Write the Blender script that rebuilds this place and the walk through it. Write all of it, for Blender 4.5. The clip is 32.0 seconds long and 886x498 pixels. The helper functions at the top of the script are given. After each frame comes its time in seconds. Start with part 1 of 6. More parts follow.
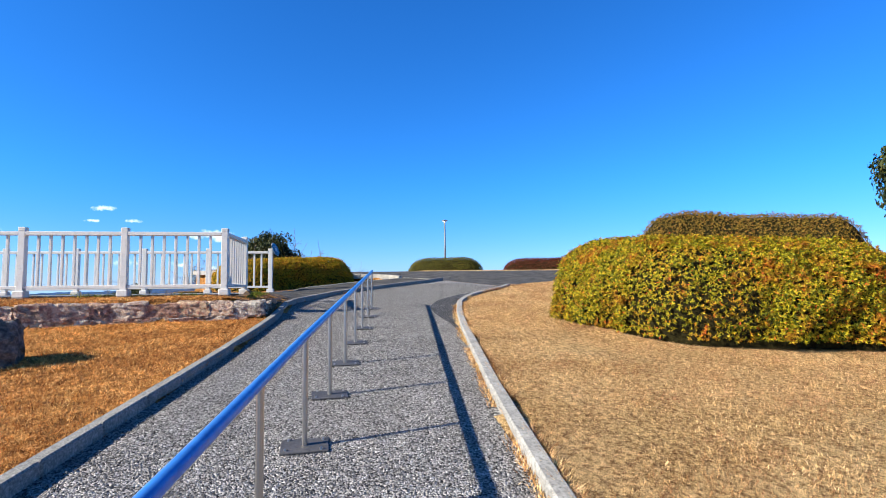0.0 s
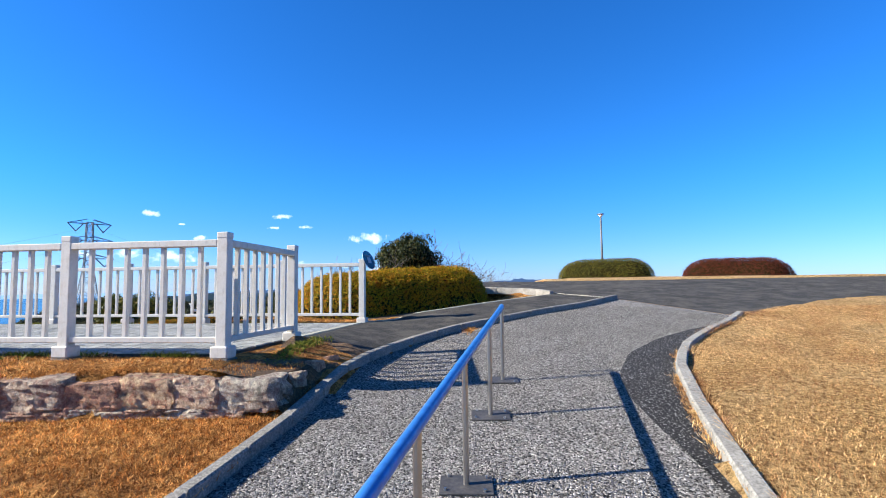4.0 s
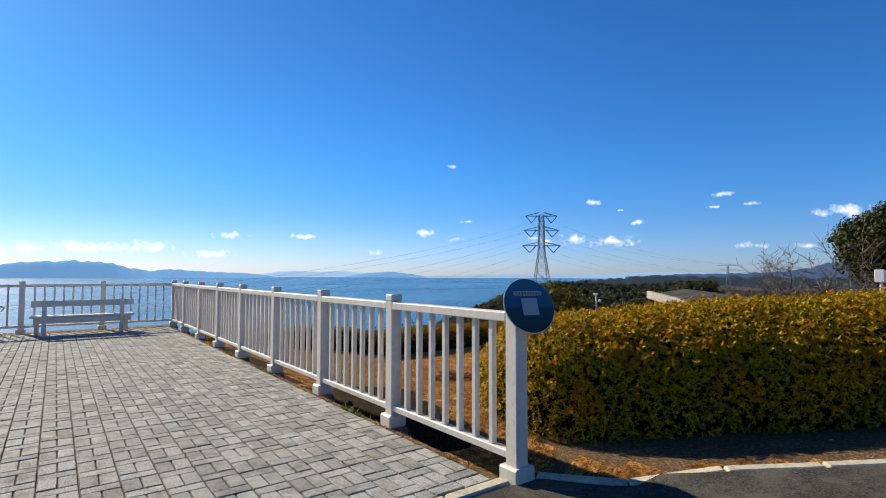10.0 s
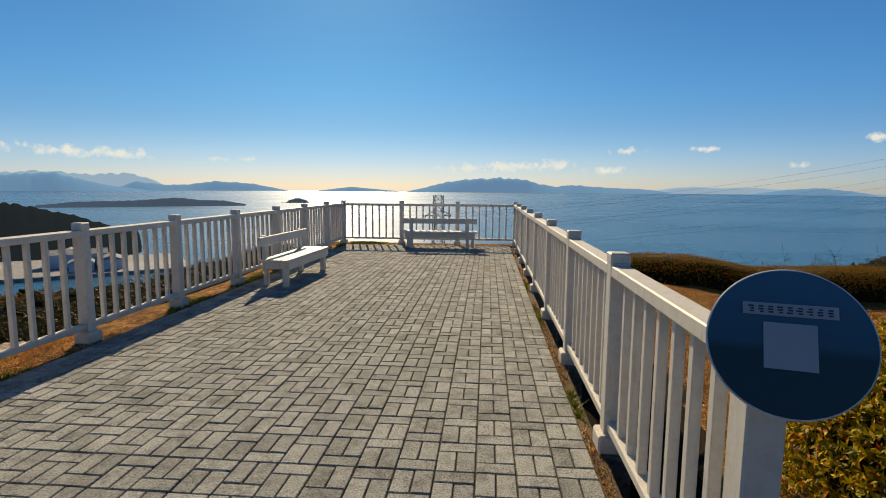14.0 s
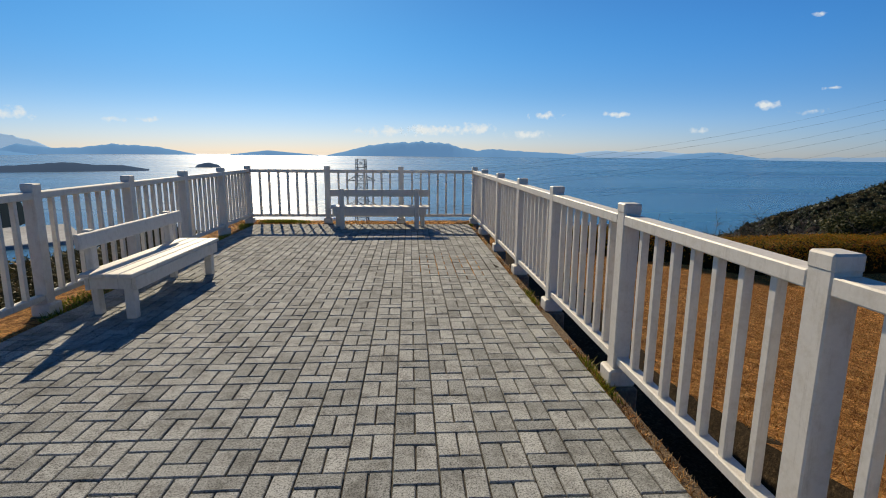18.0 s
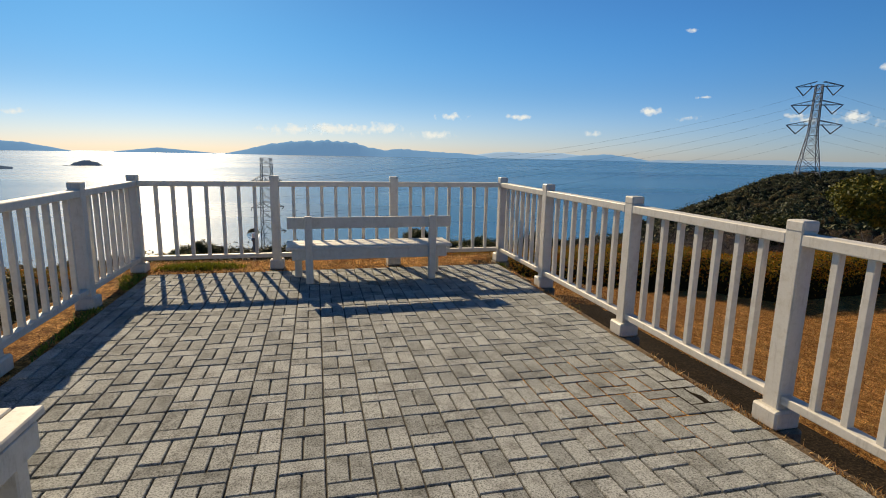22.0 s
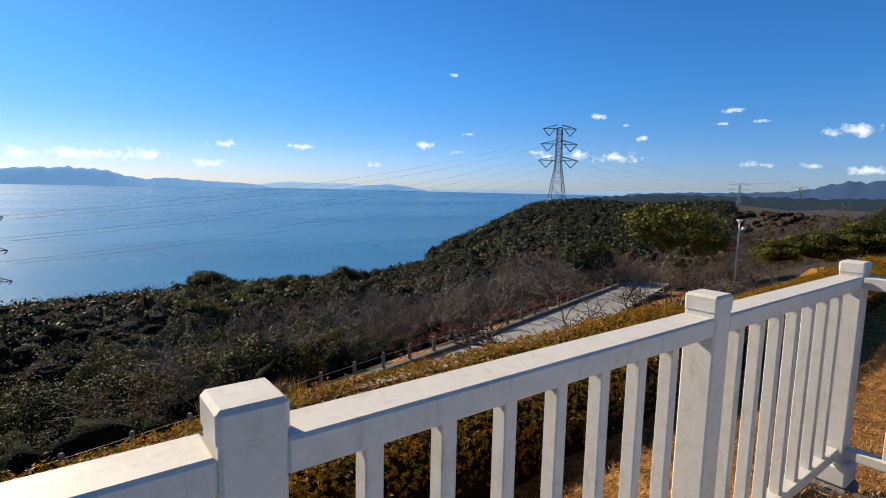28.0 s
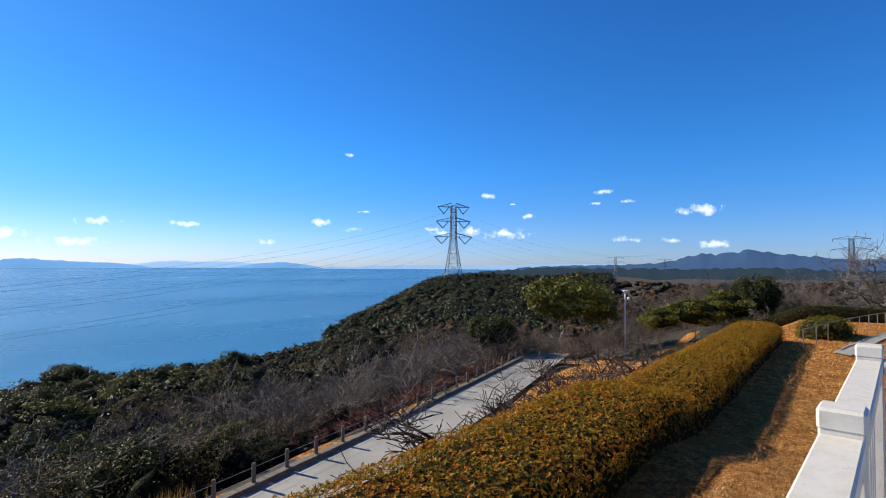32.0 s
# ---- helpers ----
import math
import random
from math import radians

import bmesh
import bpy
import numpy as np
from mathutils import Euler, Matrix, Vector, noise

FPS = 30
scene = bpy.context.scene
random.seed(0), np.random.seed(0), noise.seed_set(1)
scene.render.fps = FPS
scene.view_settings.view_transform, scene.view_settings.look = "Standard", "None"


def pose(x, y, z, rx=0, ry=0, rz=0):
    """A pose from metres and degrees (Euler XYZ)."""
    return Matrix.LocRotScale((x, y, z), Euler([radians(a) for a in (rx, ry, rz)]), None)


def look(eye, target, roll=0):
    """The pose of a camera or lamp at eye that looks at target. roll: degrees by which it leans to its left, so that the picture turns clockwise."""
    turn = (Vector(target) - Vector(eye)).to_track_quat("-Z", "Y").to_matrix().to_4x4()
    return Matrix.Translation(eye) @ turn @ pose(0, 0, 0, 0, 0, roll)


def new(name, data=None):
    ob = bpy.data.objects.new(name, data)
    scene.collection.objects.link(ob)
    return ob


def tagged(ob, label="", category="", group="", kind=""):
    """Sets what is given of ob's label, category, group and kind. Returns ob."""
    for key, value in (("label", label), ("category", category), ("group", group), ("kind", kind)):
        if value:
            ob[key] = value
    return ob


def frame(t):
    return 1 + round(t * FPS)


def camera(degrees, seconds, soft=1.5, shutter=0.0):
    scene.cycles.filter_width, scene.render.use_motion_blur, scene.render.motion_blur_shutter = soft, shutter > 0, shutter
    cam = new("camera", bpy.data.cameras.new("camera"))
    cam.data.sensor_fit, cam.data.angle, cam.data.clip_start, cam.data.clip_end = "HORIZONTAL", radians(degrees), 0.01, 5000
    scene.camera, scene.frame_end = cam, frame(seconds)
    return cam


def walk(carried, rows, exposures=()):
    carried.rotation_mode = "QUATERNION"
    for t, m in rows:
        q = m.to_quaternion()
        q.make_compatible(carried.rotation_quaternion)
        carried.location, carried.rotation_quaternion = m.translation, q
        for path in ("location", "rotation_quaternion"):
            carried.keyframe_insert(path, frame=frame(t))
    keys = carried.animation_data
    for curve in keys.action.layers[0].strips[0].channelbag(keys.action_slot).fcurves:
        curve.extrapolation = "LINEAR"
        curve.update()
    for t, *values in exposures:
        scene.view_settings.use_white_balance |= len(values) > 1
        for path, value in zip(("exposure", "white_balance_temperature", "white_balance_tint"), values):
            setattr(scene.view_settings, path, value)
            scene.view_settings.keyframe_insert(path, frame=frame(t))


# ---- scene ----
cam = camera(81.2, 32.0, soft=1.0)

# seconds, eye, target, roll
PATH = [
    (0, (-13.794, -2.308, 0.051), (-11.824, -2.619, 0.202), -0.7),
    (0.5, (-13.211, -2.348, 0.108), (-11.235, -2.622, 0.261), -0.8),
    (1, (-12.575, -2.385, 0.201), (-10.592, -2.596, 0.352), -0.6),
    (1.5, (-11.936, -2.496, 0.27), (-9.952, -2.701, 0.419), -0.7),
    (2, (-11.33, -2.514, 0.347), (-9.345, -2.71, 0.493), -0.7),
    (2.5, (-10.714, -2.589, 0.425), (-8.73, -2.79, 0.567), -0.8),
    (3, (-10.125, -2.586, 0.485), (-8.137, -2.749, 0.63), -0.7),
    (3.5, (-9.52, -2.585, 0.536), (-7.526, -2.601, 0.686), -0.7),
    (4, (-8.945, -2.576, 0.579), (-6.966, -2.327, 0.731), -0.7),
    (4.5, (-8.342, -2.597, 0.648), (-6.401, -2.138, 0.801), -0.7),
    (6.5, (-6.14, -2.796, 0.971), (-4.372, -1.869, 1.082), 0.2),
    (7, (-5.509, -2.817, 1.013), (-3.781, -1.816, 1.125), 0.1),
    (7.5, (-4.915, -2.784, 1.059), (-3.236, -1.704, 1.171), 0.4),
    (8, (-4.315, -2.703, 1.098), (-2.684, -1.551, 1.207), -0.1),
    (8.5, (-3.732, -2.654, 1.142), (-2.196, -1.378, 1.25), -0.3),
    (9, (-3.271, -2.601, 1.194), (-1.832, -1.217, 1.295), -0.1),
    (9.5, (-2.824, -2.559, 1.251), (-1.478, -1.083, 1.346), -0.1),
    (10, (-2.391, -2.402, 1.3), (-1.193, -0.803, 1.395), 0.1),
    (10.5, (-1.96, -2.294, 1.312), (-0.903, -0.599, 1.406), -0.1),
    (11, (-1.673, -2.176, 1.3), (-0.835, -0.362, 1.392), 0.1),
    (11.5, (-1.476, -2.05, 1.297), (-0.949, -0.122, 1.369), 0.2),
    (12, (-1.223, -1.985, 1.344), (-1.05, 0.008, 1.356), 0.1),
    (12.5, (-1.075, -1.793, 1.339), (-1.057, 0.205, 1.267), 0.4),
    (13, (-0.962, -1.573, 1.436), (-1.095, 0.417, 1.279), 0.4),
    (13.5, (-0.77, -1.477, 1.471), (-0.935, 0.507, 1.272), 0.4),
    (15.5, (-0.7, -0.783, 1.428), (-0.873, 1.183, 1.1), 0.6),
    (16, (-0.733, -0.39, 1.428), (-0.819, 1.579, 1.091), 0.6),
    (16.5, (-0.806, 0.13, 1.426), (-0.803, 2.099, 1.078), 0.5),
    (17, (-0.925, 0.582, 1.414), (-0.833, 2.547, 1.054), 0.5),
    (17.5, (-1.142, 1.05, 1.414), (-1.026, 3.013, 1.045), 0.5),
    (18, (-1.315, 1.517, 1.407), (-1.187, 3.479, 1.039), 0.5),
    (18.5, (-1.517, 1.977, 1.411), (-1.385, 3.937, 1.038), 0.6),
    (19, (-1.65, 2.41, 1.419), (-1.515, 4.37, 1.043), 0.5),
    (19.5, (-1.782, 2.88, 1.428), (-1.643, 4.84, 1.053), 0.4),
    (20, (-1.93, 3.332, 1.427), (-1.774, 5.291, 1.054), 0.5),
    (20.5, (-2.091, 3.817, 1.418), (-1.892, 5.771, 1.044), 0.6),
    (21, (-2.217, 4.295, 1.409), (-1.931, 6.241, 1.042), 0.8),
    (21.5, (-2.284, 4.859, 1.42), (-1.875, 6.781, 1.048), 1.0),
    (22, (-2.459, 5.371, 1.424), (-1.987, 7.28, 1.06), 1.1),
    (22.5, (-2.558, 5.957, 1.429), (-2.065, 7.862, 1.074), 1.1),
    (23, (-2.649, 6.543, 1.425), (-2.132, 8.443, 1.08), 1.1),
    (23.5, (-2.693, 7.16, 1.423), (-2.067, 9.029, 1.083), 1.0),
    (24, (-2.776, 7.745, 1.433), (-2.043, 9.575, 1.095), 1.1),
    (24.5, (-2.84, 8.328, 1.438), (-2.021, 10.123, 1.112), 1.2),
    (25, (-2.934, 8.867, 1.435), (-2.087, 10.653, 1.13), 1.0),
    (25.5, (-2.964, 9.4, 1.426), (-2.088, 11.173, 1.133), 1.0),
    (26, (-3.042, 9.859, 1.426), (-2.15, 11.627, 1.145), 0.9),
    (26.5, (-3.039, 10.308, 1.414), (-2.105, 12.055, 1.138), 0.8),
    (28.5, (-3.205, 11.452, 1.442), (-1.857, 12.913, 1.218), 1.2),
    (29, (-3.21, 11.672, 1.434), (-1.73, 13.001, 1.225), 1.0),
    (29.5, (-3.215, 11.812, 1.466), (-1.715, 13.121, 1.277), 0.8),
    (30, (-3.22, 11.84, 1.483), (-1.712, 13.147, 1.345), 0.6),
    (30.5, (-3.225, 11.855, 1.488), (-1.71, 13.16, 1.416), 0.5),
    (31, (-3.23, 11.868, 1.489), (-1.714, 13.173, 1.468), 0.4),
    (31.5, (-3.235, 11.878, 1.488), (-1.722, 13.186, 1.512), 0.3),
    (32, (-3.25, 11.884, 1.493), (-1.757, 13.213, 1.554), 0.3),
]
# the clip's camera opens up on the shaded way up and closes down towards the sun
EXPOSURES = [(0, 1.1, 6000, 10), (4, 1.08, 6000, 10), (6.5, 0.92, 6150, 10), (8, 0.74, 6250, 10), (9.5, 0.57, 6600, 10), (11, 0.37, 7750, 9), (12, 0.10, 8700, 8), (13, 0.05, 9100, 8), (16, 0.02, 7300, 9), (20, 0.08, 7550, 9), (22, 0.15, 8200, 9),
             (24, 0.33, 8650, 9), (26.5, 0.50, 8150, 9), (28.5, 0.42, 6700, 10), (30, 0.56, 6420, 10), (32, 0.6, 6350, 10)]
walk(cam, [(t, look(eye, target, roll)) for t, eye, target, roll in PATH], EXPOSURES)

# ---- sky and sun ----
SUN_AZ, SUN_EL = radians(-15.2), radians(30.5)   # from +y towards +x, and above the horizon
world = bpy.data.worlds.new("sky")
scene.world = world
world.use_nodes = True
wn, wl = world.node_tree.nodes, world.node_tree.links
sky = wn.new("ShaderNodeTexSky")
sky.sky_type, sky.sun_disc = "NISHITA", False
sky.sun_elevation, sky.sun_rotation = SUN_EL, SUN_AZ
sky.altitude, sky.air_density, sky.dust_density, sky.ozone_density = 150, 0.85, 0.18, 1.6
tint = wn.new("ShaderNodeHueSaturation")
tint.inputs["Saturation"].default_value = 1.15
# clear cold air overhead, whitish haze low down
where = wn.new("ShaderNodeTexCoord")
split = wn.new("ShaderNodeSeparateXYZ")
haze = wn.new("ShaderNodeMapRange")
haze.interpolation_type = "SMOOTHSTEP"
haze.inputs["From Min"].default_value, haze.inputs["From Max"].default_value = -0.02, 0.22
air = wn.new("ShaderNodeMix")
air.data_type = "RGBA"
air.inputs[6].default_value, air.inputs[7].default_value = (0.50, 0.67, 1.20, 1), (0.31, 0.89, 1.48, 1)
cool = wn.new("ShaderNodeMix")
cool.data_type, cool.blend_type = "RGBA", "MULTIPLY"
cool.inputs[0].default_value = 1.0
wl.new(where.outputs["Generated"], split.inputs[0])
wl.new(split.outputs["Z"], haze.inputs["Value"])
wl.new(haze.outputs["Result"], air.inputs[0])
wl.new(sky.outputs["Color"], tint.inputs["Color"])
wl.new(tint.outputs["Color"], cool.inputs[6])
wl.new(air.outputs[2], cool.inputs[7])
deep = wn.new("ShaderNodeMapRange")
deep.interpolation_type = "SMOOTHSTEP"
deep.inputs["From Min"].default_value, deep.inputs["From Max"].default_value = 0.48, 0.95
deep.inputs["To Min"].default_value, deep.inputs["To Max"].default_value = 1.0, 0.4
zenith = wn.new("ShaderNodeVectorMath")
zenith.operation = "SCALE"
wl.new(split.outputs["Z"], deep.inputs["Value"])
# haze low over the sea, thickest towards the sun
sunward = wn.new("ShaderNodeVectorMath")
sunward.operation = "DOT_PRODUCT"
sunward.inputs[1].default_value = (math.sin(SUN_AZ), math.cos(SUN_AZ), 0.0)
wl.new(where.outputs["Generated"], sunward.inputs[0])
facing = wn.new("ShaderNodeMapRange")
facing.interpolation_type = "SMOOTHSTEP"
facing.inputs["From Min"].default_value, facing.inputs["From Max"].default_value = 0.0, 0.95
facing.inputs["To Min"].default_value = 0.22
wl.new(sunward.outputs["Value"], facing.inputs["Value"])
band = wn.new("ShaderNodeMapRange")
band.interpolation_type = "SMOOTHSTEP"
band.inputs["From Min"].default_value, band.inputs["From Max"].default_value = 0.01, 0.125
band.inputs["To Min"].default_value, band.inputs["To Max"].default_value = 1.0, 0.0
wl.new(split.outputs["Z"], band.inputs["Value"])
thick = wn.new("ShaderNodeMath")
thick.operation = "MULTIPLY"
wl.new(facing.outputs["Result"], thick.inputs[0])
wl.new(band.outputs["Result"], thick.inputs[1])
veil = wn.new("ShaderNodeMix")
veil.data_type, veil.blend_type = "RGBA", "MULTIPLY"
veil.inputs[7].default_value = (1.28, 1.19, 1.17, 1)
wl.new(thick.outputs[0], veil.inputs[0])
wl.new(cool.outputs[2], veil.inputs[6])
glare = wn.new("ShaderNodeMapRange")
glare.interpolation_type = "SMOOTHSTEP"
glare.inputs["From Min"].default_value, glare.inputs["From Max"].default_value = 0.55, 1.0
wl.new(sunward.outputs["Value"], glare.inputs["Value"])
soften = wn.new("ShaderNodeMix")
soften.data_type, soften.blend_type = "RGBA", "MULTIPLY"
soften.inputs[7].default_value = (1.03, 0.95, 0.87, 1)
wl.new(glare.outputs["Result"], soften.inputs[0])
wl.new(veil.outputs[2], soften.inputs[6])
wl.new(soften.outputs[2], zenith.inputs[0])
wl.new(deep.outputs["Result"], zenith.inputs["Scale"])
wl.new(zenith.outputs[0], wn["Background"].inputs["Color"])
wn["Background"].inputs["Strength"].default_value = 0.0735
sun_data = bpy.data.lights.new("sun", "SUN")
sun_data.energy, sun_data.angle, sun_data.color = 5.0, radians(0.55), (1.0, 0.89, 0.72)
sun_way = Vector((math.sin(SUN_AZ) * math.cos(SUN_EL), math.cos(SUN_AZ) * math.cos(SUN_EL), math.sin(SUN_EL)))
sun = new("sun", sun_data)
sun.matrix_world = look(sun_way * 100, (0, 0, 0))

# ---- materials ----
def mat(name, colour, rough=0.7, metal=0.0, spec=0.5):
    m = bpy.data.materials.new(name)
    m.use_nodes = True
    b = m.node_tree.nodes["Principled BSDF"]
    b.inputs["Base Color"].default_value = (*colour, 1)
    b.inputs["Roughness"].default_value = rough
    b.inputs["Metallic"].default_value = metal
    b.inputs["Specular IOR Level"].default_value = spec
    return m


def link(m, a, b):
    m.node_tree.links.new(a, b)


def node(m, kind, **inputs):
    n = m.node_tree.nodes.new(kind)
    for k, v in inputs.items():
        n.inputs[k.replace("_", " ")].default_value = v
    return n


def coords(m, scale=1.0):
    """World-size coordinates, in metres times scale."""
    c = node(m, "ShaderNodeNewGeometry")
    s = node(m, "ShaderNodeVectorMath")
    s.operation = "SCALE"
    s.inputs["Scale"].default_value = scale
    link(m, c.outputs["Position"], s.inputs[0])
    return s.outputs[0]


def noise_of(m, scale, detail=4.0, rough=0.6, vec=None):
    n = node(m, "ShaderNodeTexNoise", Scale=scale, Detail=detail, Roughness=rough)
    link(m, vec or coords(m), n.inputs["Vector"])
    return n.outputs["Fac"]


def ramp(m, fac, stops):
    r = node(m, "ShaderNodeValToRGB")
    r.color_ramp.interpolation = "LINEAR"
    while len(r.color_ramp.elements) < len(stops):
        r.color_ramp.elements.new(0.5)
    for e, (p, c) in zip(r.color_ramp.elements, stops):
        e.position, e.color = p, (*c, 1)
    link(m, fac, r.inputs["Fac"])
    return r.outputs["Color"]


def mixed(m, fac, a, b, how="MIX"):
    n = node(m, "ShaderNodeMix")
    n.data_type, n.blend_type = "RGBA", how
    for sock, v in ((n.inputs[0], fac), (n.inputs[6], a), (n.inputs[7], b)):
        if isinstance(v, bpy.types.NodeSocket):
            link(m, v, sock)
        elif isinstance(v, tuple):
            sock.default_value = (*v, 1)
        else:
            sock.default_value = v
    return n.outputs[2]


def base(m, colour):
    link(m, colour, m.node_tree.nodes["Principled BSDF"].inputs["Base Color"])


def bumped(m, height, strength, distance):
    n = node(m, "ShaderNodeBump", Strength=strength, Distance=distance)
    link(m, height, n.inputs["Height"])
    link(m, n.outputs["Normal"], m.node_tree.nodes["Principled BSDF"].inputs["Normal"])


def rough_of(m, fac, low, high):
    n = node(m, "ShaderNodeMapRange")
    n.inputs["To Min"].default_value, n.inputs["To Max"].default_value = low, high
    link(m, fac, n.inputs["Value"])
    link(m, n.outputs["Result"], m.node_tree.nodes["Principled BSDF"].inputs["Roughness"])


def per_piece(m):
    return node(m, "ShaderNodeObjectInfo").outputs["Random"]


def per_island(m):
    return node(m, "ShaderNodeNewGeometry").outputs["Random Per Island"]


def speckled(name, stops, scale, patch, rough, bump, bump_scale, depth):
    """A grainy ground material: fine grain over broad patches."""
    m = mat(name, stops[0][1], rough)
    fine = noise_of(m, scale, 3, 0.7)
    broad = noise_of(m, patch, 3, 0.6)
    c = ramp(m, fine, stops)
    c = mixed(m, 0.55, c, ramp(m, broad, [(0.3, (0.35, 0.35, 0.35)), (0.7, (0.72, 0.72, 0.72))]), "OVERLAY")
    base(m, c)
    bumped(m, noise_of(m, bump_scale, 3, 0.7), bump, depth)
    return m


def painted(name, colour, stain, rough=0.45, grime=None):
    """Old gloss paint: dull patches, dirt streaks, grime that has run down the uprights."""
    m = mat(name, colour, rough)
    dirt = ramp(m, noise_of(m, 16, 6, 0.75), [(0.48, (1, 1, 1)), (0.74, stain)])
    fine = ramp(m, noise_of(m, 60, 3, 0.6), [(0.3, (0.93, 0.93, 0.93)), (0.7, (1, 1, 1))])
    c = mixed(m, 1.0, mixed(m, 1.0, colour, dirt, "MULTIPLY"), fine, "MULTIPLY")
    if grime:
        squash = node(m, "ShaderNodeVectorMath")
        squash.operation = "MULTIPLY"
        squash.inputs[1].default_value = (1.0, 1.0, 0.12)
        link(m, coords(m), squash.inputs[0])
        c = mixed(m, ramp(m, noise_of(m, 34, 6, 0.75, squash.outputs[0]), [(0.55, (0, 0, 0)), (0.78, (0.75, 0.75, 0.75))]), c, grime)
        c = mixed(m, ramp(m, noise_of(m, 7, 7, 0.8), [(0.58, (0, 0, 0)), (0.72, (0.2, 0.2, 0.2))]), c, grime)
    base(m, c)
    rough_of(m, noise_of(m, 14, 3), rough - 0.1, rough + 0.2)
    bumped(m, noise_of(m, 45, 4), 0.12, 0.004)
    return m


M_GRASS = mat("dry_lawn", (0.42, 0.28, 0.12), 0.95, spec=0.1)
_g = ramp(M_GRASS, noise_of(M_GRASS, 55, 5, 0.75), [(0.38, (0.27, 0.15, 0.06)), (0.5, (0.61, 0.405, 0.165)), (0.62, (0.88, 0.66, 0.33))])
_g = mixed(M_GRASS, ramp(M_GRASS, noise_of(M_GRASS, 0.9, 6, 0.7), [(0.46, (0, 0, 0)), (0.58, (0.75, 0.75, 0.75))]), _g, (0.80, 0.60, 0.30))
_g = mixed(M_GRASS, ramp(M_GRASS, noise_of(M_GRASS, 0.45, 5, 0.7), [(0.5, (0, 0, 0)), (0.6, (0.6, 0.6, 0.6))]), _g, (0.62, 0.39, 0.165))
_g = mixed(M_GRASS, 1.0, _g, ramp(M_GRASS, noise_of(M_GRASS, 19, 8, 0.9), [(0.44, (0.40, 0.30, 0.23)), (0.5, (0.96, 0.9, 0.83)), (0.56, (1.36, 1.34, 1.3))]), "MULTIPLY")
base(M_GRASS, _g)
bumped(M_GRASS, noise_of(M_GRASS, 24, 6, 0.85), 1.0, 0.09)

M_GRASS_RED = mat("russet_lawn", (0.36, 0.19, 0.07), 0.95, spec=0.1)
_g = ramp(M_GRASS_RED, noise_of(M_GRASS_RED, 55, 5, 0.75), [(0.38, (0.24, 0.10, 0.028)), (0.5, (0.56, 0.265, 0.072)), (0.62, (0.80, 0.47, 0.165))])
_g = mixed(M_GRASS_RED, ramp(M_GRASS_RED, noise_of(M_GRASS_RED, 0.8, 4), [(0.42, (0, 0, 0)), (0.7, (0.6, 0.6, 0.6))]), _g, (0.46, 0.25, 0.075))
_g = mixed(M_GRASS_RED, 1.0, _g, ramp(M_GRASS_RED, noise_of(M_GRASS_RED, 3.5, 7, 0.85), [(0.44, (0.6, 0.55, 0.5)), (0.56, (1.3, 1.3, 1.3))]), "MULTIPLY")
_g = mixed(M_GRASS_RED, 1.0, _g, ramp(M_GRASS_RED, noise_of(M_GRASS_RED, 11, 8, 0.9), [(0.45, (0.5, 0.42, 0.38)), (0.5, (0.95, 0.92, 0.9)), (0.56, (1.3, 1.3, 1.3))]), "MULTIPLY")
base(M_GRASS_RED, _g)
bumped(M_GRASS_RED, noise_of(M_GRASS_RED, 20, 6, 0.85), 1.0, 0.10)

M_GRAVEL = mat("stone_chip_ramp", (0.3, 0.3, 0.3), 0.95, spec=0.15)
_v = node(M_GRAVEL, "ShaderNodeTexVoronoi", Scale=78.0)
link(M_GRAVEL, coords(M_GRAVEL), _v.inputs["Vector"])
_s = node(M_GRAVEL, "ShaderNodeSeparateColor")
link(M_GRAVEL, _v.outputs["Color"], _s.inputs[0])
_g = ramp(M_GRAVEL, _s.outputs[0], [(0.0, (0.022, 0.021, 0.020)), (0.3, (0.15, 0.141, 0.13)), (0.65, (0.33, 0.311, 0.288)), (0.92, (0.44, 0.416, 0.385)), (1.0, (0.66, 0.635, 0.59))])
_g = mixed(M_GRAVEL, 0.35, _g, ramp(M_GRAVEL, noise_of(M_GRAVEL, 1.3, 4), [(0.3, (0.3, 0.3, 0.3)), (0.7, (0.7, 0.7, 0.7))]), "OVERLAY")
base(M_GRAVEL, _g)
bumped(M_GRAVEL, _v.outputs["Distance"], 1.0, -0.018)

M_ASPHALT = speckled("asphalt", [(0.25, (0.014, 0.014, 0.012)), (0.5, (0.043, 0.041, 0.037)), (0.66, (0.10, 0.096, 0.088)), (0.8, (0.26, 0.245, 0.225))], 80, 0.55, 0.88, 0.8, 130, 0.012)
_b = M_ASPHALT.node_tree.nodes["Principled BSDF"].inputs["Base Color"].links[0].from_socket
base(M_ASPHALT, mixed(M_ASPHALT, ramp(M_ASPHALT, noise_of(M_ASPHALT, 2.2, 7, 0.8), [(0.47, (0, 0, 0)), (0.60, (0.7, 0.7, 0.7))]), _b, (0.135, 0.122, 0.10)))
M_ASPHALT.node_tree.nodes["Principled BSDF"].inputs["Specular IOR Level"].default_value = 0.2
M_PATCH = speckled("dark_asphalt_patch", [(0.3, (0.006, 0.006, 0.006)), (0.56, (0.013, 0.012, 0.012)), (0.61, (0.20, 0.195, 0.185)), (0.69, (0.55, 0.54, 0.50))], 50, 3, 0.95, 1.0, 60, 0.02)
M_KERB = speckled("kerb_concrete", [(0.25, (0.085, 0.08, 0.068)), (0.47, (0.27, 0.257, 0.225)), (0.8, (0.42, 0.405, 0.36))], 42, 5, 0.85, 0.5, 80, 0.006)
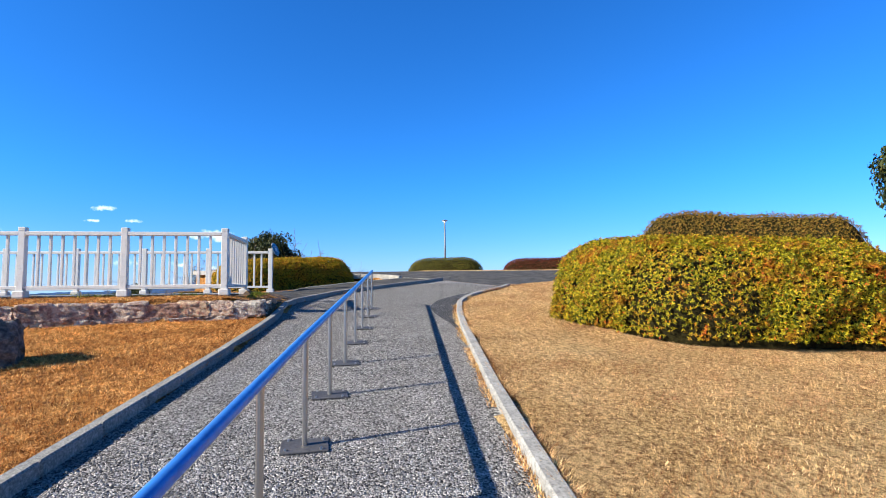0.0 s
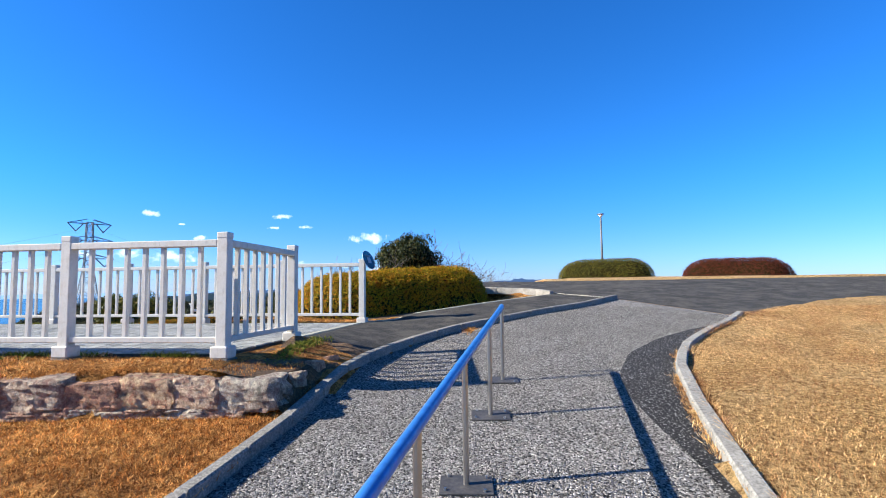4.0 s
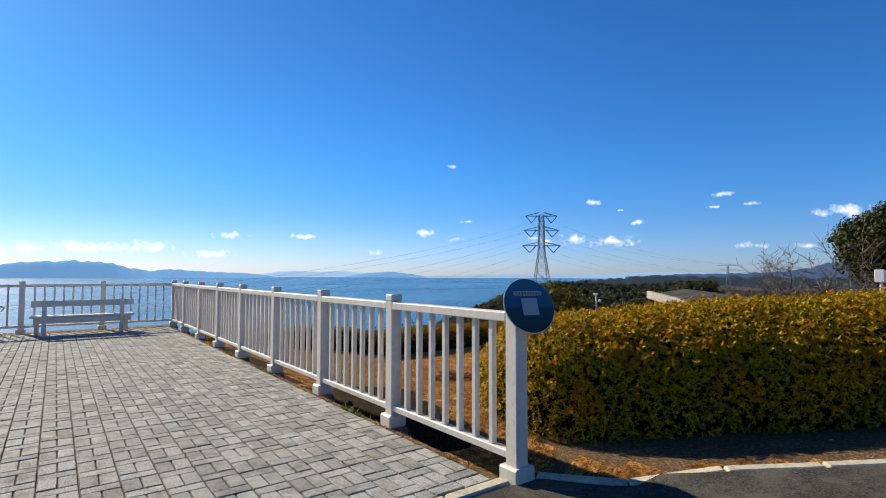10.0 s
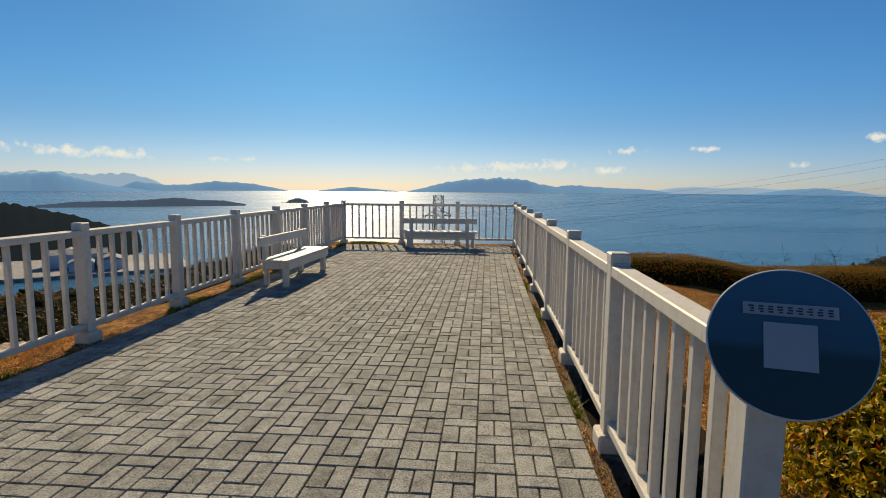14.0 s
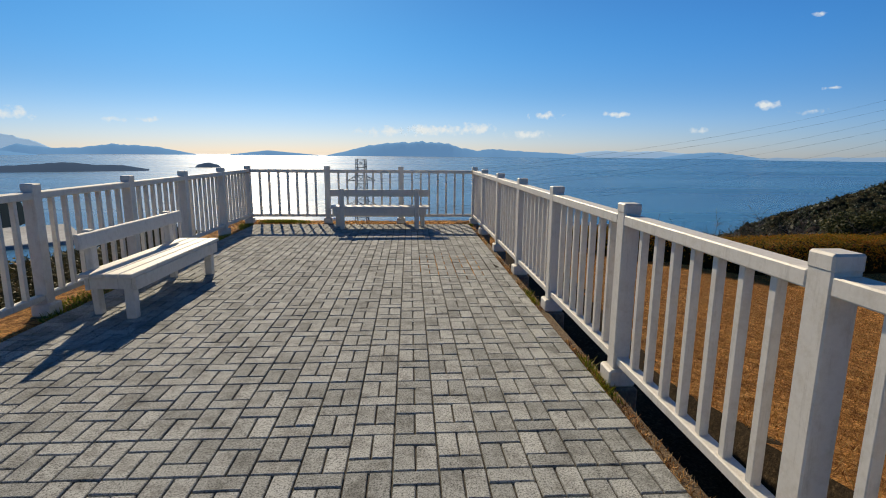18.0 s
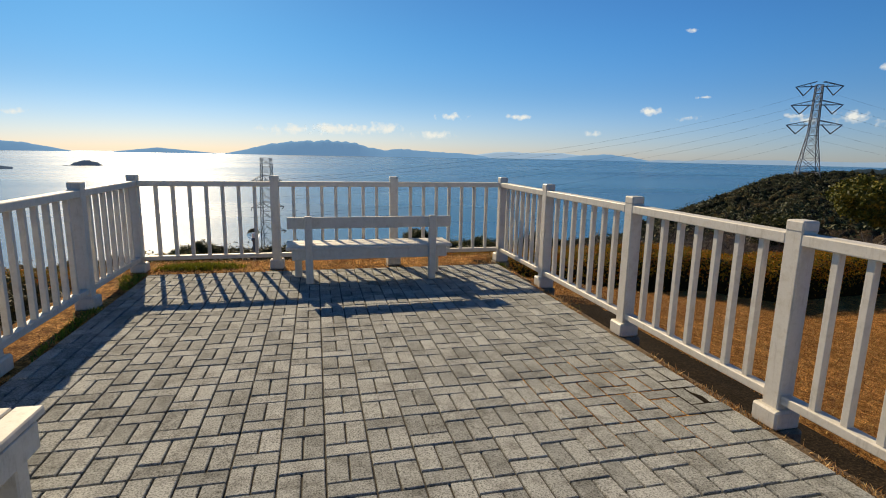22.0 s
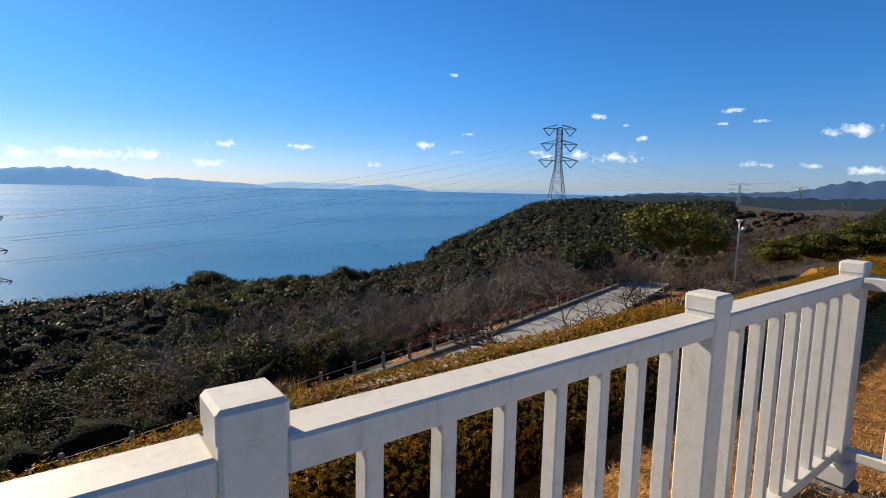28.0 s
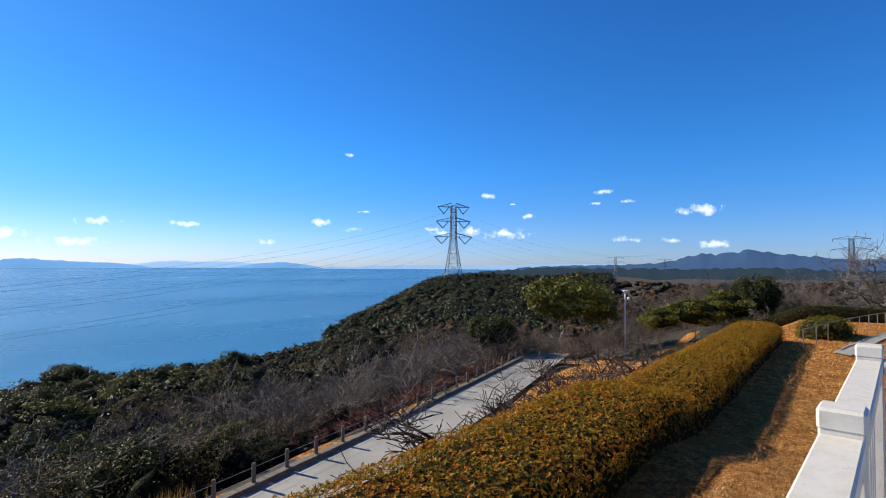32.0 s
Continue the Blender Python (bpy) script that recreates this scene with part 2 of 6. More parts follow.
# weathered left kerb, its shaded face put into a darker colour
M_KERB_SHADED = speckled("shaded_kerb_concrete", [(0.25, (0.085, 0.08, 0.07)), (0.48, (0.195, 0.185, 0.165)), (0.62, (0.30, 0.285, 0.255)), (0.8, (0.40, 0.38, 0.345))], 60, 4, 0.92, 0.5, 90, 0.006)
M_EDGE = speckled("cream_edging_concrete", [(0.2, (0.22, 0.205, 0.15)), (0.5, (0.44, 0.415, 0.32)), (0.85, (0.55, 0.53, 0.42))], 30, 4, 0.9, 0.5, 70, 0.006)
M_PAVER = mat("paver_concrete", (0.42, 0.41, 0.38), 0.9, spec=0.2)
_n = node(M_PAVER, "ShaderNodeMath")
_n.operation = "ADD"
link(M_PAVER, per_piece(M_PAVER), _n.inputs[0])
link(M_PAVER, per_island(M_PAVER), _n.inputs[1])
_f = node(M_PAVER, "ShaderNodeMath")
_f.operation = "FRACT"
link(M_PAVER, _n.outputs[0], _f.inputs[0])
_g = ramp(M_PAVER, _f.outputs[0], [(0.0, (0.255, 0.265, 0.255)), (0.5, (0.335, 0.345, 0.330)), (1.0, (0.405, 0.415, 0.398))])
_g = mixed(M_PAVER, 1.0, _g, ramp(M_PAVER, noise_of(M_PAVER, 110, 3, 0.75), [(0.37, (0.36, 0.36, 0.36)), (0.5, (1.0, 1.0, 1.0)), (0.66, (1.34, 1.34, 1.34))]), "MULTIPLY")
_g = mixed(M_PAVER, 1.0, _g, ramp(M_PAVER, noise_of(M_PAVER, 5, 6, 0.8), [(0.36, (0.55, 0.54, 0.53)), (0.54, (1.03, 1.03, 1.03))]), "MULTIPLY")
base(M_PAVER, _g)
bumped(M_PAVER, noise_of(M_PAVER, 140, 3), 0.5, 0.005)
M_JOINT = speckled("joint_sand", [(0.3, (0.025, 0.022, 0.018)), (0.7, (0.07, 0.062, 0.05))], 120, 2, 0.95, 0.5, 100, 0.01)
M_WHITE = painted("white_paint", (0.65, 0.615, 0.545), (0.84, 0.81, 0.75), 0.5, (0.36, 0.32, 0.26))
M_STEEL = mat("stainless_steel", (0.45, 0.41, 0.37), 0.36, 1.0)
rough_of(M_STEEL, noise_of(M_STEEL, 30, 4), 0.22, 0.45)
M_BLUE = mat("blue_rail_vinyl", (0.035, 0.16, 0.50), 0.28)
base(M_BLUE, ramp(M_BLUE, noise_of(M_BLUE, 20, 4), [(0.3, (0.03, 0.13, 0.42)), (0.7, (0.05, 0.21, 0.58))]))
M_IRON = speckled("dark_steel_plate", [(0.3, (0.035, 0.035, 0.038)), (0.7, (0.085, 0.08, 0.075))], 40, 6, 0.6, 0.3, 60, 0.003)
M_STONE = mat("wall_granite", (0.36, 0.30, 0.24), 0.9)
_g = ramp(M_STONE, per_piece(M_STONE), [(0.0, (0.52, 0.29, 0.19)), (0.3, (0.66, 0.52, 0.39)), (0.55, (0.56, 0.50, 0.42)), (0.8, (0.60, 0.38, 0.25)), (1.0, (0.70, 0.54, 0.32))])
_g = mixed(M_STONE, 0.6, _g, ramp(M_STONE, noise_of(M_STONE, 11, 8, 0.85), [(0.42, (0.04, 0.035, 0.03)), (0.5, (0.45, 0.43, 0.40)), (0.60, (0.92, 0.89, 0.82))]), "OVERLAY")
_g = mixed(M_STONE, ramp(M_STONE, noise_of(M_STONE, 5, 6, 0.8), [(0.52, (0, 0, 0)), (0.62, (0.7, 0.7, 0.7))]), _g, (0.075, 0.062, 0.048))
base(M_STONE, _g)
bumped(M_STONE, noise_of(M_STONE, 16, 8, 0.75), 1.0, 0.08)
M_SOIL = speckled("bank_soil", [(0.25, (0.05, 0.03, 0.015)), (0.55, (0.15, 0.095, 0.045)), (0.85, (0.34, 0.22, 0.11))], 50, 2, 0.95, 0.8, 50, 0.03)
M_BED = speckled("dark_bed_soil", [(0.3, (0.012, 0.009, 0.006)), (0.55, (0.03, 0.022, 0.014)), (0.8, (0.10, 0.07, 0.04))], 45, 3, 0.97, 0.5, 50, 0.03)
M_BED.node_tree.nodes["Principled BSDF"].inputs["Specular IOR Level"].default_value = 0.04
M_BED_SOIL = speckled("soil_and_hedge_shade", [(0.3, (0.03, 0.018, 0.009)), (0.5, (0.10, 0.058, 0.026)), (0.68, (0.24, 0.14, 0.06))], 45, 3, 0.97, 0.8, 50, 0.03)
M_BOULDER = speckled("dark_boulder", [(0.3, (0.04, 0.034, 0.028)), (0.5, (0.10, 0.085, 0.07)), (0.68, (0.20, 0.17, 0.14))], 18, 3, 0.95, 0.9, 20, 0.04)
M_FLOOR = speckled("woodland_floor", [(0.25, (0.012, 0.010, 0.007)), (0.5, (0.034, 0.026, 0.017)), (0.8, (0.09, 0.065, 0.036))], 6, 0.3, 0.97, 0.8, 4, 0.15)
M_ROAD = speckled("pale_road", [(0.25, (0.19, 0.185, 0.17)), (0.5, (0.28, 0.272, 0.25)), (0.75, (0.35, 0.34, 0.315))], 40, 0.5, 0.9, 0.3, 80, 0.006)


def leafy(name, stops, rough=0.6, tips=None, clump=0.0, thin=0.2):
    m = mat(name, stops[0][1], rough, spec=0.18)
    b = m.node_tree.nodes["Principled BSDF"]
    c = ramp(m, per_island(m), stops)
    if tips:
        c = mixed(m, ramp(m, noise_of(m, 2.6, 5, 0.8), [(0.5, (0, 0, 0)), (0.72, (0.85, 0.85, 0.85))]), c, tips)
    if clump:
        c = mixed(m, 1.0, c, ramp(m, noise_of(m, clump, 7, 0.9), [(0.45, (0.36, 0.30, 0.27)), (0.5, (0.95, 0.92, 0.9)), (0.56, (1.4, 1.4, 1.45))]), "MULTIPLY")
        c = mixed(m, 1.0, c, ramp(m, noise_of(m, 1.1, 5, 0.75), [(0.43, (0.8, 0.68, 0.6)), (0.57, (1.2, 1.2, 1.2))]), "MULTIPLY")
    base(m, c)
    t = node(m, "ShaderNodeBsdfTranslucent")
    link(m, b.inputs["Base Color"].links[0].from_socket, t.inputs["Color"])
    mx = node(m, "ShaderNodeMixShader", Fac=thin)
    link(m, b.outputs[0], mx.inputs[1])
    link(m, t.outputs[0], mx.inputs[2])
    link(m, mx.outputs[0], m.node_tree.nodes["Material Output"].inputs["Surface"])
    return m


M_LEAF_LIME = leafy("azalea_leaves_lime", [(0.0, (0.03, 0.05, 0.004)), (0.3, (0.12, 0.13, 0.006)), (0.62, (0.37, 0.32, 0.008)), (0.9, (0.60, 0.46, 0.012)), (1.0, (0.56, 0.07, 0.015))], tips=(0.50, 0.075, 0.012), thin=0.25)
M_LEAF_AMBER = leafy("azalea_leaves_amber", [(0.0, (0.05, 0.07, 0.005)), (0.3, (0.18, 0.17, 0.008)), (0.62, (0.46, 0.31, 0.010)), (0.88, (0.66, 0.40, 0.015)), (1.0, (0.62, 0.08, 0.02))], tips=(0.58, 0.19, 0.012), thin=0.28)
M_LEAF_ORANGE = leafy("azalea_leaves_autumn", [(0.0, (0.045, 0.055, 0.006)), (0.35, (0.16, 0.15, 0.010)), (0.62, (0.36, 0.235, 0.012)), (0.88, (0.58, 0.27, 0.012)), (1.0, (0.66, 0.07, 0.025))], tips=(0.55, 0.13, 0.012), thin=0.2)
M_LEAF_RED = leafy("hedge_leaves_red", [(0.0, (0.035, 0.010, 0.005)), (0.4, (0.10, 0.018, 0.008)), (0.8, (0.16, 0.028, 0.010)), (1.0, (0.15, 0.07, 0.02))])
M_LEAF_BROWN = leafy("hedge_leaves_brown", [(0.0, (0.07, 0.055, 0.008)), (0.4, (0.18, 0.115, 0.012)), (0.8, (0.28, 0.17, 0.018)), (1.0, (0.28, 0.09, 0.02))])
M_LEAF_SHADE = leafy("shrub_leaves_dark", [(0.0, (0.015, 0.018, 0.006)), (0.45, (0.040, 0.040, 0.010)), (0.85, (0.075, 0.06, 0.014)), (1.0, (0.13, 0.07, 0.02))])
M_LEAF_DARK = leafy("evergreen_leaves", [(0.0, (0.014, 0.021, 0.008)), (0.4, (0.031, 0.043, 0.013)), (0.8, (0.058, 0.068, 0.018)), (1.0, (0.12, 0.10, 0.027))])
M_LEAF_OLIVE = leafy("olive_leaves", [(0.0, (0.035, 0.04, 0.006)), (0.4, (0.095, 0.10, 0.010)), (0.8, (0.18, 0.155, 0.014)), (1.0, (0.24, 0.15, 0.02))])
M_LEAF_PINE = leafy("pine_leaves", [(0.0, (0.028, 0.038, 0.007)), (0.4, (0.080, 0.092, 0.013)), (0.8, (0.16, 0.15, 0.018)), (1.0, (0.24, 0.17, 0.025))], thin=0.08)
# twiggy inside of the hedges, its shade put into the colour
M_CORE = mat("hedge_inner_shade", (0.03, 0.026, 0.010), 1.0, spec=0.05)
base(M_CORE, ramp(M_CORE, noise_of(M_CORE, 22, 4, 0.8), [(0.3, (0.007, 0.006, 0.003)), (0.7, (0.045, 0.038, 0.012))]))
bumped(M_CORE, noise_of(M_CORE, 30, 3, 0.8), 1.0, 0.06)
M_CORE_TREE = mat("crown_inner_shade", (0.010, 0.014, 0.006), 1.0, spec=0.05)
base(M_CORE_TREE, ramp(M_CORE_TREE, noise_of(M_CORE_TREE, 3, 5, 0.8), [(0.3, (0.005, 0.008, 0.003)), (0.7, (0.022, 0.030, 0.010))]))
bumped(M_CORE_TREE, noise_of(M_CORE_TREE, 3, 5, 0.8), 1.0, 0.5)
M_BARK = speckled("bark", [(0.25, (0.035, 0.028, 0.022)), (0.55, (0.09, 0.075, 0.06)), (0.85, (0.17, 0.15, 0.125))], 25, 3, 0.95, 0.6, 30, 0.02)
M_TWIG = speckled("bare_twigs", [(0.3, (0.065, 0.055, 0.047)), (0.7, (0.19, 0.16, 0.138))], 9, 1, 0.95, 0.2, 20, 0.01)
M_TWIG_DARK = speckled("plum_bark", [(0.3, (0.022, 0.016, 0.013)), (0.7, (0.075, 0.055, 0.045))], 14, 1, 0.95, 0.3, 20, 0.01)
M_TWIG_RED = speckled("red_twigs", [(0.3, (0.12, 0.055, 0.036)), (0.7, (0.30, 0.125, 0.08))], 9, 1, 0.95, 0.2, 20, 0.01)
M_PYLON = mat("galvanised_steel", (0.17, 0.18, 0.20), 0.6, 0.0)
M_LAMP = painted("pale_grey_paint", (0.70, 0.71, 0.71), (0.85, 0.84, 0.8))
# crest lamp's paint, with its backlit shade put into the colour
M_LAMP_BACKLIT = painted("backlit_lamp_paint", (0.16, 0.165, 0.17), (0.8, 0.8, 0.8))
M_GLOBE = mat("frosted_lamp", (0.8, 0.8, 0.78), 0.35)
# the near pylon's backlit dark put into colour; the globe lamp shares it
M_PYLON_DARK = mat("darkened_steel", (0.10, 0.105, 0.115), 0.7, 0.0)
M_OLD_CONCRETE = speckled("old_concrete", [(0.25, (0.07, 0.062, 0.05)), (0.55, (0.15, 0.135, 0.11)), (0.85, (0.24, 0.22, 0.19))], 30, 3, 0.92, 0.5, 40, 0.01)
M_CABLE = mat("cable", (0.10, 0.11, 0.13), 0.6, 0.4)

# ---- building tools ----
def part(name, bm, material, parent=None, label="", smooth=False):
    me = bpy.data.meshes.new(name)
    bm.to_mesh(me)
    bm.free()
    return part_of(name, me, material, parent, label, smooth)


def part_of(name, me, material, parent=None, label="", smooth=False):
    if material and not me.materials:
        me.materials.append(material)
    if smooth:
        me.polygons.foreach_set("use_smooth", [True] * len(me.polygons))
    ob = new(name, me)
    if parent is not None:
        ob.parent = parent
    if label:
        ob["label"] = label
    return ob


def thing(name, m, label, category, group="", kind=""):
    ob = new(name)
    ob.empty_display_size = 0.1
    ob.matrix_basis = m
    return tagged(ob, label, category, group, kind)


def box(bm, x0, x1, y0, y1, z0, z1, bevel=0.0, m=None):
    g = bmesh.ops.create_cube(bm, size=1)["verts"]
    bmesh.ops.scale(bm, vec=(x1 - x0, y1 - y0, z1 - z0), verts=g)
    bmesh.ops.translate(bm, vec=((x0 + x1) / 2, (y0 + y1) / 2, (z0 + z1) / 2), verts=g)
    if bevel:
        r = bmesh.ops.bevel(bm, geom=list({e for v in g for e in v.link_edges}), offset=bevel, segments=1, affect="EDGES")
        g = list({v for f in r["faces"] for v in f.verts} | {v for v in g if v.is_valid})
    if m is not None:
        bmesh.ops.transform(bm, matrix=m, verts=g)
    return g


def a_box(*args, **kw):
    bm = bmesh.new()
    box(bm, *args, **kw)
    return bm


def tube(bm, pts, radii, sides=8, cap=True):
    """A round tube along points."""
    pts = [Vector(p) for p in pts]
    rings = []
    side = None
    for i, p in enumerate(pts):
        d = (pts[min(i + 1, len(pts) - 1)] - pts[max(i - 1, 0)]).normalized()
        if side is None:
            side = d.orthogonal().normalized()
        side = (side - d * side.dot(d)).normalized()
        up = d.cross(side)
        r = radii[i] if isinstance(radii, (list, tuple)) else radii
        rings.append([bm.verts.new(p + (side * math.cos(a) + up * math.sin(a)) * r) for a in (2 * math.pi * k / sides for k in range(sides))])
    for a, b in zip(rings, rings[1:]):
        for k in range(sides):
            bm.faces.new((a[k], a[(k + 1) % sides], b[(k + 1) % sides], b[k]))
    if cap:
        bm.faces.new(rings[0][::-1])
        bm.faces.new(rings[-1])
    return bm


def raw_mesh(name, verts, faces):
    """A mesh from numpy arrays of vertices and equal-sized faces."""
    verts, faces = np.asarray(verts, np.float32), np.asarray(faces, np.int32)
    me = bpy.data.meshes.new(name)
    n, k = faces.shape
    me.vertices.add(len(verts))
    me.vertices.foreach_set("co", verts.ravel())
    me.loops.add(n * k)
    me.loops.foreach_set("vertex_index", faces.ravel())
    me.polygons.add(n)
    me.polygons.foreach_set("loop_start", np.arange(0, n * k, k, dtype=np.int32))
    me.update(calc_edges=True)
    me.validate()
    return me


def grid_mesh(name, X, Y, Z):
    r, c = X.shape
    idx = np.arange(r * c).reshape(r, c)
    f = np.stack([idx[:-1, :-1], idx[:-1, 1:], idx[1:, 1:], idx[1:, :-1]], -1).reshape(-1, 4)
    return raw_mesh(name, np.stack([X, Y, Z], -1).reshape(-1, 3), f)


def leaves_mesh(name, at, out, size, rng, droop=0.3):
    """Folded leaves of four corners round given places, turned roughly outwards."""
    n = len(at)
    out = out + rng.normal(0, 0.55, (n, 3))
    out /= np.linalg.norm(out, axis=1, keepdims=True) + 1e-9
    a = np.cross(out, rng.normal(0, 1, (n, 3)))
    a /= np.linalg.norm(a, axis=1, keepdims=True) + 1e-9
    b = np.cross(out, a)
    s = (size * rng.uniform(0.6, 1.35, n))[:, None]
    v = np.stack([at - a * s, at - b * s * 0.5 + out * s * droop, at + a * s, at + b * s * 0.5 + out * s * droop], 1).reshape(-1, 3)
    return raw_mesh(name, v, np.arange(4 * n).reshape(n, 4))


def ease(a, b, x):
    t = np.clip((np.asarray(x, float) - a) / (b - a), 0, 1)
    return t * t * (3 - 2 * t)


def wavy(x, y, s, seed=0.0):
    """A cheap smooth noise on arrays, about -1 to 1."""
    x, y = np.asarray(x) * s + seed, np.asarray(y) * s - seed * 0.7
    return (np.sin(x * 1.7 + 1.3 * np.sin(y * 1.1)) + np.sin(y * 2.3 + 1.7 * np.sin(x * 0.9 + 2.0)) + np.sin((x + y) * 3.1 + np.sin(x * 2.7 - y)) * 0.5) / 2.5

# ---- ground, paths and sea ----
SEA = -31.0
# the plan of the paved ground, in metres
KERB_L = [(-26, 0.7), (-20, 0.22), (-16, -0.1), (-10.7, -0.51), (-9.1, -0.65), (-7.5, -0.79), (-6.0, -0.89), (-4.0, -0.98), (-3.0, -1.08), (-2.0, -1.36), (-1.2, -1.77), (-0.4, -2.37), (0.5, -3.1), (1.45, -4.05), (2.6, -4.9)]
KERB_R = [(-26, -2.3), (-20, -2.6), (-16, -2.9), (-11.2, -3.25), (-9.4, -3.4), (-6.0, -3.78), (-4.6, -3.99), (-3.2, -4.27), (-2.3, -4.65), (-1.5, -5.13), (-0.7, -5.75), (0.2, -6.3)]
EDGING = [(0.1, -0.06), (0.35, -0.46), (1.0, -1.06), (1.78, -1.74), (2.66, -2.55), (3.21, -3.1), (3.75, -3.65)]
ISLE = [(3.75, -3.65), (4.37, -3.26), (4.62, -2.75), (4.8, -2.1), (5.2, -0.6), (6.5, 2.0), (9.0, 4.5)]
PLAZA_R = [(0.2, -6.3), (1.2, -7.6), (2.3, -9.0), (2.9, -11), (3.2, -15), (3.3, -24)]
ROAD_CREST = [(9, -24), (8.2, -15), (7.7, -8), (7.6, -5.3), (7.5, -3.2), (7.7, -1.0), (8.3, 1.0), (9.6, 3.0), (11.5, 5.0)]


def along(line, n):
    """n places spread evenly on a line."""
    p = np.array(line, float)
    d = np.r_[0, np.cumsum(np.hypot(*np.diff(p, axis=0).T))]
    s = np.linspace(0, d[-1], n)
    return np.stack([np.interp(s, d, p[:, 0]), np.interp(s, d, p[:, 1])], -1)


def inside(x, y, loop):
    """Which places lie inside a closed line."""
    hit = np.zeros(np.shape(x), bool)
    for (ax, ay), (bx, by) in zip(loop, loop[1:] + loop[:1]):
        cross = (ay > y) != (by > y)
        hit ^= cross & (x < (bx - ax) * (y - ay) / (by - ay + 1e-12) + ax)
    return hit


def incline(x):
    x = np.asarray(x, float)
    return np.where(x < 6, np.maximum(0.046 + 0.098 * x, -3.2), 0.634 + 0.30 * (1 - np.exp(-(np.maximum(x, 6) - 6) * 0.327)))


def paved(x, y):
    """The height of the paved ground: an incline that levels out at the terrace."""
    w = 1 - ease(-1.5, -0.05, y) * ease(-5.0, -3.6, x)
    z = incline(x)
    return np.where(np.asarray(x) < 0.47, z * w, z)


KERB_BACK = [(-3.2, -0.95), (-2.0, -1.25), (-1.2, -1.65), (-0.4, -2.24), (0.5, -2.95), (1.5, -3.92), (2.68, -4.83)]
ALL_PAVED = KERB_L + KERB_BACK[::-1] + [(-3.1, 0.05)] + EDGING + ISLE + ROAD_CREST[::-1] + PLAZA_R[::-1] + KERB_R[::-1]


def ditch_edge(y):
    """How far the dark strip beside the terrace reaches."""
    return np.interp(y, [0.4, 1.2, 2.7, 4.7, 9, 12], [0.3, 0.5, 0.74, 0.88, 1.32, 1.5]) + 0.05 * wavy(y, y * 0.3, 1.7, 8)


def ground_z(x, y):
    x, y = np.asarray(x, float), np.asarray(y, float)
    hill = paved(x, y)
    on = inside(x, y, ALL_PAVED)
    z = hill + np.where(on, -0.07, np.where((x > 0.05) & (y > -5), np.where(x > 4.4, -0.01, -0.065), 0.025))
    # round the terrace: a level bed on the wall, the open lawn beside it, a bank before it
    wall_x = np.interp(y, [-0.6, 0.4, 1.5, 2.6, 3.8, 5.5, 9], [-4.92, -4.95, -5.1, -5.35, -5.3, -5.1, -5.1])
    bed = (x > wall_x) & (x < 0.12) & (y > np.interp(x, [-5, -4.0, -3.2], [-0.25, -0.25, -0.3]))
    z = np.where(bed & ~on, -0.04 - 0.09 * ease(-4.7, -5.2, x) - 0.1 * ease(-0.1, -0.45, y), z)
    trench = (x > -0.1) & (x < 0.3) & (y > 0.9) & (y < 12.2)
    north = ease(-4.2, -2.0, y)
    beyond = np.clip(y + 0.68 * x, 0, 99) * (x >= 0.12) * north
    z = np.where(on, z, z * (1 - ease(0.1, 1.2, beyond)) + np.minimum(z, 0.02 + 0.02 * x) * ease(0.1, 1.2, beyond))
    lawn_w = ease(2.4, 6.5, y + 0.4 * x) * (x >= 0.12) * north
    lawn = -0.42 - 0.185 * np.clip(x, 0, 8)
    z = np.where(on, z, z * (1 - lawn_w) + lawn * lawn_w)
    bank = np.interp(y, [12.35, 12.85, 13.25, 13.8, 16.6, 19, 24], [0, -0.12, -0.72, -1.4, -1.6, -3.2, -6.05])
    side = np.interp(-x, [8, 30, 80], [0, -5, -22]) * ease(-2, 6, y)
    z = np.where((y > 12.35) & (x > -30), np.minimum(z, bank), z) + side * (x < -8)
    z = np.where(trench, -0.54, z)
    z = np.where((x > 0.25) & (x < ditch_edge(y) - 0.1) & (y > 1.3) & (y < 12.2), np.minimum(z, -0.62), z)
    beyond_road = y - np.interp(x, [-30, -4, 35, 60], [20.3, 25.7, 35.1, 41])
    z = z - np.interp(beyond_road, [1.2, 4, 8, 16], [0, 1.5, 2.9, 4.6]) * (x > -30) * ease(44, 36, x)
    # the country round about
    r, az = np.hypot(x, y - 12), np.degrees(np.arctan2(x, y - 12))
    sea_side = np.interp(r, [30, 45, 60, 90, 120, 200, 400], [-7.2, -12, -14.5, -17.5, -24, -40, -46])
    ridge = np.interp(r, [30, 60, 120, 200, 300, 430, 600, 1500, 5000], [-6.3, -10, -14.5, -15.5, -12, -8, -24, -36, -40])
    flat = np.interp(r, [30, 60, 150, 400, 1000, 5000], [-1.9, -3.2, -5, -12, -20, -24])
    land = sea_side + (ridge - sea_side) * np.interp(az, [20, 31, 38.8, 44, 49], [0, 0.22, 0.6, 0.86, 1])
    land = land + (flat - land) * ease(60, 78, az)
    back = ease(-75, -110, az)
    land = land + (flat - 6 - land) * back
    roll_ = wavy(x, y, 0.02, 3) * np.clip(r / 60, 0, 3)
    # the ridge falls evenly to the sea
    crest = np.interp(az, [10, 28.3, 32.2, 35.7, 38.1, 41.2, 44.2, 46.7, 49.8, 53.6, 58, 64], [-9.6, -9.2, -8.24, -6.57, -5.41, -4.22, -2.68, -1.43, -0.93, -0.85, -0.9, -0.2])
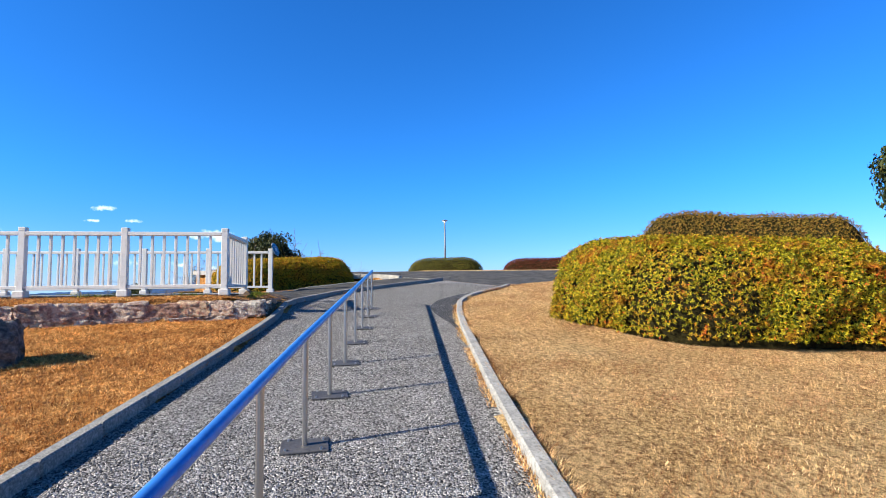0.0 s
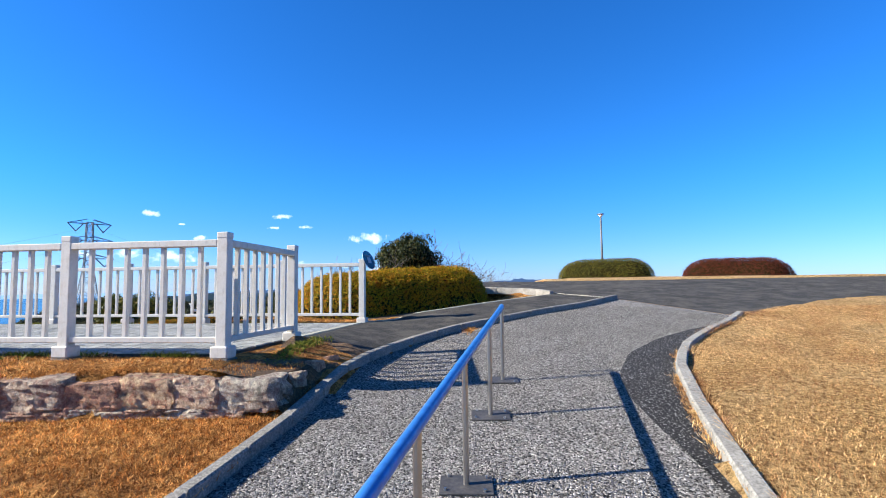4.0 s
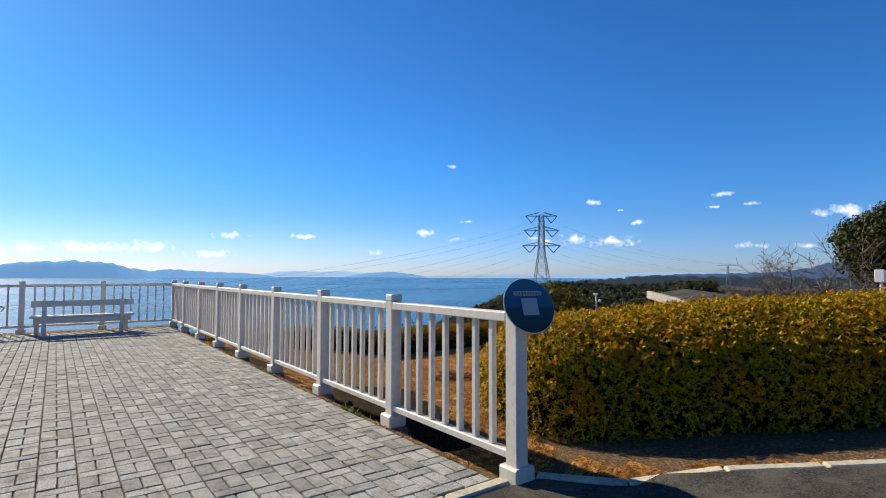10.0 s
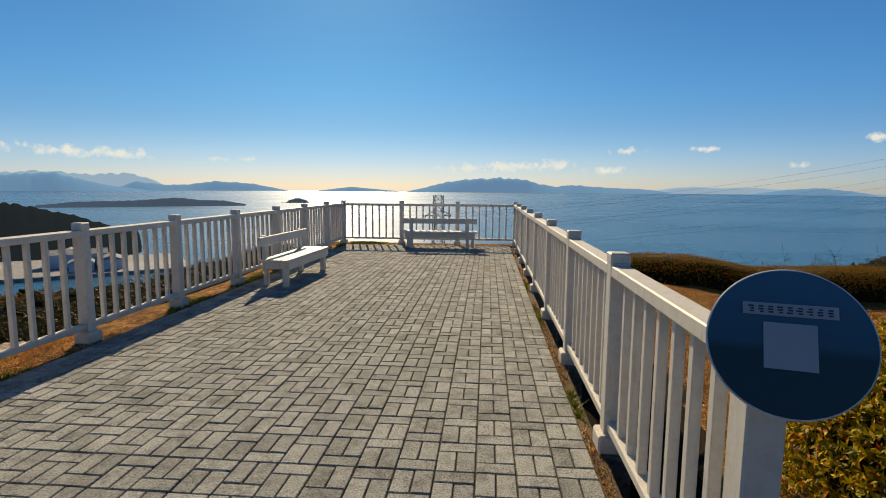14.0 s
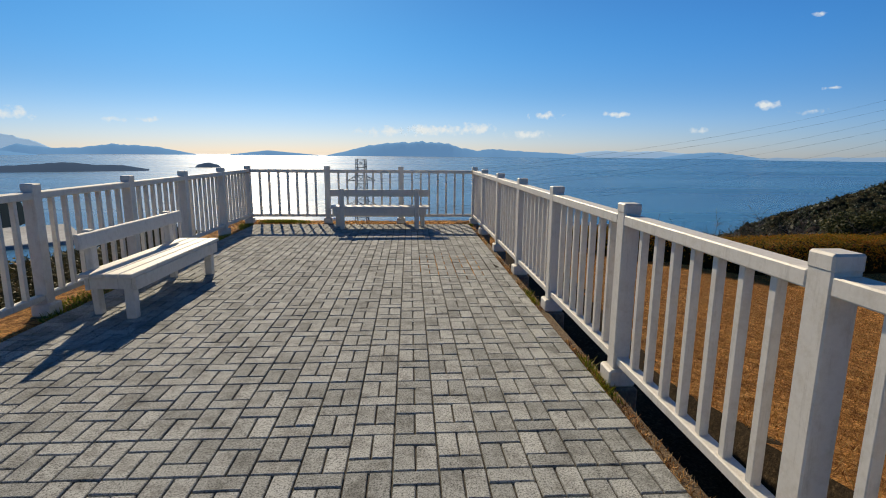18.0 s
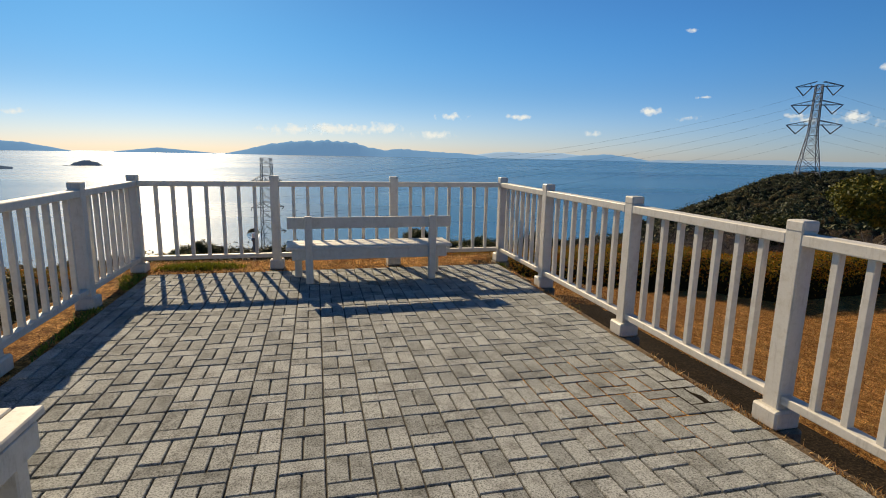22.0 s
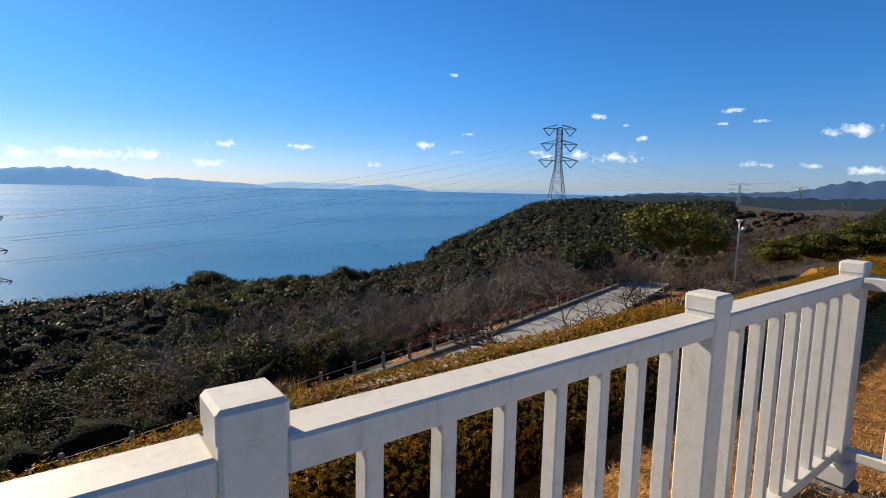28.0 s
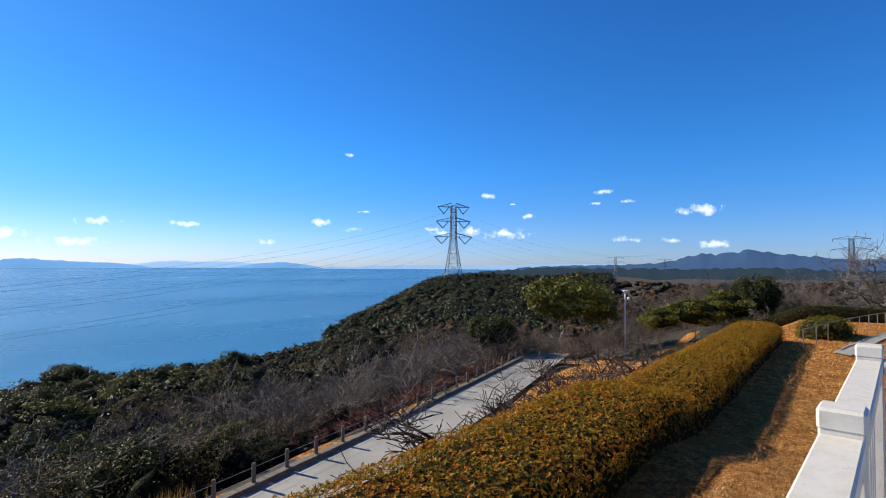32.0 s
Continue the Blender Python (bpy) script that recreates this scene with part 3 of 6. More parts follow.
    cap = 1.4 + r * np.tan(np.radians(crest)) - np.interp(r, [70, 150], [2.5, 4.2])
    land = np.where((r > 70) & (az > 10) & (az < 64), np.minimum(land + roll_, cap + roll_ * 0.15) - roll_, land)
    far = ease(28, 60, r)
    z = z * (1 - far) + (land + roll_) * far
    return z + wavy(x, y, 0.8, 1) * 0.012 + wavy(x, y, 0.17, 5) * 0.03 * ~on


def spread(lo, fine_lo, fine_hi, hi, step, grow=1.13):
    """Grid lines: even in the middle, wider and wider outwards."""
    mid = list(np.arange(fine_lo, fine_hi + step / 2, step))
    out, s = [fine_hi], step
    while out[-1] < hi:
        s *= grow
        out.append(min(out[-1] + s, hi))
    low, s = [fine_lo], step
    while low[-1] > lo:
        s *= grow
        low.append(max(low[-1] - s, lo))
    return np.array(low[:0:-1] + mid + out[1:])


gx, gy = spread(-4800, -17, 14, 4800, 0.16), spread(-4800, -12, 19, 4800, 0.16)
GX, GY = np.meshgrid(gx, gy)
ground = tagged(part_of("ground", grid_mesh("ground", GX, GY, ground_z(GX, GY)), M_GRASS, smooth=True), "dry straw-coloured winter lawn on a hill above the sea", "ground", kind="structure")


ground.data.materials.append(M_FLOOR)
_c = (GX[:-1, :-1] + GX[1:, 1:]) / 2, (GY[:-1, :-1] + GY[1:, 1:]) / 2
_r, _az = np.hypot(_c[0] + 2, _c[1] - 10), np.degrees(np.arctan2(_c[0] + 2, _c[1] - 10))
_edge = np.interp(_c[0], [-14, 2.7, 20, 35, 60], [24.9, 28.1, 32.2, 36, 40])
_wild = ((_c[1] > _edge) & (_az < 63)) | (_r > 49 + 3 * wavy(_c[0], _c[1], 0.3)) | ((_c[0] < -15 + 2 * wavy(_c[0], _c[1], 0.5, 2)) & (_c[1] > 14 + 3 * wavy(_c[0], _c[1], 0.35, 6) + 0.2 * _c[0]))
_far_lawn = _c[1] > np.interp(_c[0], [-26, -10, -3, 0.1, 1, 2.6, 5.6, 9], [-1.2, -2, -2.5, -0.2, -0.9, -2.1, -3.9, -3.9])
ground.data.materials.append(M_GRASS_RED)
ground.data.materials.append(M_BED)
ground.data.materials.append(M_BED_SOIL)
# index 4 darkens the hedge's bed for the shade it casts there
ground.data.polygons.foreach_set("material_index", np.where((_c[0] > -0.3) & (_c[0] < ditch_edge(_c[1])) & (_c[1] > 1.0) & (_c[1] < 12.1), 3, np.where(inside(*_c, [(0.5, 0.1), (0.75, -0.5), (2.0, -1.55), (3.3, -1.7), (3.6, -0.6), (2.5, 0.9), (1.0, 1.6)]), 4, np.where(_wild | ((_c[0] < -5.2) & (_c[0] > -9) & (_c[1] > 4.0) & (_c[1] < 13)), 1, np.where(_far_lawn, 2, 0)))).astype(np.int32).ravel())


def ruled(name, a, b, n, k, lift=0.0):
    """A paved sheet between two lines, laid on the incline."""
    a, b = along(a, n), along(b, n)
    t = np.linspace(0, 1, k)[None, :, None]
    p = a[:, None] * (1 - t) + b[:, None] * t
    return grid_mesh(name, p[..., 0], p[..., 1], paved(p[..., 0], p[..., 1]) + lift)


tagged(part_of("path", ruled("path", KERB_R, KERB_L, 120, 16), M_GRAVEL, smooth=True), "grey stone-chip paved ramp with a coarse glittering surface", "path", kind="structure")
tagged(part_of("pavement", ruled("pavement", KERB_BACK, [(-3.1, -0.03)] + EDGING, 60, 14), M_ASPHALT, smooth=True), "dark worn asphalt walkway before the terrace", "pavement", kind="structure")
tagged(part_of("road", ruled("road", PLAZA_R[::-1] + [(2.6, -4.9)] + ISLE, ROAD_CREST, 120, 24, 0.004), M_ASPHALT, smooth=True), "dark asphalt road across the crest of the hill", "road", kind="structure")
PATCH_A = [(-6.6, -3.68), (-5.0, -3.9), (-4.0, -4.08), (-3.2, -4.25), (-2.3, -4.62), (-1.5, -5.1), (-0.6, -5.8)]
PATCH_B = [(-5.6, -3.72), (-5.1, -3.64), (-4.3, -3.58), (-3.5, -3.66), (-2.6, -3.95), (-1.75, -4.5), (-1.1, -5.1), (-0.6, -5.72)]
tagged(part_of("pavement_patch", ruled("pavement_patch", PATCH_A, PATCH_B, 30, 8, 0.006), M_PATCH, smooth=True), "black asphalt patch with pale stone chips beside the kerb of the ramp", "pavement", kind="structure")

# the lower road
ROAD_FAR = [(-4, 25.7), (2.7, 27.2), (7.3, 28.3), (11.6, 29.25), (20, 31.4), (35, 35.3)]
ROAD_NEAR = [(-3.2, 22.6), (3.5, 24.1), (8.2, 25.2), (12.5, 26.1), (21, 28.3), (36.4, 32.9)]
_a, _b = along(ROAD_FAR, 60), along(ROAD_NEAR, 60)
_t = np.linspace(0, 1, 8)[None, :, None]
_p = _a[:, None] * (1 - _t) + _b[:, None] * _t
tagged(part_of("road_lower", grid_mesh("road_lower", _p[..., 0], _p[..., 1], np.full(_p.shape[:2], -5.9)), M_ROAD), "pale grey concrete road on the slope below the hedge", "road", kind="structure")

# the sea, to the horizon
M_SEA = mat("sea_water", (0.010, 0.075, 0.15), 0.26, spec=0.36)
_w = node(M_SEA, "ShaderNodeVectorMath")
_w.operation = "MULTIPLY"
_w.inputs[1].default_value = (0.25, 1.0, 1.0)
link(M_SEA, coords(M_SEA), _w.inputs[0])
_g = ramp(M_SEA, noise_of(M_SEA, 0.004, 4, 0.6), [(0.35, (0.010, 0.080, 0.155)), (0.6, (0.015, 0.118, 0.205)), (0.75, (0.026, 0.145, 0.24))])
_slick = ramp(M_SEA, noise_of(M_SEA, 0.0045, 6, 0.7, _w.outputs[0]), [(0.46, (0, 0, 0)), (0.66, (0.55, 0.55, 0.55))])
base(M_SEA, mixed(M_SEA, _slick, _g, (0.07, 0.19, 0.29)))
rough_of(M_SEA, noise_of(M_SEA, 0.006, 5, 0.7, _w.outputs[0]), 0.17, 0.36)
bumped(M_SEA, noise_of(M_SEA, 0.30, 5, 0.6), 0.3, 0.6)
sx = np.r_[np.linspace(-4850, 4850, 60)]
SX, SY = np.meshgrid(sx, sx)
tagged(part_of("water", grid_mesh("water", SX, SY, np.full(SX.shape, SEA)), M_SEA), "calm blue inland sea with sun glitter", "sea", kind="structure")

# ---- kerbs, edging, terrace ----
def kerb_run(owner, line, width, z0, z1, side, piece=0.6, name="kerb_stone", gap=0.008, material=None):
    """Kerb stones laid end to end along a line, each a part of its own; side: which way the width goes."""
    p = np.array(line, float)
    d = np.r_[0, np.cumsum(np.hypot(*np.diff(p, axis=0).T))]
    n = max(1, round(d[-1] / piece))
    rng = random.Random(len(line) * 7 + n)
    for i in range(n):
        s0, s1 = d[-1] * i / n, d[-1] * (i + 1) / n
        a = Vector((np.interp(s0, d, p[:, 0]), np.interp(s0, d, p[:, 1]), 0))
        b = Vector((np.interp(s1, d, p[:, 0]), np.interp(s1, d, p[:, 1]), 0))
        a.z, b.z = float(paved(a.x, a.y)), float(paved(b.x, b.y))
        way = b - a
        yaw, pitch = math.atan2(way.y, way.x), math.atan2(way.z, Vector((way.x, way.y)).length)
        bm = a_box(gap / 2, way.length - gap / 2, 0 if side > 0 else -width, width if side > 0 else 0, z0, z1, bevel=min(0.012, (z1 - z0) / 5))
        ob = part(name, bm, material or M_KERB, owner)
        ob.matrix_basis = Matrix.Translation(a + Vector((0, 0, rng.uniform(-0.003, 0.003)))) @ Euler((rng.uniform(-0.01, 0.01), -pitch, yaw)).to_matrix().to_4x4()


kerb_l = thing("trim_kerb_left", Matrix(), "weathered pale concrete kerb along the ramp", "kerb", kind="structure")
kerb_run(kerb_l, KERB_L, 0.10, -0.15, 0.095, 1, material=M_KERB_SHADED)
kerb_r = thing("trim_kerb_right", Matrix(), "pale concrete kerb between ramp and dry lawn", "kerb", kind="structure")
kerb_run(kerb_r, KERB_R, 0.11, -0.15, 0.085, -1)
edging = thing("trim_edging", Matrix(), "flush concrete edging strip between asphalt and hedge bed", "kerb", kind="structure")
kerb_run(edging, EDGING, 0.09, -0.1, 0.008, 1, gap=0.014, material=M_EDGE)
kerb_run(edging, [(3.8, -3.7), (2.72, -4.88)], 0.1, -0.1, 0.010, 1, gap=0.014, material=M_EDGE)
isle_kerb = thing("trim_isle_kerb", Matrix(), "pale raised concrete kerb between the hedge bed and the road", "kerb", kind="structure")
kerb_run(isle_kerb, ISLE, 0.12, -0.1, 0.075, 1, gap=0.012)
deck_edge = thing("trim_deck_edge", Matrix(), "flush concrete edging at the open end of the paved terrace", "kerb", kind="structure")
kerb_run(deck_edge, [(-3.05, -0.02), (0.1, -0.02)], 0.1, -0.1, 0.006, 1, gap=0.014, material=M_EDGE)

tagged(part("trim_soil_strip", a_box(-0.134, -0.045, 0.1, 11.9, -0.55, -0.022, bevel=0.01), M_SOIL), "narrow strip of dry soil along the terrace's open edge", "soil strip", kind="structure")
# terrace bed under the pavers
DX0, DX1, DY0, DY1 = -4.336, -0.136, 0.085, 11.72
terrace = tagged(part("floor_terrace", a_box(DX0, DX1, DY0, DY1, -0.12, -0.013), M_JOINT), "paved viewing terrace of grey concrete blocks in basket weave", "terrace", kind="structure")

# ---- the white fence round the terrace ----
RAIL_TOP, POST_TOP = 1.05, 1.118
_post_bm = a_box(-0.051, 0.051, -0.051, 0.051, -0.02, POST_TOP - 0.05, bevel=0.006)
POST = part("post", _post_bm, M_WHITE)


def shared(name, bm, material):
    me = bpy.data.meshes.new(name)
    bm.to_mesh(me)
    bm.free()
    me.materials.append(material)
    return me


POST_ME = POST.data
bpy.data.objects.remove(POST)
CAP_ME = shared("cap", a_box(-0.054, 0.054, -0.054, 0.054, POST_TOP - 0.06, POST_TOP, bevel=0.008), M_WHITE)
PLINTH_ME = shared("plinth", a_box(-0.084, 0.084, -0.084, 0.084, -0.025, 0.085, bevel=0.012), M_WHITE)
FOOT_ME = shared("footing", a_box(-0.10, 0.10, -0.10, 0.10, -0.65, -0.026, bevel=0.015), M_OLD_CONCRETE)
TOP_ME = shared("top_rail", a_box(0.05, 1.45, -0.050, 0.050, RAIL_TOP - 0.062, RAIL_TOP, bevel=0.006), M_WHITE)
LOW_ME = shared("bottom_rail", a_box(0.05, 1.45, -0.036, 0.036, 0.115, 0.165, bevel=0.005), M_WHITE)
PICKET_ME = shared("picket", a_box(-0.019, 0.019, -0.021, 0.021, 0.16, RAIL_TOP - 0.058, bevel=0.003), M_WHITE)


def fence_run(x, y, yaw, bays, label, first=True, last=True, places=None):
    """A straight run of fence: posts about every 1.5 m, two rails and seven pickets a bay."""
    at = places or [1.5 * k for k in range(bays + 1)]
    t = thing("fence", pose(x, y, 0, 0, 0, yaw), label, "fence", "white fences round the terrace")
    for k in range(bays + 1):
        if (k == 0 and not first) or (k == bays and not last):
            continue
        p = part_of("post", POST_ME, None, t)
        p.location.x = at[k]
        part_of("cap", CAP_ME, None, p)
        part_of("plinth", PLINTH_ME, None, p)
        part_of("footing", FOOT_ME, None, p, "dark concrete footing")
    for k in range(bays):
        f = (at[k + 1] - at[k]) / 1.5
        for n, me in (("top_rail", TOP_ME), ("bottom_rail", LOW_ME)):
            o = part_of(n, me, None, t)
            o.location.x, o.scale.x = at[k], f
        for i in range(7):
            part_of("picket", PICKET_ME, None, t).location.x = at[k] + (0.05 + 1.4 * (i + 1) / 8) * f
    return t


fence_run(0, 0, 90, 8, "long white painted picket fence on the terrace's open side", places=[0, 1.51, 3.0, 4.53, 6.08, 7.52, 9.0, 10.58, 12.012])
fence_run(-4.5, 0, 90, 8, "long white painted picket fence above the stone wall", places=[0, 1.58, 3.11, 4.58, 6.1, 7.62, 9.07, 10.55, 12.012])
fence_run(-4.5, 12.012, 0, 3, "white painted picket fence at the terrace's sea end", False, False, [0, 1.55, 3.013, 4.49])
fence_run(-4.5, 0, 0, 1, "short white painted picket fence beside the entrance", False)


# ---- benches ----
def bench(m, label):
    """A long bench: 1.84 m wide in x, sitter looks to +y."""
    t = thing("bench", m, label, "bench", "white benches on the terrace")
    for i in range(4):
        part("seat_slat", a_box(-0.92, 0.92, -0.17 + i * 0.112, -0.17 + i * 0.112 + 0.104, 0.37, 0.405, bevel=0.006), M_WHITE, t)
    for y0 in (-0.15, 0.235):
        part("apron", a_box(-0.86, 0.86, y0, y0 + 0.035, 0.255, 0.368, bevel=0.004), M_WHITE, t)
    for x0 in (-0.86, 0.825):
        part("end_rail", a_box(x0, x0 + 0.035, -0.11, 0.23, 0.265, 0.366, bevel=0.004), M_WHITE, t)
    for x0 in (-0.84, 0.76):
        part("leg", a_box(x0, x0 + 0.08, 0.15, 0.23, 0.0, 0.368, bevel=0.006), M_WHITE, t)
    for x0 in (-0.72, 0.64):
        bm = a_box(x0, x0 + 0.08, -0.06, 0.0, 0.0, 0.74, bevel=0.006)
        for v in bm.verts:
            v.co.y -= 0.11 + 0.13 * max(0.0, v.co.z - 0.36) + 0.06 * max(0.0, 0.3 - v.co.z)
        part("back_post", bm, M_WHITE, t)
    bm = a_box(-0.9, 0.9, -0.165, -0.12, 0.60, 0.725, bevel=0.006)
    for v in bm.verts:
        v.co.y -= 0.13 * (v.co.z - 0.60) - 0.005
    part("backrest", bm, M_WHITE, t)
    return t


bench(pose(-1.87, 11.2, 0, 0, 0, 0.8), "white painted slatted bench facing the sea")
bench(pose(-3.83, 6.7, 0, 0, 0, -91.5), "white painted slatted bench beside the fence")

# ---- hand-rail on the ramp ----
def ramp_z(x):
    return float(incline(x))


handrail = thing("handrail", Matrix(), "long blue hand-rail on slim steel posts, dividing the ramp", "handrail")
RAIL_X = [-17.8, -16.7, -15.6, -14.55, -13.5, -12.45, -11.35, -10.28, -9.2, -8.08, -7.0, -5.95, -4.8, -3.8]


def rail_y(x):
    return float(np.interp(x, [-18, -10.28, -3.8], [-1.35, -1.945, -2.5]))


RAIL_H = 0.71
for i, x in enumerate(RAIL_X):
    z, y = ramp_z(x), rail_y(x)
    p = part("post", tube(bmesh.new(), [(0, 0, 0), (0, 0, RAIL_H - 0.02)], 0.0175, 10), M_STEEL, handrail)
    p.location = (x, y, z)
    c = part("base_plate", a_box(-0.11, 0.11, -0.15, 0.15, 0.004, 0.016, bevel=0.003), M_IRON, p)
    c.rotation_euler = (0, -0.098, 0.085)
    for sx_ in (-0.08, 0.08):
        for sy_ in (-0.11, 0.11):
            bolt = bmesh.new()
            bmesh.ops.create_cone(bolt, segments=6, radius1=0.011, radius2=0.009, depth=0.014, cap_ends=True)
            o = part("bolt", bolt, M_STEEL, p)
            o.location = (sx_, sy_, 0.022 + sx_ * 0.098)
bm = bmesh.new()
pts = [(x, rail_y(x), ramp_z(x) + RAIL_H) for x in [-18.2] + RAIL_X[1:]] + [(-3.73, rail_y(-3.73), ramp_z(-3.73) + RAIL_H)]
tube(bm, pts, 0.026, 12)
part("grip", bm, M_BLUE, handrail, "glossy blue vinyl grip", smooth=True)
bm = bmesh.new()
tube(bm, [(-3.735, rail_y(-3.73), ramp_z(-3.73) + RAIL_H), (-3.72, rail_y(-3.72), ramp_z(-3.72) + RAIL_H)], 0.028, 12)
part("end_cap", bm, M_STEEL, handrail)
bm = bmesh.new()
tube(bm, [(-3.66, rail_y(-3.66), ramp_z(-3.66) + RAIL_H - 0.01), (-3.655, rail_y(-3.655), ramp_z(-3.655) + RAIL_H - 0.2)], 0.0175, 10)
part("end_return", bm, M_STEEL, handrail)


# ---- stone wall and boulder ----
def rock(name, size, seed, material, parent, flat=0.5):
    """A hewn stone: a box with knocked-off corners and a rough face."""
    rng = random.Random(seed)
    bm = bmesh.new()
    bmesh.ops.create_cube(bm, size=1)
    bmesh.ops.subdivide_edges(bm, edges=bm.edges[:], cuts=8, use_grid_fill=True)
    for v in bm.verts:
        c = v.co.copy()
        d = Vector((abs(c.x) * 2, abs(c.y) * 2, abs(c.z) * 2))
        far = sum(k > 0.98 for k in d)
        shrink = {1: 0.0, 2: 0.06, 3: 0.14}.get(far, 0)
        c *= 1 - shrink * rng.uniform(0.5, 1.2)
        n = noise.noise_vector(v.co * 2.1 + Vector((seed * 3.7, seed, 0)))
        c += n * 0.16 * flat + noise.noise_vector(v.co * 6.5 + Vector((seed, 0, seed))) * 0.10 * flat + noise.noise_vector(v.co * 15 + Vector((0, seed, seed))) * 0.035 * flat
        v.co = Vector((c.x * size[0], c.y * size[1], c.z * size[2]))
    return part(name, bm, material, parent)


wall = thing("wall_stone", Matrix(), "low dry wall of rough reddish-grey granite blocks below the terrace", "stone wall", kind="structure")
WALL = [(-4.88, -0.74), (-4.93, 0.4), (-5.06, 1.5), (-5.33, 2.6), (-5.42, 3.5)]
rng = random.Random(5)
wp = np.array(WALL)
wd = np.r_[0, np.cumsum(np.hypot(*np.diff(wp, axis=0).T))]
for row in range(2):
    s = 0.0 if row else 0.25
    while s < wd[-1] - 0.2:
        n = (0.46 if s == 0 else rng.uniform(0.30, 0.48)) if row else rng.uniform(0.16, 0.42)
        c = min(s + n / 2, wd[-1])
        x, y = np.interp(c, wd, wp[:, 0]), np.interp(c, wd, wp[:, 1])
        ax, ay = np.interp(max(c - 0.1, 0), wd, wp[:, 0]), np.interp(max(c - 0.1, 0), wd, wp[:, 1])
        yaw = math.atan2(y - ay, x - ax)
        foot = ramp_z(x) + 0.02
        top = -0.13 + rng.uniform(-0.03, 0.015)
        tall = max(0.12, top - foot)
        hgt = tall * (0.82 if row else 0.30)
        z = top - hgt / 2 if row else foot + hgt / 2 - 0.02
        o = rock("stone", (n * 1.06, 0.34, hgt * 1.10), rng.randrange(1000), M_STONE, wall, 0.55)
        o.matrix_basis = Matrix.Translation((x, y, z)) @ Euler((rng.uniform(-0.06, 0.06), rng.uniform(-0.05, 0.05), yaw)).to_matrix().to_4x4()
        s += n
# the soil bank that runs from the wall's corner along the kerb
def bank_z(x, y):
    brow = np.interp(x, [-5.0, -4.3, -3.6, -3.1], [-0.62, -0.66, -0.68, -0.66]) + 0.025 * wavy(x * 3, y, 2.1, 3)
    foot = np.interp(x, [-5.0, -3.1], [-0.80, -0.92]) + 0.015 * wavy(x * 5, y * 0, 1.7, 6)
    low = paved(x, np.minimum(y, -0.8)) + 0.035
    top = np.interp(y, [-0.7, -0.25, 0.0], [-0.135, -0.075, -0.035]) + 0.012 * wavy(x, y, 5, 2)
    top = np.maximum(top + 0.09 * ease(-3.6, -3.05, x), low - 0.02)
    f = ease(0, 1, (brow - y) / (brow - foot))
    return top * (1 - f) + low * f + 0.014 * wavy(x, y, 11, 4) * (0.4 + f * (1 - f) * 4)


BX, BY = np.meshgrid(np.linspace(-4.97, -3.08, 90), np.linspace(-0.93, -0.06, 60))
tagged(part_of("ground_bank", grid_mesh("ground_bank", BX, BY, bank_z(BX, BY)), M_BED_SOIL, smooth=True), "steep bank of bare brown soil between the wall's corner and the kerb", "soil bank", kind="structure")
for x, y, k in ((-4.52, -0.70, 0.16), (-4.1, -0.72, 0.13), (-3.75, -0.74, 0.12)):
    o = rock("loose_rock", (k * 1.3, k, k * 0.8), rng.randrange(1000), M_STONE, None, 0.7)
    o.matrix_basis = pose(x, y, float(bank_z(x, y)) - k * 0.12, rng.uniform(-9, 9), rng.uniform(-9, 9), rng.uniform(0, 180))
    tagged(o, "small rough granite rock stuck in the soil bank beside the kerb", "rock", "loose rocks beside the kerb")
bo = rock("boulder", (0.6, 0.5, 0.5), 77, M_BOULDER, None, 0.8)
bo.matrix_basis = pose(-7.75, 1.5, -0.49, 4, 6, 25)
tagged(bo, "dark weathered granite boulder on the dry lawn", "boulder")

# ---- round notice on the end post ----
M_SIGN = mat("sign_film", (0.02, 0.09, 0.17), 0.18)
_z = node(M_SIGN, "ShaderNodeSeparateXYZ")
_o = node(M_SIGN, "ShaderNodeTexCoord")
link(M_SIGN, _o.outputs["Object"], _z.inputs[0])
_g = ramp(M_SIGN, _z.outputs["Y"], [(0.0, (0.012, 0.02, 0.015)), (0.42, (0.015, 0.035, 0.035)), (0.5, (0.02, 0.085, 0.13)), (1.0, (0.025, 0.13, 0.22))])
_m = node(M_SIGN, "ShaderNodeMapRange")
_m.inputs["From Min"].default_value, _m.inputs["From Max"].default_value = -0.17, 0.17
link(M_SIGN, _z.outputs["Y"], _m.inputs["Value"])
link(M_SIGN, _m.outputs["Result"], _g.node.inputs["Fac"])
base(M_SIGN, _g)
M_SIGN_EDGE = mat("sign_edge", (0.55, 0.62, 0.66), 0.4)
M_LABEL = mat("paper_label", (0.30, 0.35, 0.40), 0.4)
M_INK = mat("ink", (0.02, 0.03, 0.05), 0.5)
# a disc standing on the post, leaning back, facing the visitors
sign = thing("round_sign", look((0.0, -0.115, 1.10), (-0.35, -1.42, 1.62)), "round dark-blue photo notice on the fence's end post", "sign")
bm = bmesh.new()
bmesh.ops.create_circle(bm, cap_ends=True, segments=64, radius=0.176)
bmesh.ops.rotate(bm, matrix=Matrix.Rotation(math.pi, 3, "X"), verts=bm.verts)
bmesh.ops.solidify(bm, geom=bm.faces[:], thickness=0.006)
disc = part("disc", bm, M_SIGN, sign)
disc.matrix_basis = Matrix.Rotation(math.pi, 4, "Y")
bm = bmesh.new()
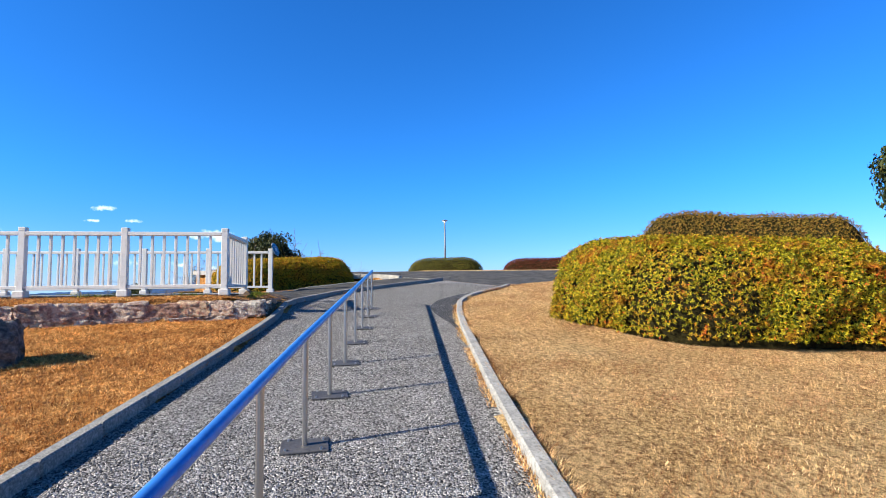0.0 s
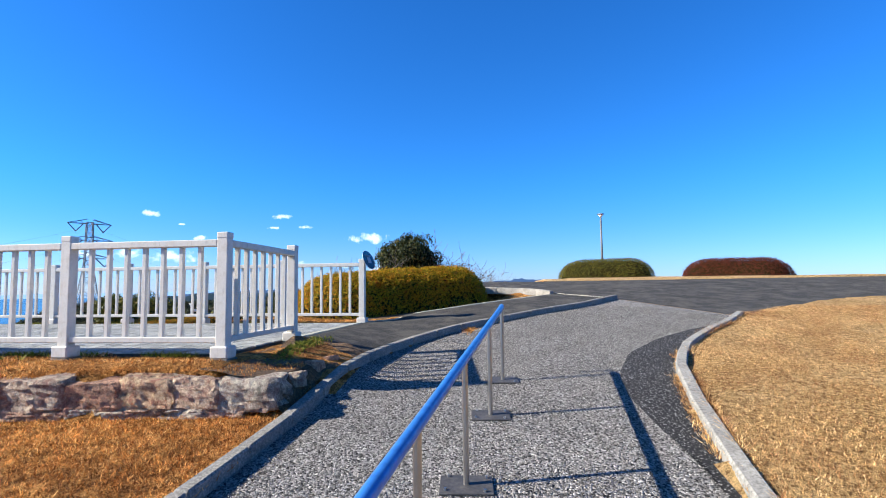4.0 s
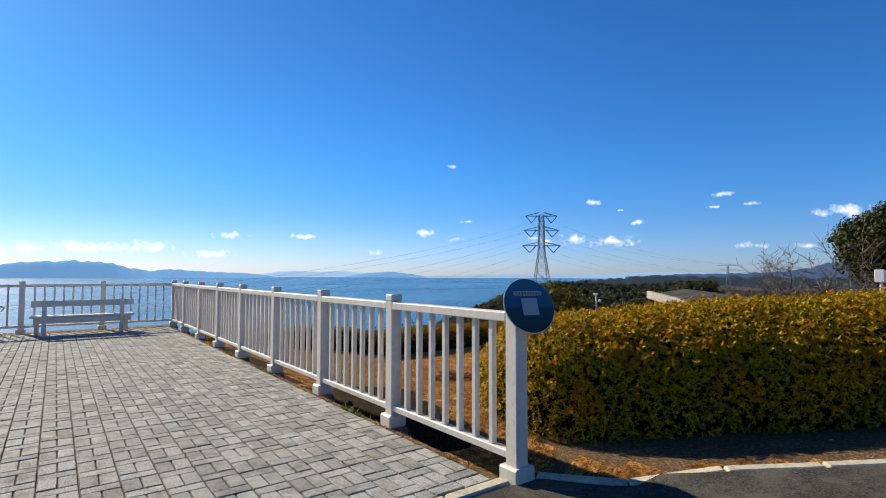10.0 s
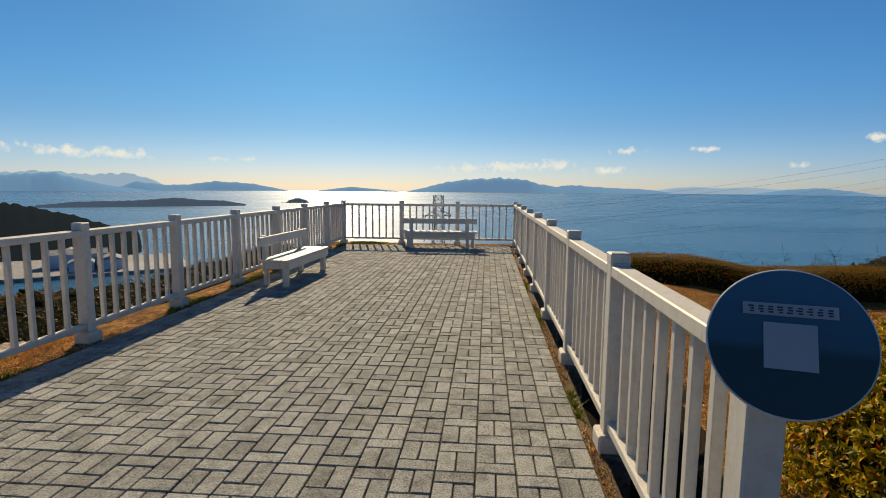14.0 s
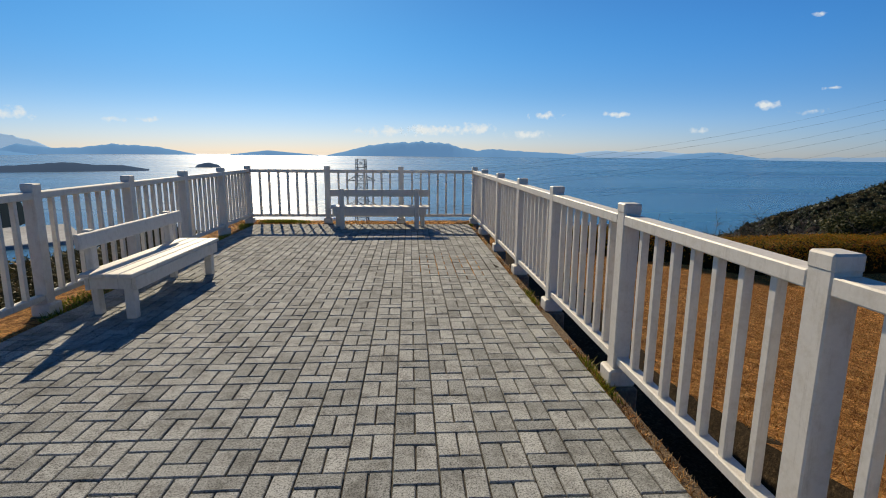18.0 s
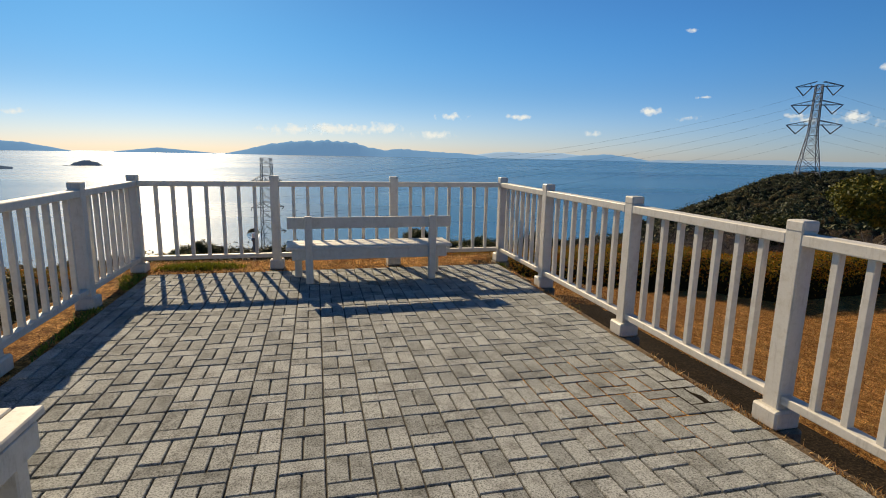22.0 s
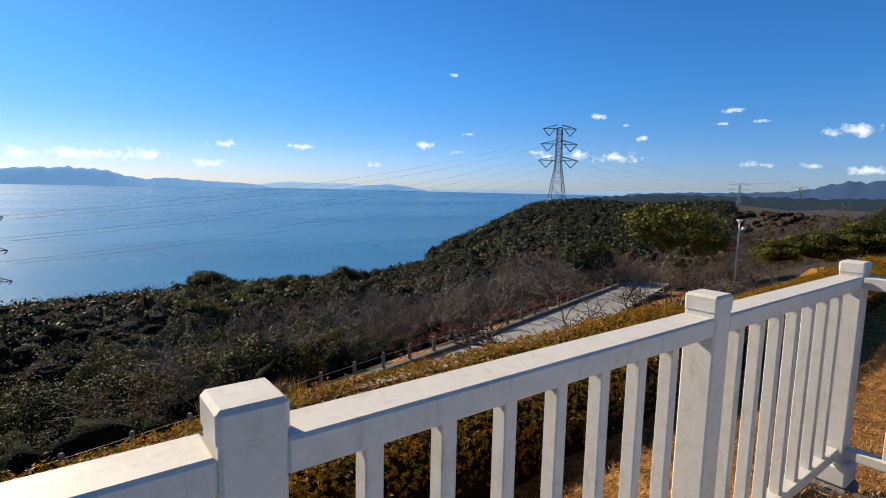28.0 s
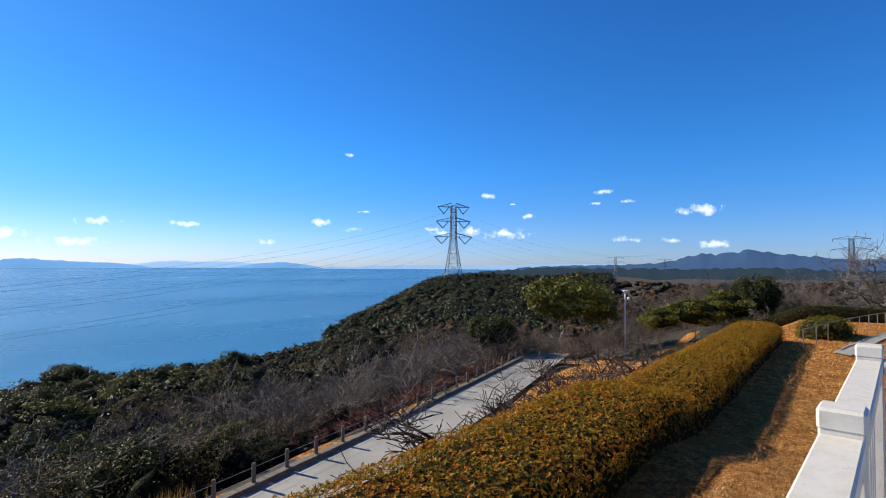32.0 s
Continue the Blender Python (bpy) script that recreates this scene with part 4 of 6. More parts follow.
tube(bm, [(0.177 * math.cos(a), 0.177 * math.sin(a), 0) for a in np.linspace(0, 2 * math.pi, 65)], 0.004, 6, cap=False)
part("rim", bm, M_SIGN_EDGE, sign, "pale rim")
part("label_strip", a_box(-0.10, 0.10, 0.062, 0.092, -0.0115, -0.0085), M_LABEL, sign, "pale strip of small lettering")
k = random.Random(3)
for i in range(9):
    x = -0.088 + i * 0.0205
    for j in range(3):
        part("letter_bar", a_box(x, x + k.uniform(0.007, 0.013), 0.068 + j * 0.0065, 0.0715 + j * 0.0065, -0.0135, -0.0115), M_INK, sign)
part("square_label", a_box(-0.056, 0.056, -0.065, 0.045, -0.0115, -0.0085), M_LABEL, sign, "plain pale square label")
part("bracket", a_box(-0.03, 0.03, -0.12, 0.05, 0.008, 0.03), M_STEEL, sign)


# ---- street lamps ----
def street_lamp(x, y, z, top, label, second=False, paint=None):
    t = thing("street_lamp", pose(x, y, z), label, "street lamp", "park street lamps")
    h = top - z
    paint = paint or M_LAMP
    bm = bmesh.new()
    tube(bm, [(0, 0, 0), (0, 0, h * 0.5), (0, 0, h - 0.3)], [0.085, 0.075, 0.06], 12)
    part("pole", bm, paint, t, smooth=True)
    bm = bmesh.new()
    tube(bm, [(0, 0, 0), (0, 0, 0.12)], [0.13, 0.11], 12)
    part("base_collar", bm, paint, t)
    bm = bmesh.new()
    tube(bm, [(0, 0, h - 0.32), (0, 0, h - 0.22), (0, 0, h - 0.06)], [0.05, 0.09, 0.22], 16)
    part("glass_bowl", bm, M_GLOBE, t, "frosted bowl", smooth=True)
    bm = bmesh.new()
    tube(bm, [(0, 0, h - 0.06), (0, 0, h - 0.02), (0, 0, h)], [0.26, 0.25, 0.12], 16)
    part("hood", bm, paint, t)
    if second:
        bm = bmesh.new()
        tube(bm, [(0, 0, h - 0.95), (0.25, -0.15, h - 0.8)], 0.03, 8)
        part("arm", bm, paint, t)
        bm = bmesh.new()
        bmesh.ops.create_uvsphere(bm, u_segments=12, v_segments=8, radius=0.16, matrix=Matrix.Translation((0.32, -0.2, h - 0.75)))
        part("spotlight", bm, paint, t, "round white floodlight", smooth=True)


street_lamp(29.4, -9.3, 0.9, 5.85, "slim street lamp, coloured dark as backlit, standing behind a clipped hedge", paint=M_LAMP_BACKLIT)
street_lamp(41.2, 30.1, -6.3, -0.65, "pale street lamp with a second floodlight beside the lower path", True)

# ---- clipped hedges ----
def whorls(name, at, out, size, rng, petals=5):
    """Leaf whorls: pointed leaves that radiate from each place."""
    n = len(at)
    out = out + rng.normal(0, 0.35, (n, 3))
    out /= np.linalg.norm(out, axis=1, keepdims=True) + 1e-9
    u = np.cross(out, rng.normal(0, 1, (n, 3)))
    u /= np.linalg.norm(u, axis=1, keepdims=True) + 1e-9
    w = np.cross(out, u)
    ang = (np.arange(petals) * 2 * np.pi / petals)[None, :] + rng.uniform(0, 6.28, (n, 1)) + rng.normal(0, 0.25, (n, petals))
    rad = np.cos(ang)[..., None] * u[:, None] + np.sin(ang)[..., None] * w[:, None]
    lift = rng.uniform(0.15, 0.9, (n, petals, 1))
    a = rad + out[:, None] * lift
    a /= np.linalg.norm(a, axis=2, keepdims=True)
    b = np.cross(a, out[:, None] + rng.normal(0, 0.2, (n, petals, 3)))
    b /= np.linalg.norm(b, axis=2, keepdims=True) + 1e-9
    up = np.cross(b, a)
    s = (size * rng.uniform(0.6, 1.3, (n, petals)))[..., None]
    c = at[:, None] + 0 * a
    v = np.stack([c, c + a * s * 0.5 + b * s * 0.17 + up * s * 0.10, c + a * s, c + a * s * 0.5 - b * s * 0.17 + up * s * 0.10], 2).reshape(-1, 3)
    m = n * petals
    return raw_mesh(name, v, np.arange(4 * m).reshape(m, 4))


def hedge(line, half, height, material, label, n, size, seed, box_=0.55, sink=0.08, wild=0.05, foot=ground_z, group="", petals=5, low=0.35, bare=0.0):
    """A clipped hedge along a line on the ground: core dark as its inner shade, leaf whorls over it."""
    rng = np.random.default_rng(seed)
    p = np.array(line, float)
    d = np.r_[0, np.cumsum(np.hypot(*np.diff(p, axis=0).T))]
    length = d[-1] + 2 * half * 0.9

    def surface(s, th, grow=0.0):
        """s: 0 to 1 along, th: 0 to pi over the top."""
        q = s * length - half * 0.9
        ex = np.clip(np.maximum(-q, q - d[-1]) / (half * 0.9), 0, 1)
        f = np.sqrt(np.clip(1 - ex ** 2.4, 0.0, 1))
        qc = np.clip(q, 0, d[-1])
        x, y = np.interp(qc, d, p[:, 0]), np.interp(qc, d, p[:, 1])
        qa, qb = np.clip(qc - 0.3, 0, d[-1]), np.clip(qc + 0.3, 0, d[-1])
        tx, ty = np.interp(qb, d, p[:, 0]) - np.interp(qa, d, p[:, 0]), np.interp(qb, d, p[:, 1]) - np.interp(qa, d, p[:, 1])
        tl = np.hypot(tx, ty) + 1e-9
        tx, ty = tx / tl, ty / tl
        over = q - qc
        c, sn = np.cos(th), np.sin(th)
        lat = np.sign(c) * np.abs(c) ** box_ * (half + grow) * np.maximum(f, 0.02)
        up = np.abs(sn) ** box_ * (height + grow) * (low + (1 - low) * f) + (f - 1) * 0.0
        lump = 1 + wild * wavy(q * 1.0 + seed, th * 1.6, 1.1, seed)
        tuft = wild * (0.55 * wavy(q * 3.3, th * 3.1, 1.25, seed + 5) + 0.35 * wavy(q * 7.1 + 2 * th, th * 6.3, 1.1, seed + 9))
        lump = lump + tuft
        lat, up = lat * lump, up * (1 + wild * 0.8 * wavy(q * 0.7, th, 0.9, seed + 3))
        px, py = x + tx * over * (1 + grow / half) - ty * lat, y + ty * over * (1 + grow / half) + tx * lat
        z0 = foot(x, y)
        return np.stack([px, py, z0 - sink + up], -1)

    t = thing("hedge", Matrix(), label, "hedge", group)
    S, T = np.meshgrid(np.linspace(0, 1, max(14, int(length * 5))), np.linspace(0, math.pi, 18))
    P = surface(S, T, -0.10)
    part_of("twig_shade_core", grid_mesh("twig_shade_core", P[..., 0], P[..., 1], P[..., 2]), M_CORE, t, smooth=True)
    k = n // petals
    tt = np.linspace(0.02, math.pi - 0.02, 200)
    run = np.hypot(np.diff(np.sign(np.cos(tt)) * np.abs(np.cos(tt)) ** box_ * half), np.diff(np.sin(tt) ** box_ * height))
    s, th = rng.uniform(0, 1, k), np.interp(rng.uniform(0, 1, k), np.r_[0, np.cumsum(run) / run.sum()], tt)
    # fewer leaves low down, so the dark core stands for the shaded side
    keep = rng.uniform(0, 1, k) > bare * (1 - ease(0.30, 0.85, np.sin(th) ** box_ + 0.10 * wavy(s * length * 1.7, th * 2, 1.3, seed + 1)))
    s, th = s[keep], th[keep]
    k = len(s)
    a = surface(s, th)
    e = 1e-3
    ds, dt = surface(np.clip(s + e, 0, 1), th) - surface(np.clip(s - e, 0, 1), th), surface(s, th + e) - surface(s, th - e)
    out = np.cross(ds, dt)
    out /= np.linalg.norm(out, axis=1, keepdims=True) + 1e-12
    mid = surface(s, np.full(k, math.pi / 2))
    mid[:, 2] -= height * 0.6
    out *= np.sign((out * (a - mid)).sum(1))[:, None]
    a = a + out * rng.normal(-0.022, 0.042, k)[:, None] * (size / 0.05)
    part_of("foliage", whorls("foliage", a, out, size, rng, petals), material, t)
    return t


# beside the ramp
hedge([(-7.55, -8.45), (-7.15, -7.0), (-5.72, -6.62)], 1.13, 1.38, M_LEAF_LIME, "dense yellow-green azalea hedge with reddish tips on the dry lawn", 330000, 0.036, 11, box_=0.70, wild=0.11, low=0.22, petals=6, bare=0.35)
hedge([(9.9, -17.7), (8.2, -20.0), (6.0, -22.4)], 1.9, 2.95, M_LEAF_BROWN, "tall brownish clipped shrubbery behind the azaleas", 60000, 0.072, 12, box_=0.9, wild=0.08, low=0.1)
# beside the terrace's open end
hedge([(1.64, 0.8), (2.62, 0.08), (3.95, -0.92)], 1.08, 1.05, M_LEAF_AMBER, "thick green and amber azalea hedge beside the white fence", 190000, 0.036, 13, box_=0.6, wild=0.07, petals=6, bare=0.5, foot=lambda x, y: ground_z(x, y) - 0.17 * ease(3.2, 1.2, x))
# on the lawn beside the terrace
hedge([(4.35, 6.25), (4.75, 6.0)], 0.5, 0.5, M_LEAF_RED, "low rounded brownish-red shrub on the lawn beside the terrace", 6000, 0.045, 21, box_=0.8)
# on the crest
hedge([(20.5, -6.9), (20.1, -8.8)], 1.7, 1.17, M_LEAF_OLIVE, "low rounded olive-green hedge on the crest", 46000, 0.045, 14, box_=1.0, low=0.05, group="clipped mounds on the crest")
hedge([(17.8, -12.6), (17.0, -14.2)], 1.6, 1.02, M_LEAF_RED, "low rounded dark-red hedge on the crest", 46000, 0.045, 15, box_=1.0, low=0.05, group="clipped mounds on the crest")
# below the terrace, towards the sea
hx = np.linspace(-8, 23.8, 24)
hedge([(x, 15.43 + 0.060 * max(x, 0)) for x in hx], 1.02, 0.94, M_LEAF_ORANGE, "long orange-tinged azalea hedge below the terrace", 360000, 0.037, 16, box_=0.45, wild=0.05, petals=6, bare=0.92, foot=lambda x, y: ground_z(x, y) - 0.13 * ease(-1.5, -4.0, x))
hedge([(26.8, 14.9), (29.0, 14.6)], 0.9, 0.95, M_LEAF_OLIVE, "short rounded green hedge at the end of the long hedge", 5000, 0.09, 17, box_=0.7)
hedge([(39, 19.5), (41, 12), (43, 4)], 0.9, 1.1, M_LEAF_DARK, "dark clipped hedge along the far lawn", 9000, 0.10, 18)
# left of the terrace
hedge([(-6.4, 4.7), (-6.35, 7.0), (-6.45, 9.5), (-6.5, 12.4)], 0.8, 0.42, M_LEAF_SHADE, "low dark brownish-green shrubbery just beyond the terrace fence", 40000, 0.05, 19, box_=0.6, wild=0.10)
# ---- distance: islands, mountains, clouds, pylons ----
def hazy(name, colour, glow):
    """Land seen through kilometres of air: haze put into colour and glow."""
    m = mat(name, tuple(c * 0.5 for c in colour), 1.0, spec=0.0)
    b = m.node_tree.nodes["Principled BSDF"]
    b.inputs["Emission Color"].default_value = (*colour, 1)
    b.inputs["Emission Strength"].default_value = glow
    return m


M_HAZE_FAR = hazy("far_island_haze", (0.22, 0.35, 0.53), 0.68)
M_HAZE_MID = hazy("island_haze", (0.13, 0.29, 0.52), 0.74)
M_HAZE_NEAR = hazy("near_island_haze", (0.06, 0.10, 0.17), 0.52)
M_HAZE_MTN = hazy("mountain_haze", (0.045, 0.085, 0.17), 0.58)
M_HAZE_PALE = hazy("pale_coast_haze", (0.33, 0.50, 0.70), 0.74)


def landmass(name, r, profile, depth, material, label, seed=0, foot=None, kind="structure"):
    """A hilly mass whose crest has the given bearings and heights in degrees, seen from the terrace."""
    foot = SEA - 0.5 if foot is None else foot
    az = np.radians(np.linspace(profile[0][0], profile[-1][0], 40 + 8 * len(profile)))
    el = np.interp(np.degrees(az), [p[0] for p in profile], [p[1] for p in profile])
    crest = 1.4 + r * np.tan(np.radians(el))
    crest = np.maximum(crest + (crest - foot) * (0.028 * wavy(np.degrees(az), np.degrees(az) * 0.3, 1.6, seed) + 0.02 * wavy(np.degrees(az), np.degrees(az) * 0.2, 4.3, seed + 3)), foot + 0.5)
    crest[0] = crest[-1] = foot
    k = np.linspace(-1, 1, 9)[:, None]
    R = r + k * depth
    Z = foot + (crest - foot)[None] * (1 - np.abs(k) ** 1.3) + (1 - np.abs(k)) * wavy(np.degrees(az)[None] * 3 + k * 4, k * 3 + 0 * az[None], 1.3, seed) * (crest - foot)[None] * 0.06
    X, Y = R * np.sin(az)[None], 6 + R * np.cos(az)[None]
    tagged(part_of(name, grid_mesh(name, X, Y, Z), material, smooth=True), label, "distant land", kind=kind)


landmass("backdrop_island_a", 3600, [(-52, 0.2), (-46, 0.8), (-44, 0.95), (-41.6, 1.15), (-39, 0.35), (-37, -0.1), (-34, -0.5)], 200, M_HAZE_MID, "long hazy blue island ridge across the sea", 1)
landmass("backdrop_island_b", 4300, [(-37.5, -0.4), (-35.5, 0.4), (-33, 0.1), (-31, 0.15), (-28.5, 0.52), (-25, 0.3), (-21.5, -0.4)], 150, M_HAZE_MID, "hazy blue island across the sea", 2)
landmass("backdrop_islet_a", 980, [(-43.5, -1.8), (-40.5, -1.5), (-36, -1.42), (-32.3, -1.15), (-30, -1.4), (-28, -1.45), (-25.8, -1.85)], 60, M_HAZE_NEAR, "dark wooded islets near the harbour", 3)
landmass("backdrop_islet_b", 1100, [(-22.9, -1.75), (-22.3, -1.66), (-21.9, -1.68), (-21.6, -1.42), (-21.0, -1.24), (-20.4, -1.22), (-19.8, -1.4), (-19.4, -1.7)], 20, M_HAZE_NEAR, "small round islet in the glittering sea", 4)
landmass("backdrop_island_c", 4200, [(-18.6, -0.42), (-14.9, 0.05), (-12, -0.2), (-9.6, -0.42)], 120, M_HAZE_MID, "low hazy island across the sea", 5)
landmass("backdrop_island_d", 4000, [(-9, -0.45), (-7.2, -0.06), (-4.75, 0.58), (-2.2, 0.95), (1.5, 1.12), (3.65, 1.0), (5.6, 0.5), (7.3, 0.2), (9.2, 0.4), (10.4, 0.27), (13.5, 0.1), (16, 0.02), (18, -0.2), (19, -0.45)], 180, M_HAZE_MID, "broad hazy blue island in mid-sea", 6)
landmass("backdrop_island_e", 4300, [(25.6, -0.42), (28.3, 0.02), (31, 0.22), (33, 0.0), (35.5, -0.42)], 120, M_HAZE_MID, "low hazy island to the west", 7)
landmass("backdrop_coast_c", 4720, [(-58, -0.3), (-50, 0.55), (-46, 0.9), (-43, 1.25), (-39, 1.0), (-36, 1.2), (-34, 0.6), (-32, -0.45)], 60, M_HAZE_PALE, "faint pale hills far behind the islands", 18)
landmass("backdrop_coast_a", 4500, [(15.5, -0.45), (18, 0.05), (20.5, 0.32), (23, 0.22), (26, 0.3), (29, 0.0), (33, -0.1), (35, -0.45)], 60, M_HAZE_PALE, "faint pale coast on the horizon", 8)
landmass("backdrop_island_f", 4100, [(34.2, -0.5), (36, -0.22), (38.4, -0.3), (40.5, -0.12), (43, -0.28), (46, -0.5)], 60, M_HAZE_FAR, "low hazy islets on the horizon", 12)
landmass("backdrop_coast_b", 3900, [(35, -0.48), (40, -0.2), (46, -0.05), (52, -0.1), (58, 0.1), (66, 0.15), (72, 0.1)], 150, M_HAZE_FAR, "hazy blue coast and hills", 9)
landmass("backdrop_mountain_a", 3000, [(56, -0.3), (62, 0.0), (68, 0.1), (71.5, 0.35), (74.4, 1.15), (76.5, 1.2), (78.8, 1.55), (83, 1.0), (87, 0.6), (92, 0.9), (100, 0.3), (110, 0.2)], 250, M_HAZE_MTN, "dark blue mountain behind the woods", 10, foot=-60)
landmass("backdrop_headland", 360, [(-60, 0.2), (-50, -0.9), (-44.5, -1.9), (-41, -2.8), (-38.5, -3.8), (-36, -5.0)], 90, hazy("headland_haze", (0.016, 0.024, 0.032), 0.5), "dark wooded headland above the harbour", 11)

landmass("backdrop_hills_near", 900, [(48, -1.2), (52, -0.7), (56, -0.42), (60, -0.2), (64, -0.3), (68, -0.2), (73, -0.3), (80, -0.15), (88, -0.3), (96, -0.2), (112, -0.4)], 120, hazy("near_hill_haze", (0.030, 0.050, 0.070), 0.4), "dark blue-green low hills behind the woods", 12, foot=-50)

# the harbour below: a paved quay with sheds
M_QUAY = speckled("quay_concrete", [(0.3, (0.18, 0.19, 0.20)), (0.7, (0.34, 0.35, 0.36))], 0.5, 0.05, 0.9, 0.2, 1, 0.05)
M_SHED = painted("shed_sheet", (0.62, 0.66, 0.70), (0.8, 0.8, 0.8))
quay = tagged(part("pavement_quay", a_box(-70, 22, -26, 26, -6, 1.2, bevel=0.3), M_QUAY), "grey concrete quay of a small harbour far below", "quay", kind="structure")
quay.matrix_basis = pose(-148, 196, SEA, 0, 0, 38)
hrng = random.Random(31)
for i in range(9):
    u, v = hrng.uniform(-55, 14), hrng.uniform(-18, 18)
    t = thing("harbour_shed", quay.matrix_basis @ pose(u, v, 1.2, 0, 0, hrng.choice((0, 90))), "pale metal harbour shed far below the terrace", "shed", "sheds on the quay")
    w_, l_, h_ = hrng.uniform(3, 5), hrng.uniform(5, 10), hrng.uniform(3, 5)
    part("wall", a_box(-w_, w_, -l_, l_, 0, h_), M_SHED, t)
    bm = bmesh.new()
    q = [bm.verts.new(p) for p in ((-w_ - 0.3, -l_ - 0.3, h_), (w_ + 0.3, -l_ - 0.3, h_), (0, -l_ - 0.3, h_ + 1.6), (-w_ - 0.3, l_ + 0.3, h_), (w_ + 0.3, l_ + 0.3, h_), (0, l_ + 0.3, h_ + 1.6))]
    for f in ((0, 1, 2), (3, 5, 4), (0, 2, 5, 3), (1, 4, 5, 2), (0, 3, 4, 1)):
        bm.faces.new([q[j] for j in f])
    part("roof", bm, M_QUAY, t)

# small fair-weather clouds: bearing, height and width in degrees
CLOUDS = [(53.1, 7.63, 2.5), (55.7, 6.67, 0.9), (39.5, 5.78, 1.6), (34.8, 4.5, 2.9), (38.2, 3.87, 3.1), (47.1, 3.92, 2.2), (51.2, 3.75, 4.2), (55.2, 3.45, 6.0), (48.0, 3.5, 2.4), (57.6, 5.33, 2.2), (64.7, 6.63, 1.6), (67.9, 6.72, 1.6), (74.7, 5.61, 5.0), (67.9, 2.78, 3.1),
          (72.0, 2.58, 2.5), (75.9, 2.22, 3.8), (14.7, 3.9, 3.8), (21.7, 3.97, 2.9), (37.6, 11.86, 1.9), (-46.5, 3.3, 6.0), (-41.0, 3.05, 8.0), (-37.0, 2.95, 8.0), (-28.3, 2.75, 2.5), (-25.2, 2.8, 2.2), (1.5, 2.47, 5.5), (7.5, 2.6, 5.0), (29.1, 2.28, 2.5), (65.5, 7.84, 2.2), (-2.5, 2.15, 7.0), (4.0, 2.3, 9.0), (12.5, 1.9, 6.0)]
# thin vapour: densest in the middle, frayed by noise, one sheet each
M_CLOUD = bpy.data.materials.new("cloud")
M_CLOUD.use_nodes = True
M_CLOUD.node_tree.nodes.remove(M_CLOUD.node_tree.nodes["Principled BSDF"])
_o = node(M_CLOUD, "ShaderNodeTexCoord")
_n = node(M_CLOUD, "ShaderNodeTexNoise", Scale=0.016, Detail=5.0, Roughness=0.55)
link(M_CLOUD, coords(M_CLOUD), _n.inputs["Vector"])
_l = node(M_CLOUD, "ShaderNodeVectorMath")
_l.operation = "LENGTH"
link(M_CLOUD, _o.outputs["Object"], _l.inputs[0])
_r = node(M_CLOUD, "ShaderNodeMath")
_r.operation = "MULTIPLY_ADD"
_r.inputs[1].default_value, _r.inputs[2].default_value = -0.68, -0.17
link(M_CLOUD, _l.outputs["Value"], _r.inputs[0])
_a = node(M_CLOUD, "ShaderNodeMath")
_a.operation = "MULTIPLY_ADD"
_a.inputs[1].default_value = 1.9
link(M_CLOUD, _n.outputs["Fac"], _a.inputs[0])
link(M_CLOUD, _r.outputs[0], _a.inputs[2])
_d = ramp(M_CLOUD, _a.outputs[0], [(0.28, (0, 0, 0)), (0.80, (0.9, 0.9, 0.9))])
# the vapour's sunlit white, put in as glow
_e = node(M_CLOUD, "ShaderNodeEmission", Color=(0.82, 0.91, 1.0, 1.0), Strength=0.88)
_t = node(M_CLOUD, "ShaderNodeBsdfTransparent")
_mx = node(M_CLOUD, "ShaderNodeMixShader")
link(M_CLOUD, _d, _mx.inputs[0])
link(M_CLOUD, _t.outputs[0], _mx.inputs[1])
link(M_CLOUD, _e.outputs[0], _mx.inputs[2])
link(M_CLOUD, _mx.outputs[0], M_CLOUD.node_tree.nodes["Material Output"].inputs["Surface"])
crng = random.Random(9)
for az, el, wide in CLOUDS:
    r = 4300
    half = r * math.tan(radians(wide)) / 2 * 1.12
    u, v = np.meshgrid(np.linspace(-1, 1, 13), np.linspace(-1, 1, 7))
    o = part_of("backdrop_cloud", grid_mesh("backdrop_cloud", u, 0.15 * u * u, v), M_CLOUD)
    tall = min(crng.uniform(0.22, 0.32), 1.2 / wide)
    o.matrix_basis = Matrix.Translation((r * math.sin(radians(az)), r * math.cos(radians(az)), r * math.tan(radians(el)))) @ Matrix.Rotation(-radians(az), 4, "Z") @ Matrix.Diagonal((half, half, half * tall, 1))
    tagged(o, "small white fair-weather cloud low over the horizon", "cloud", "clouds over the sea", kind="structure")


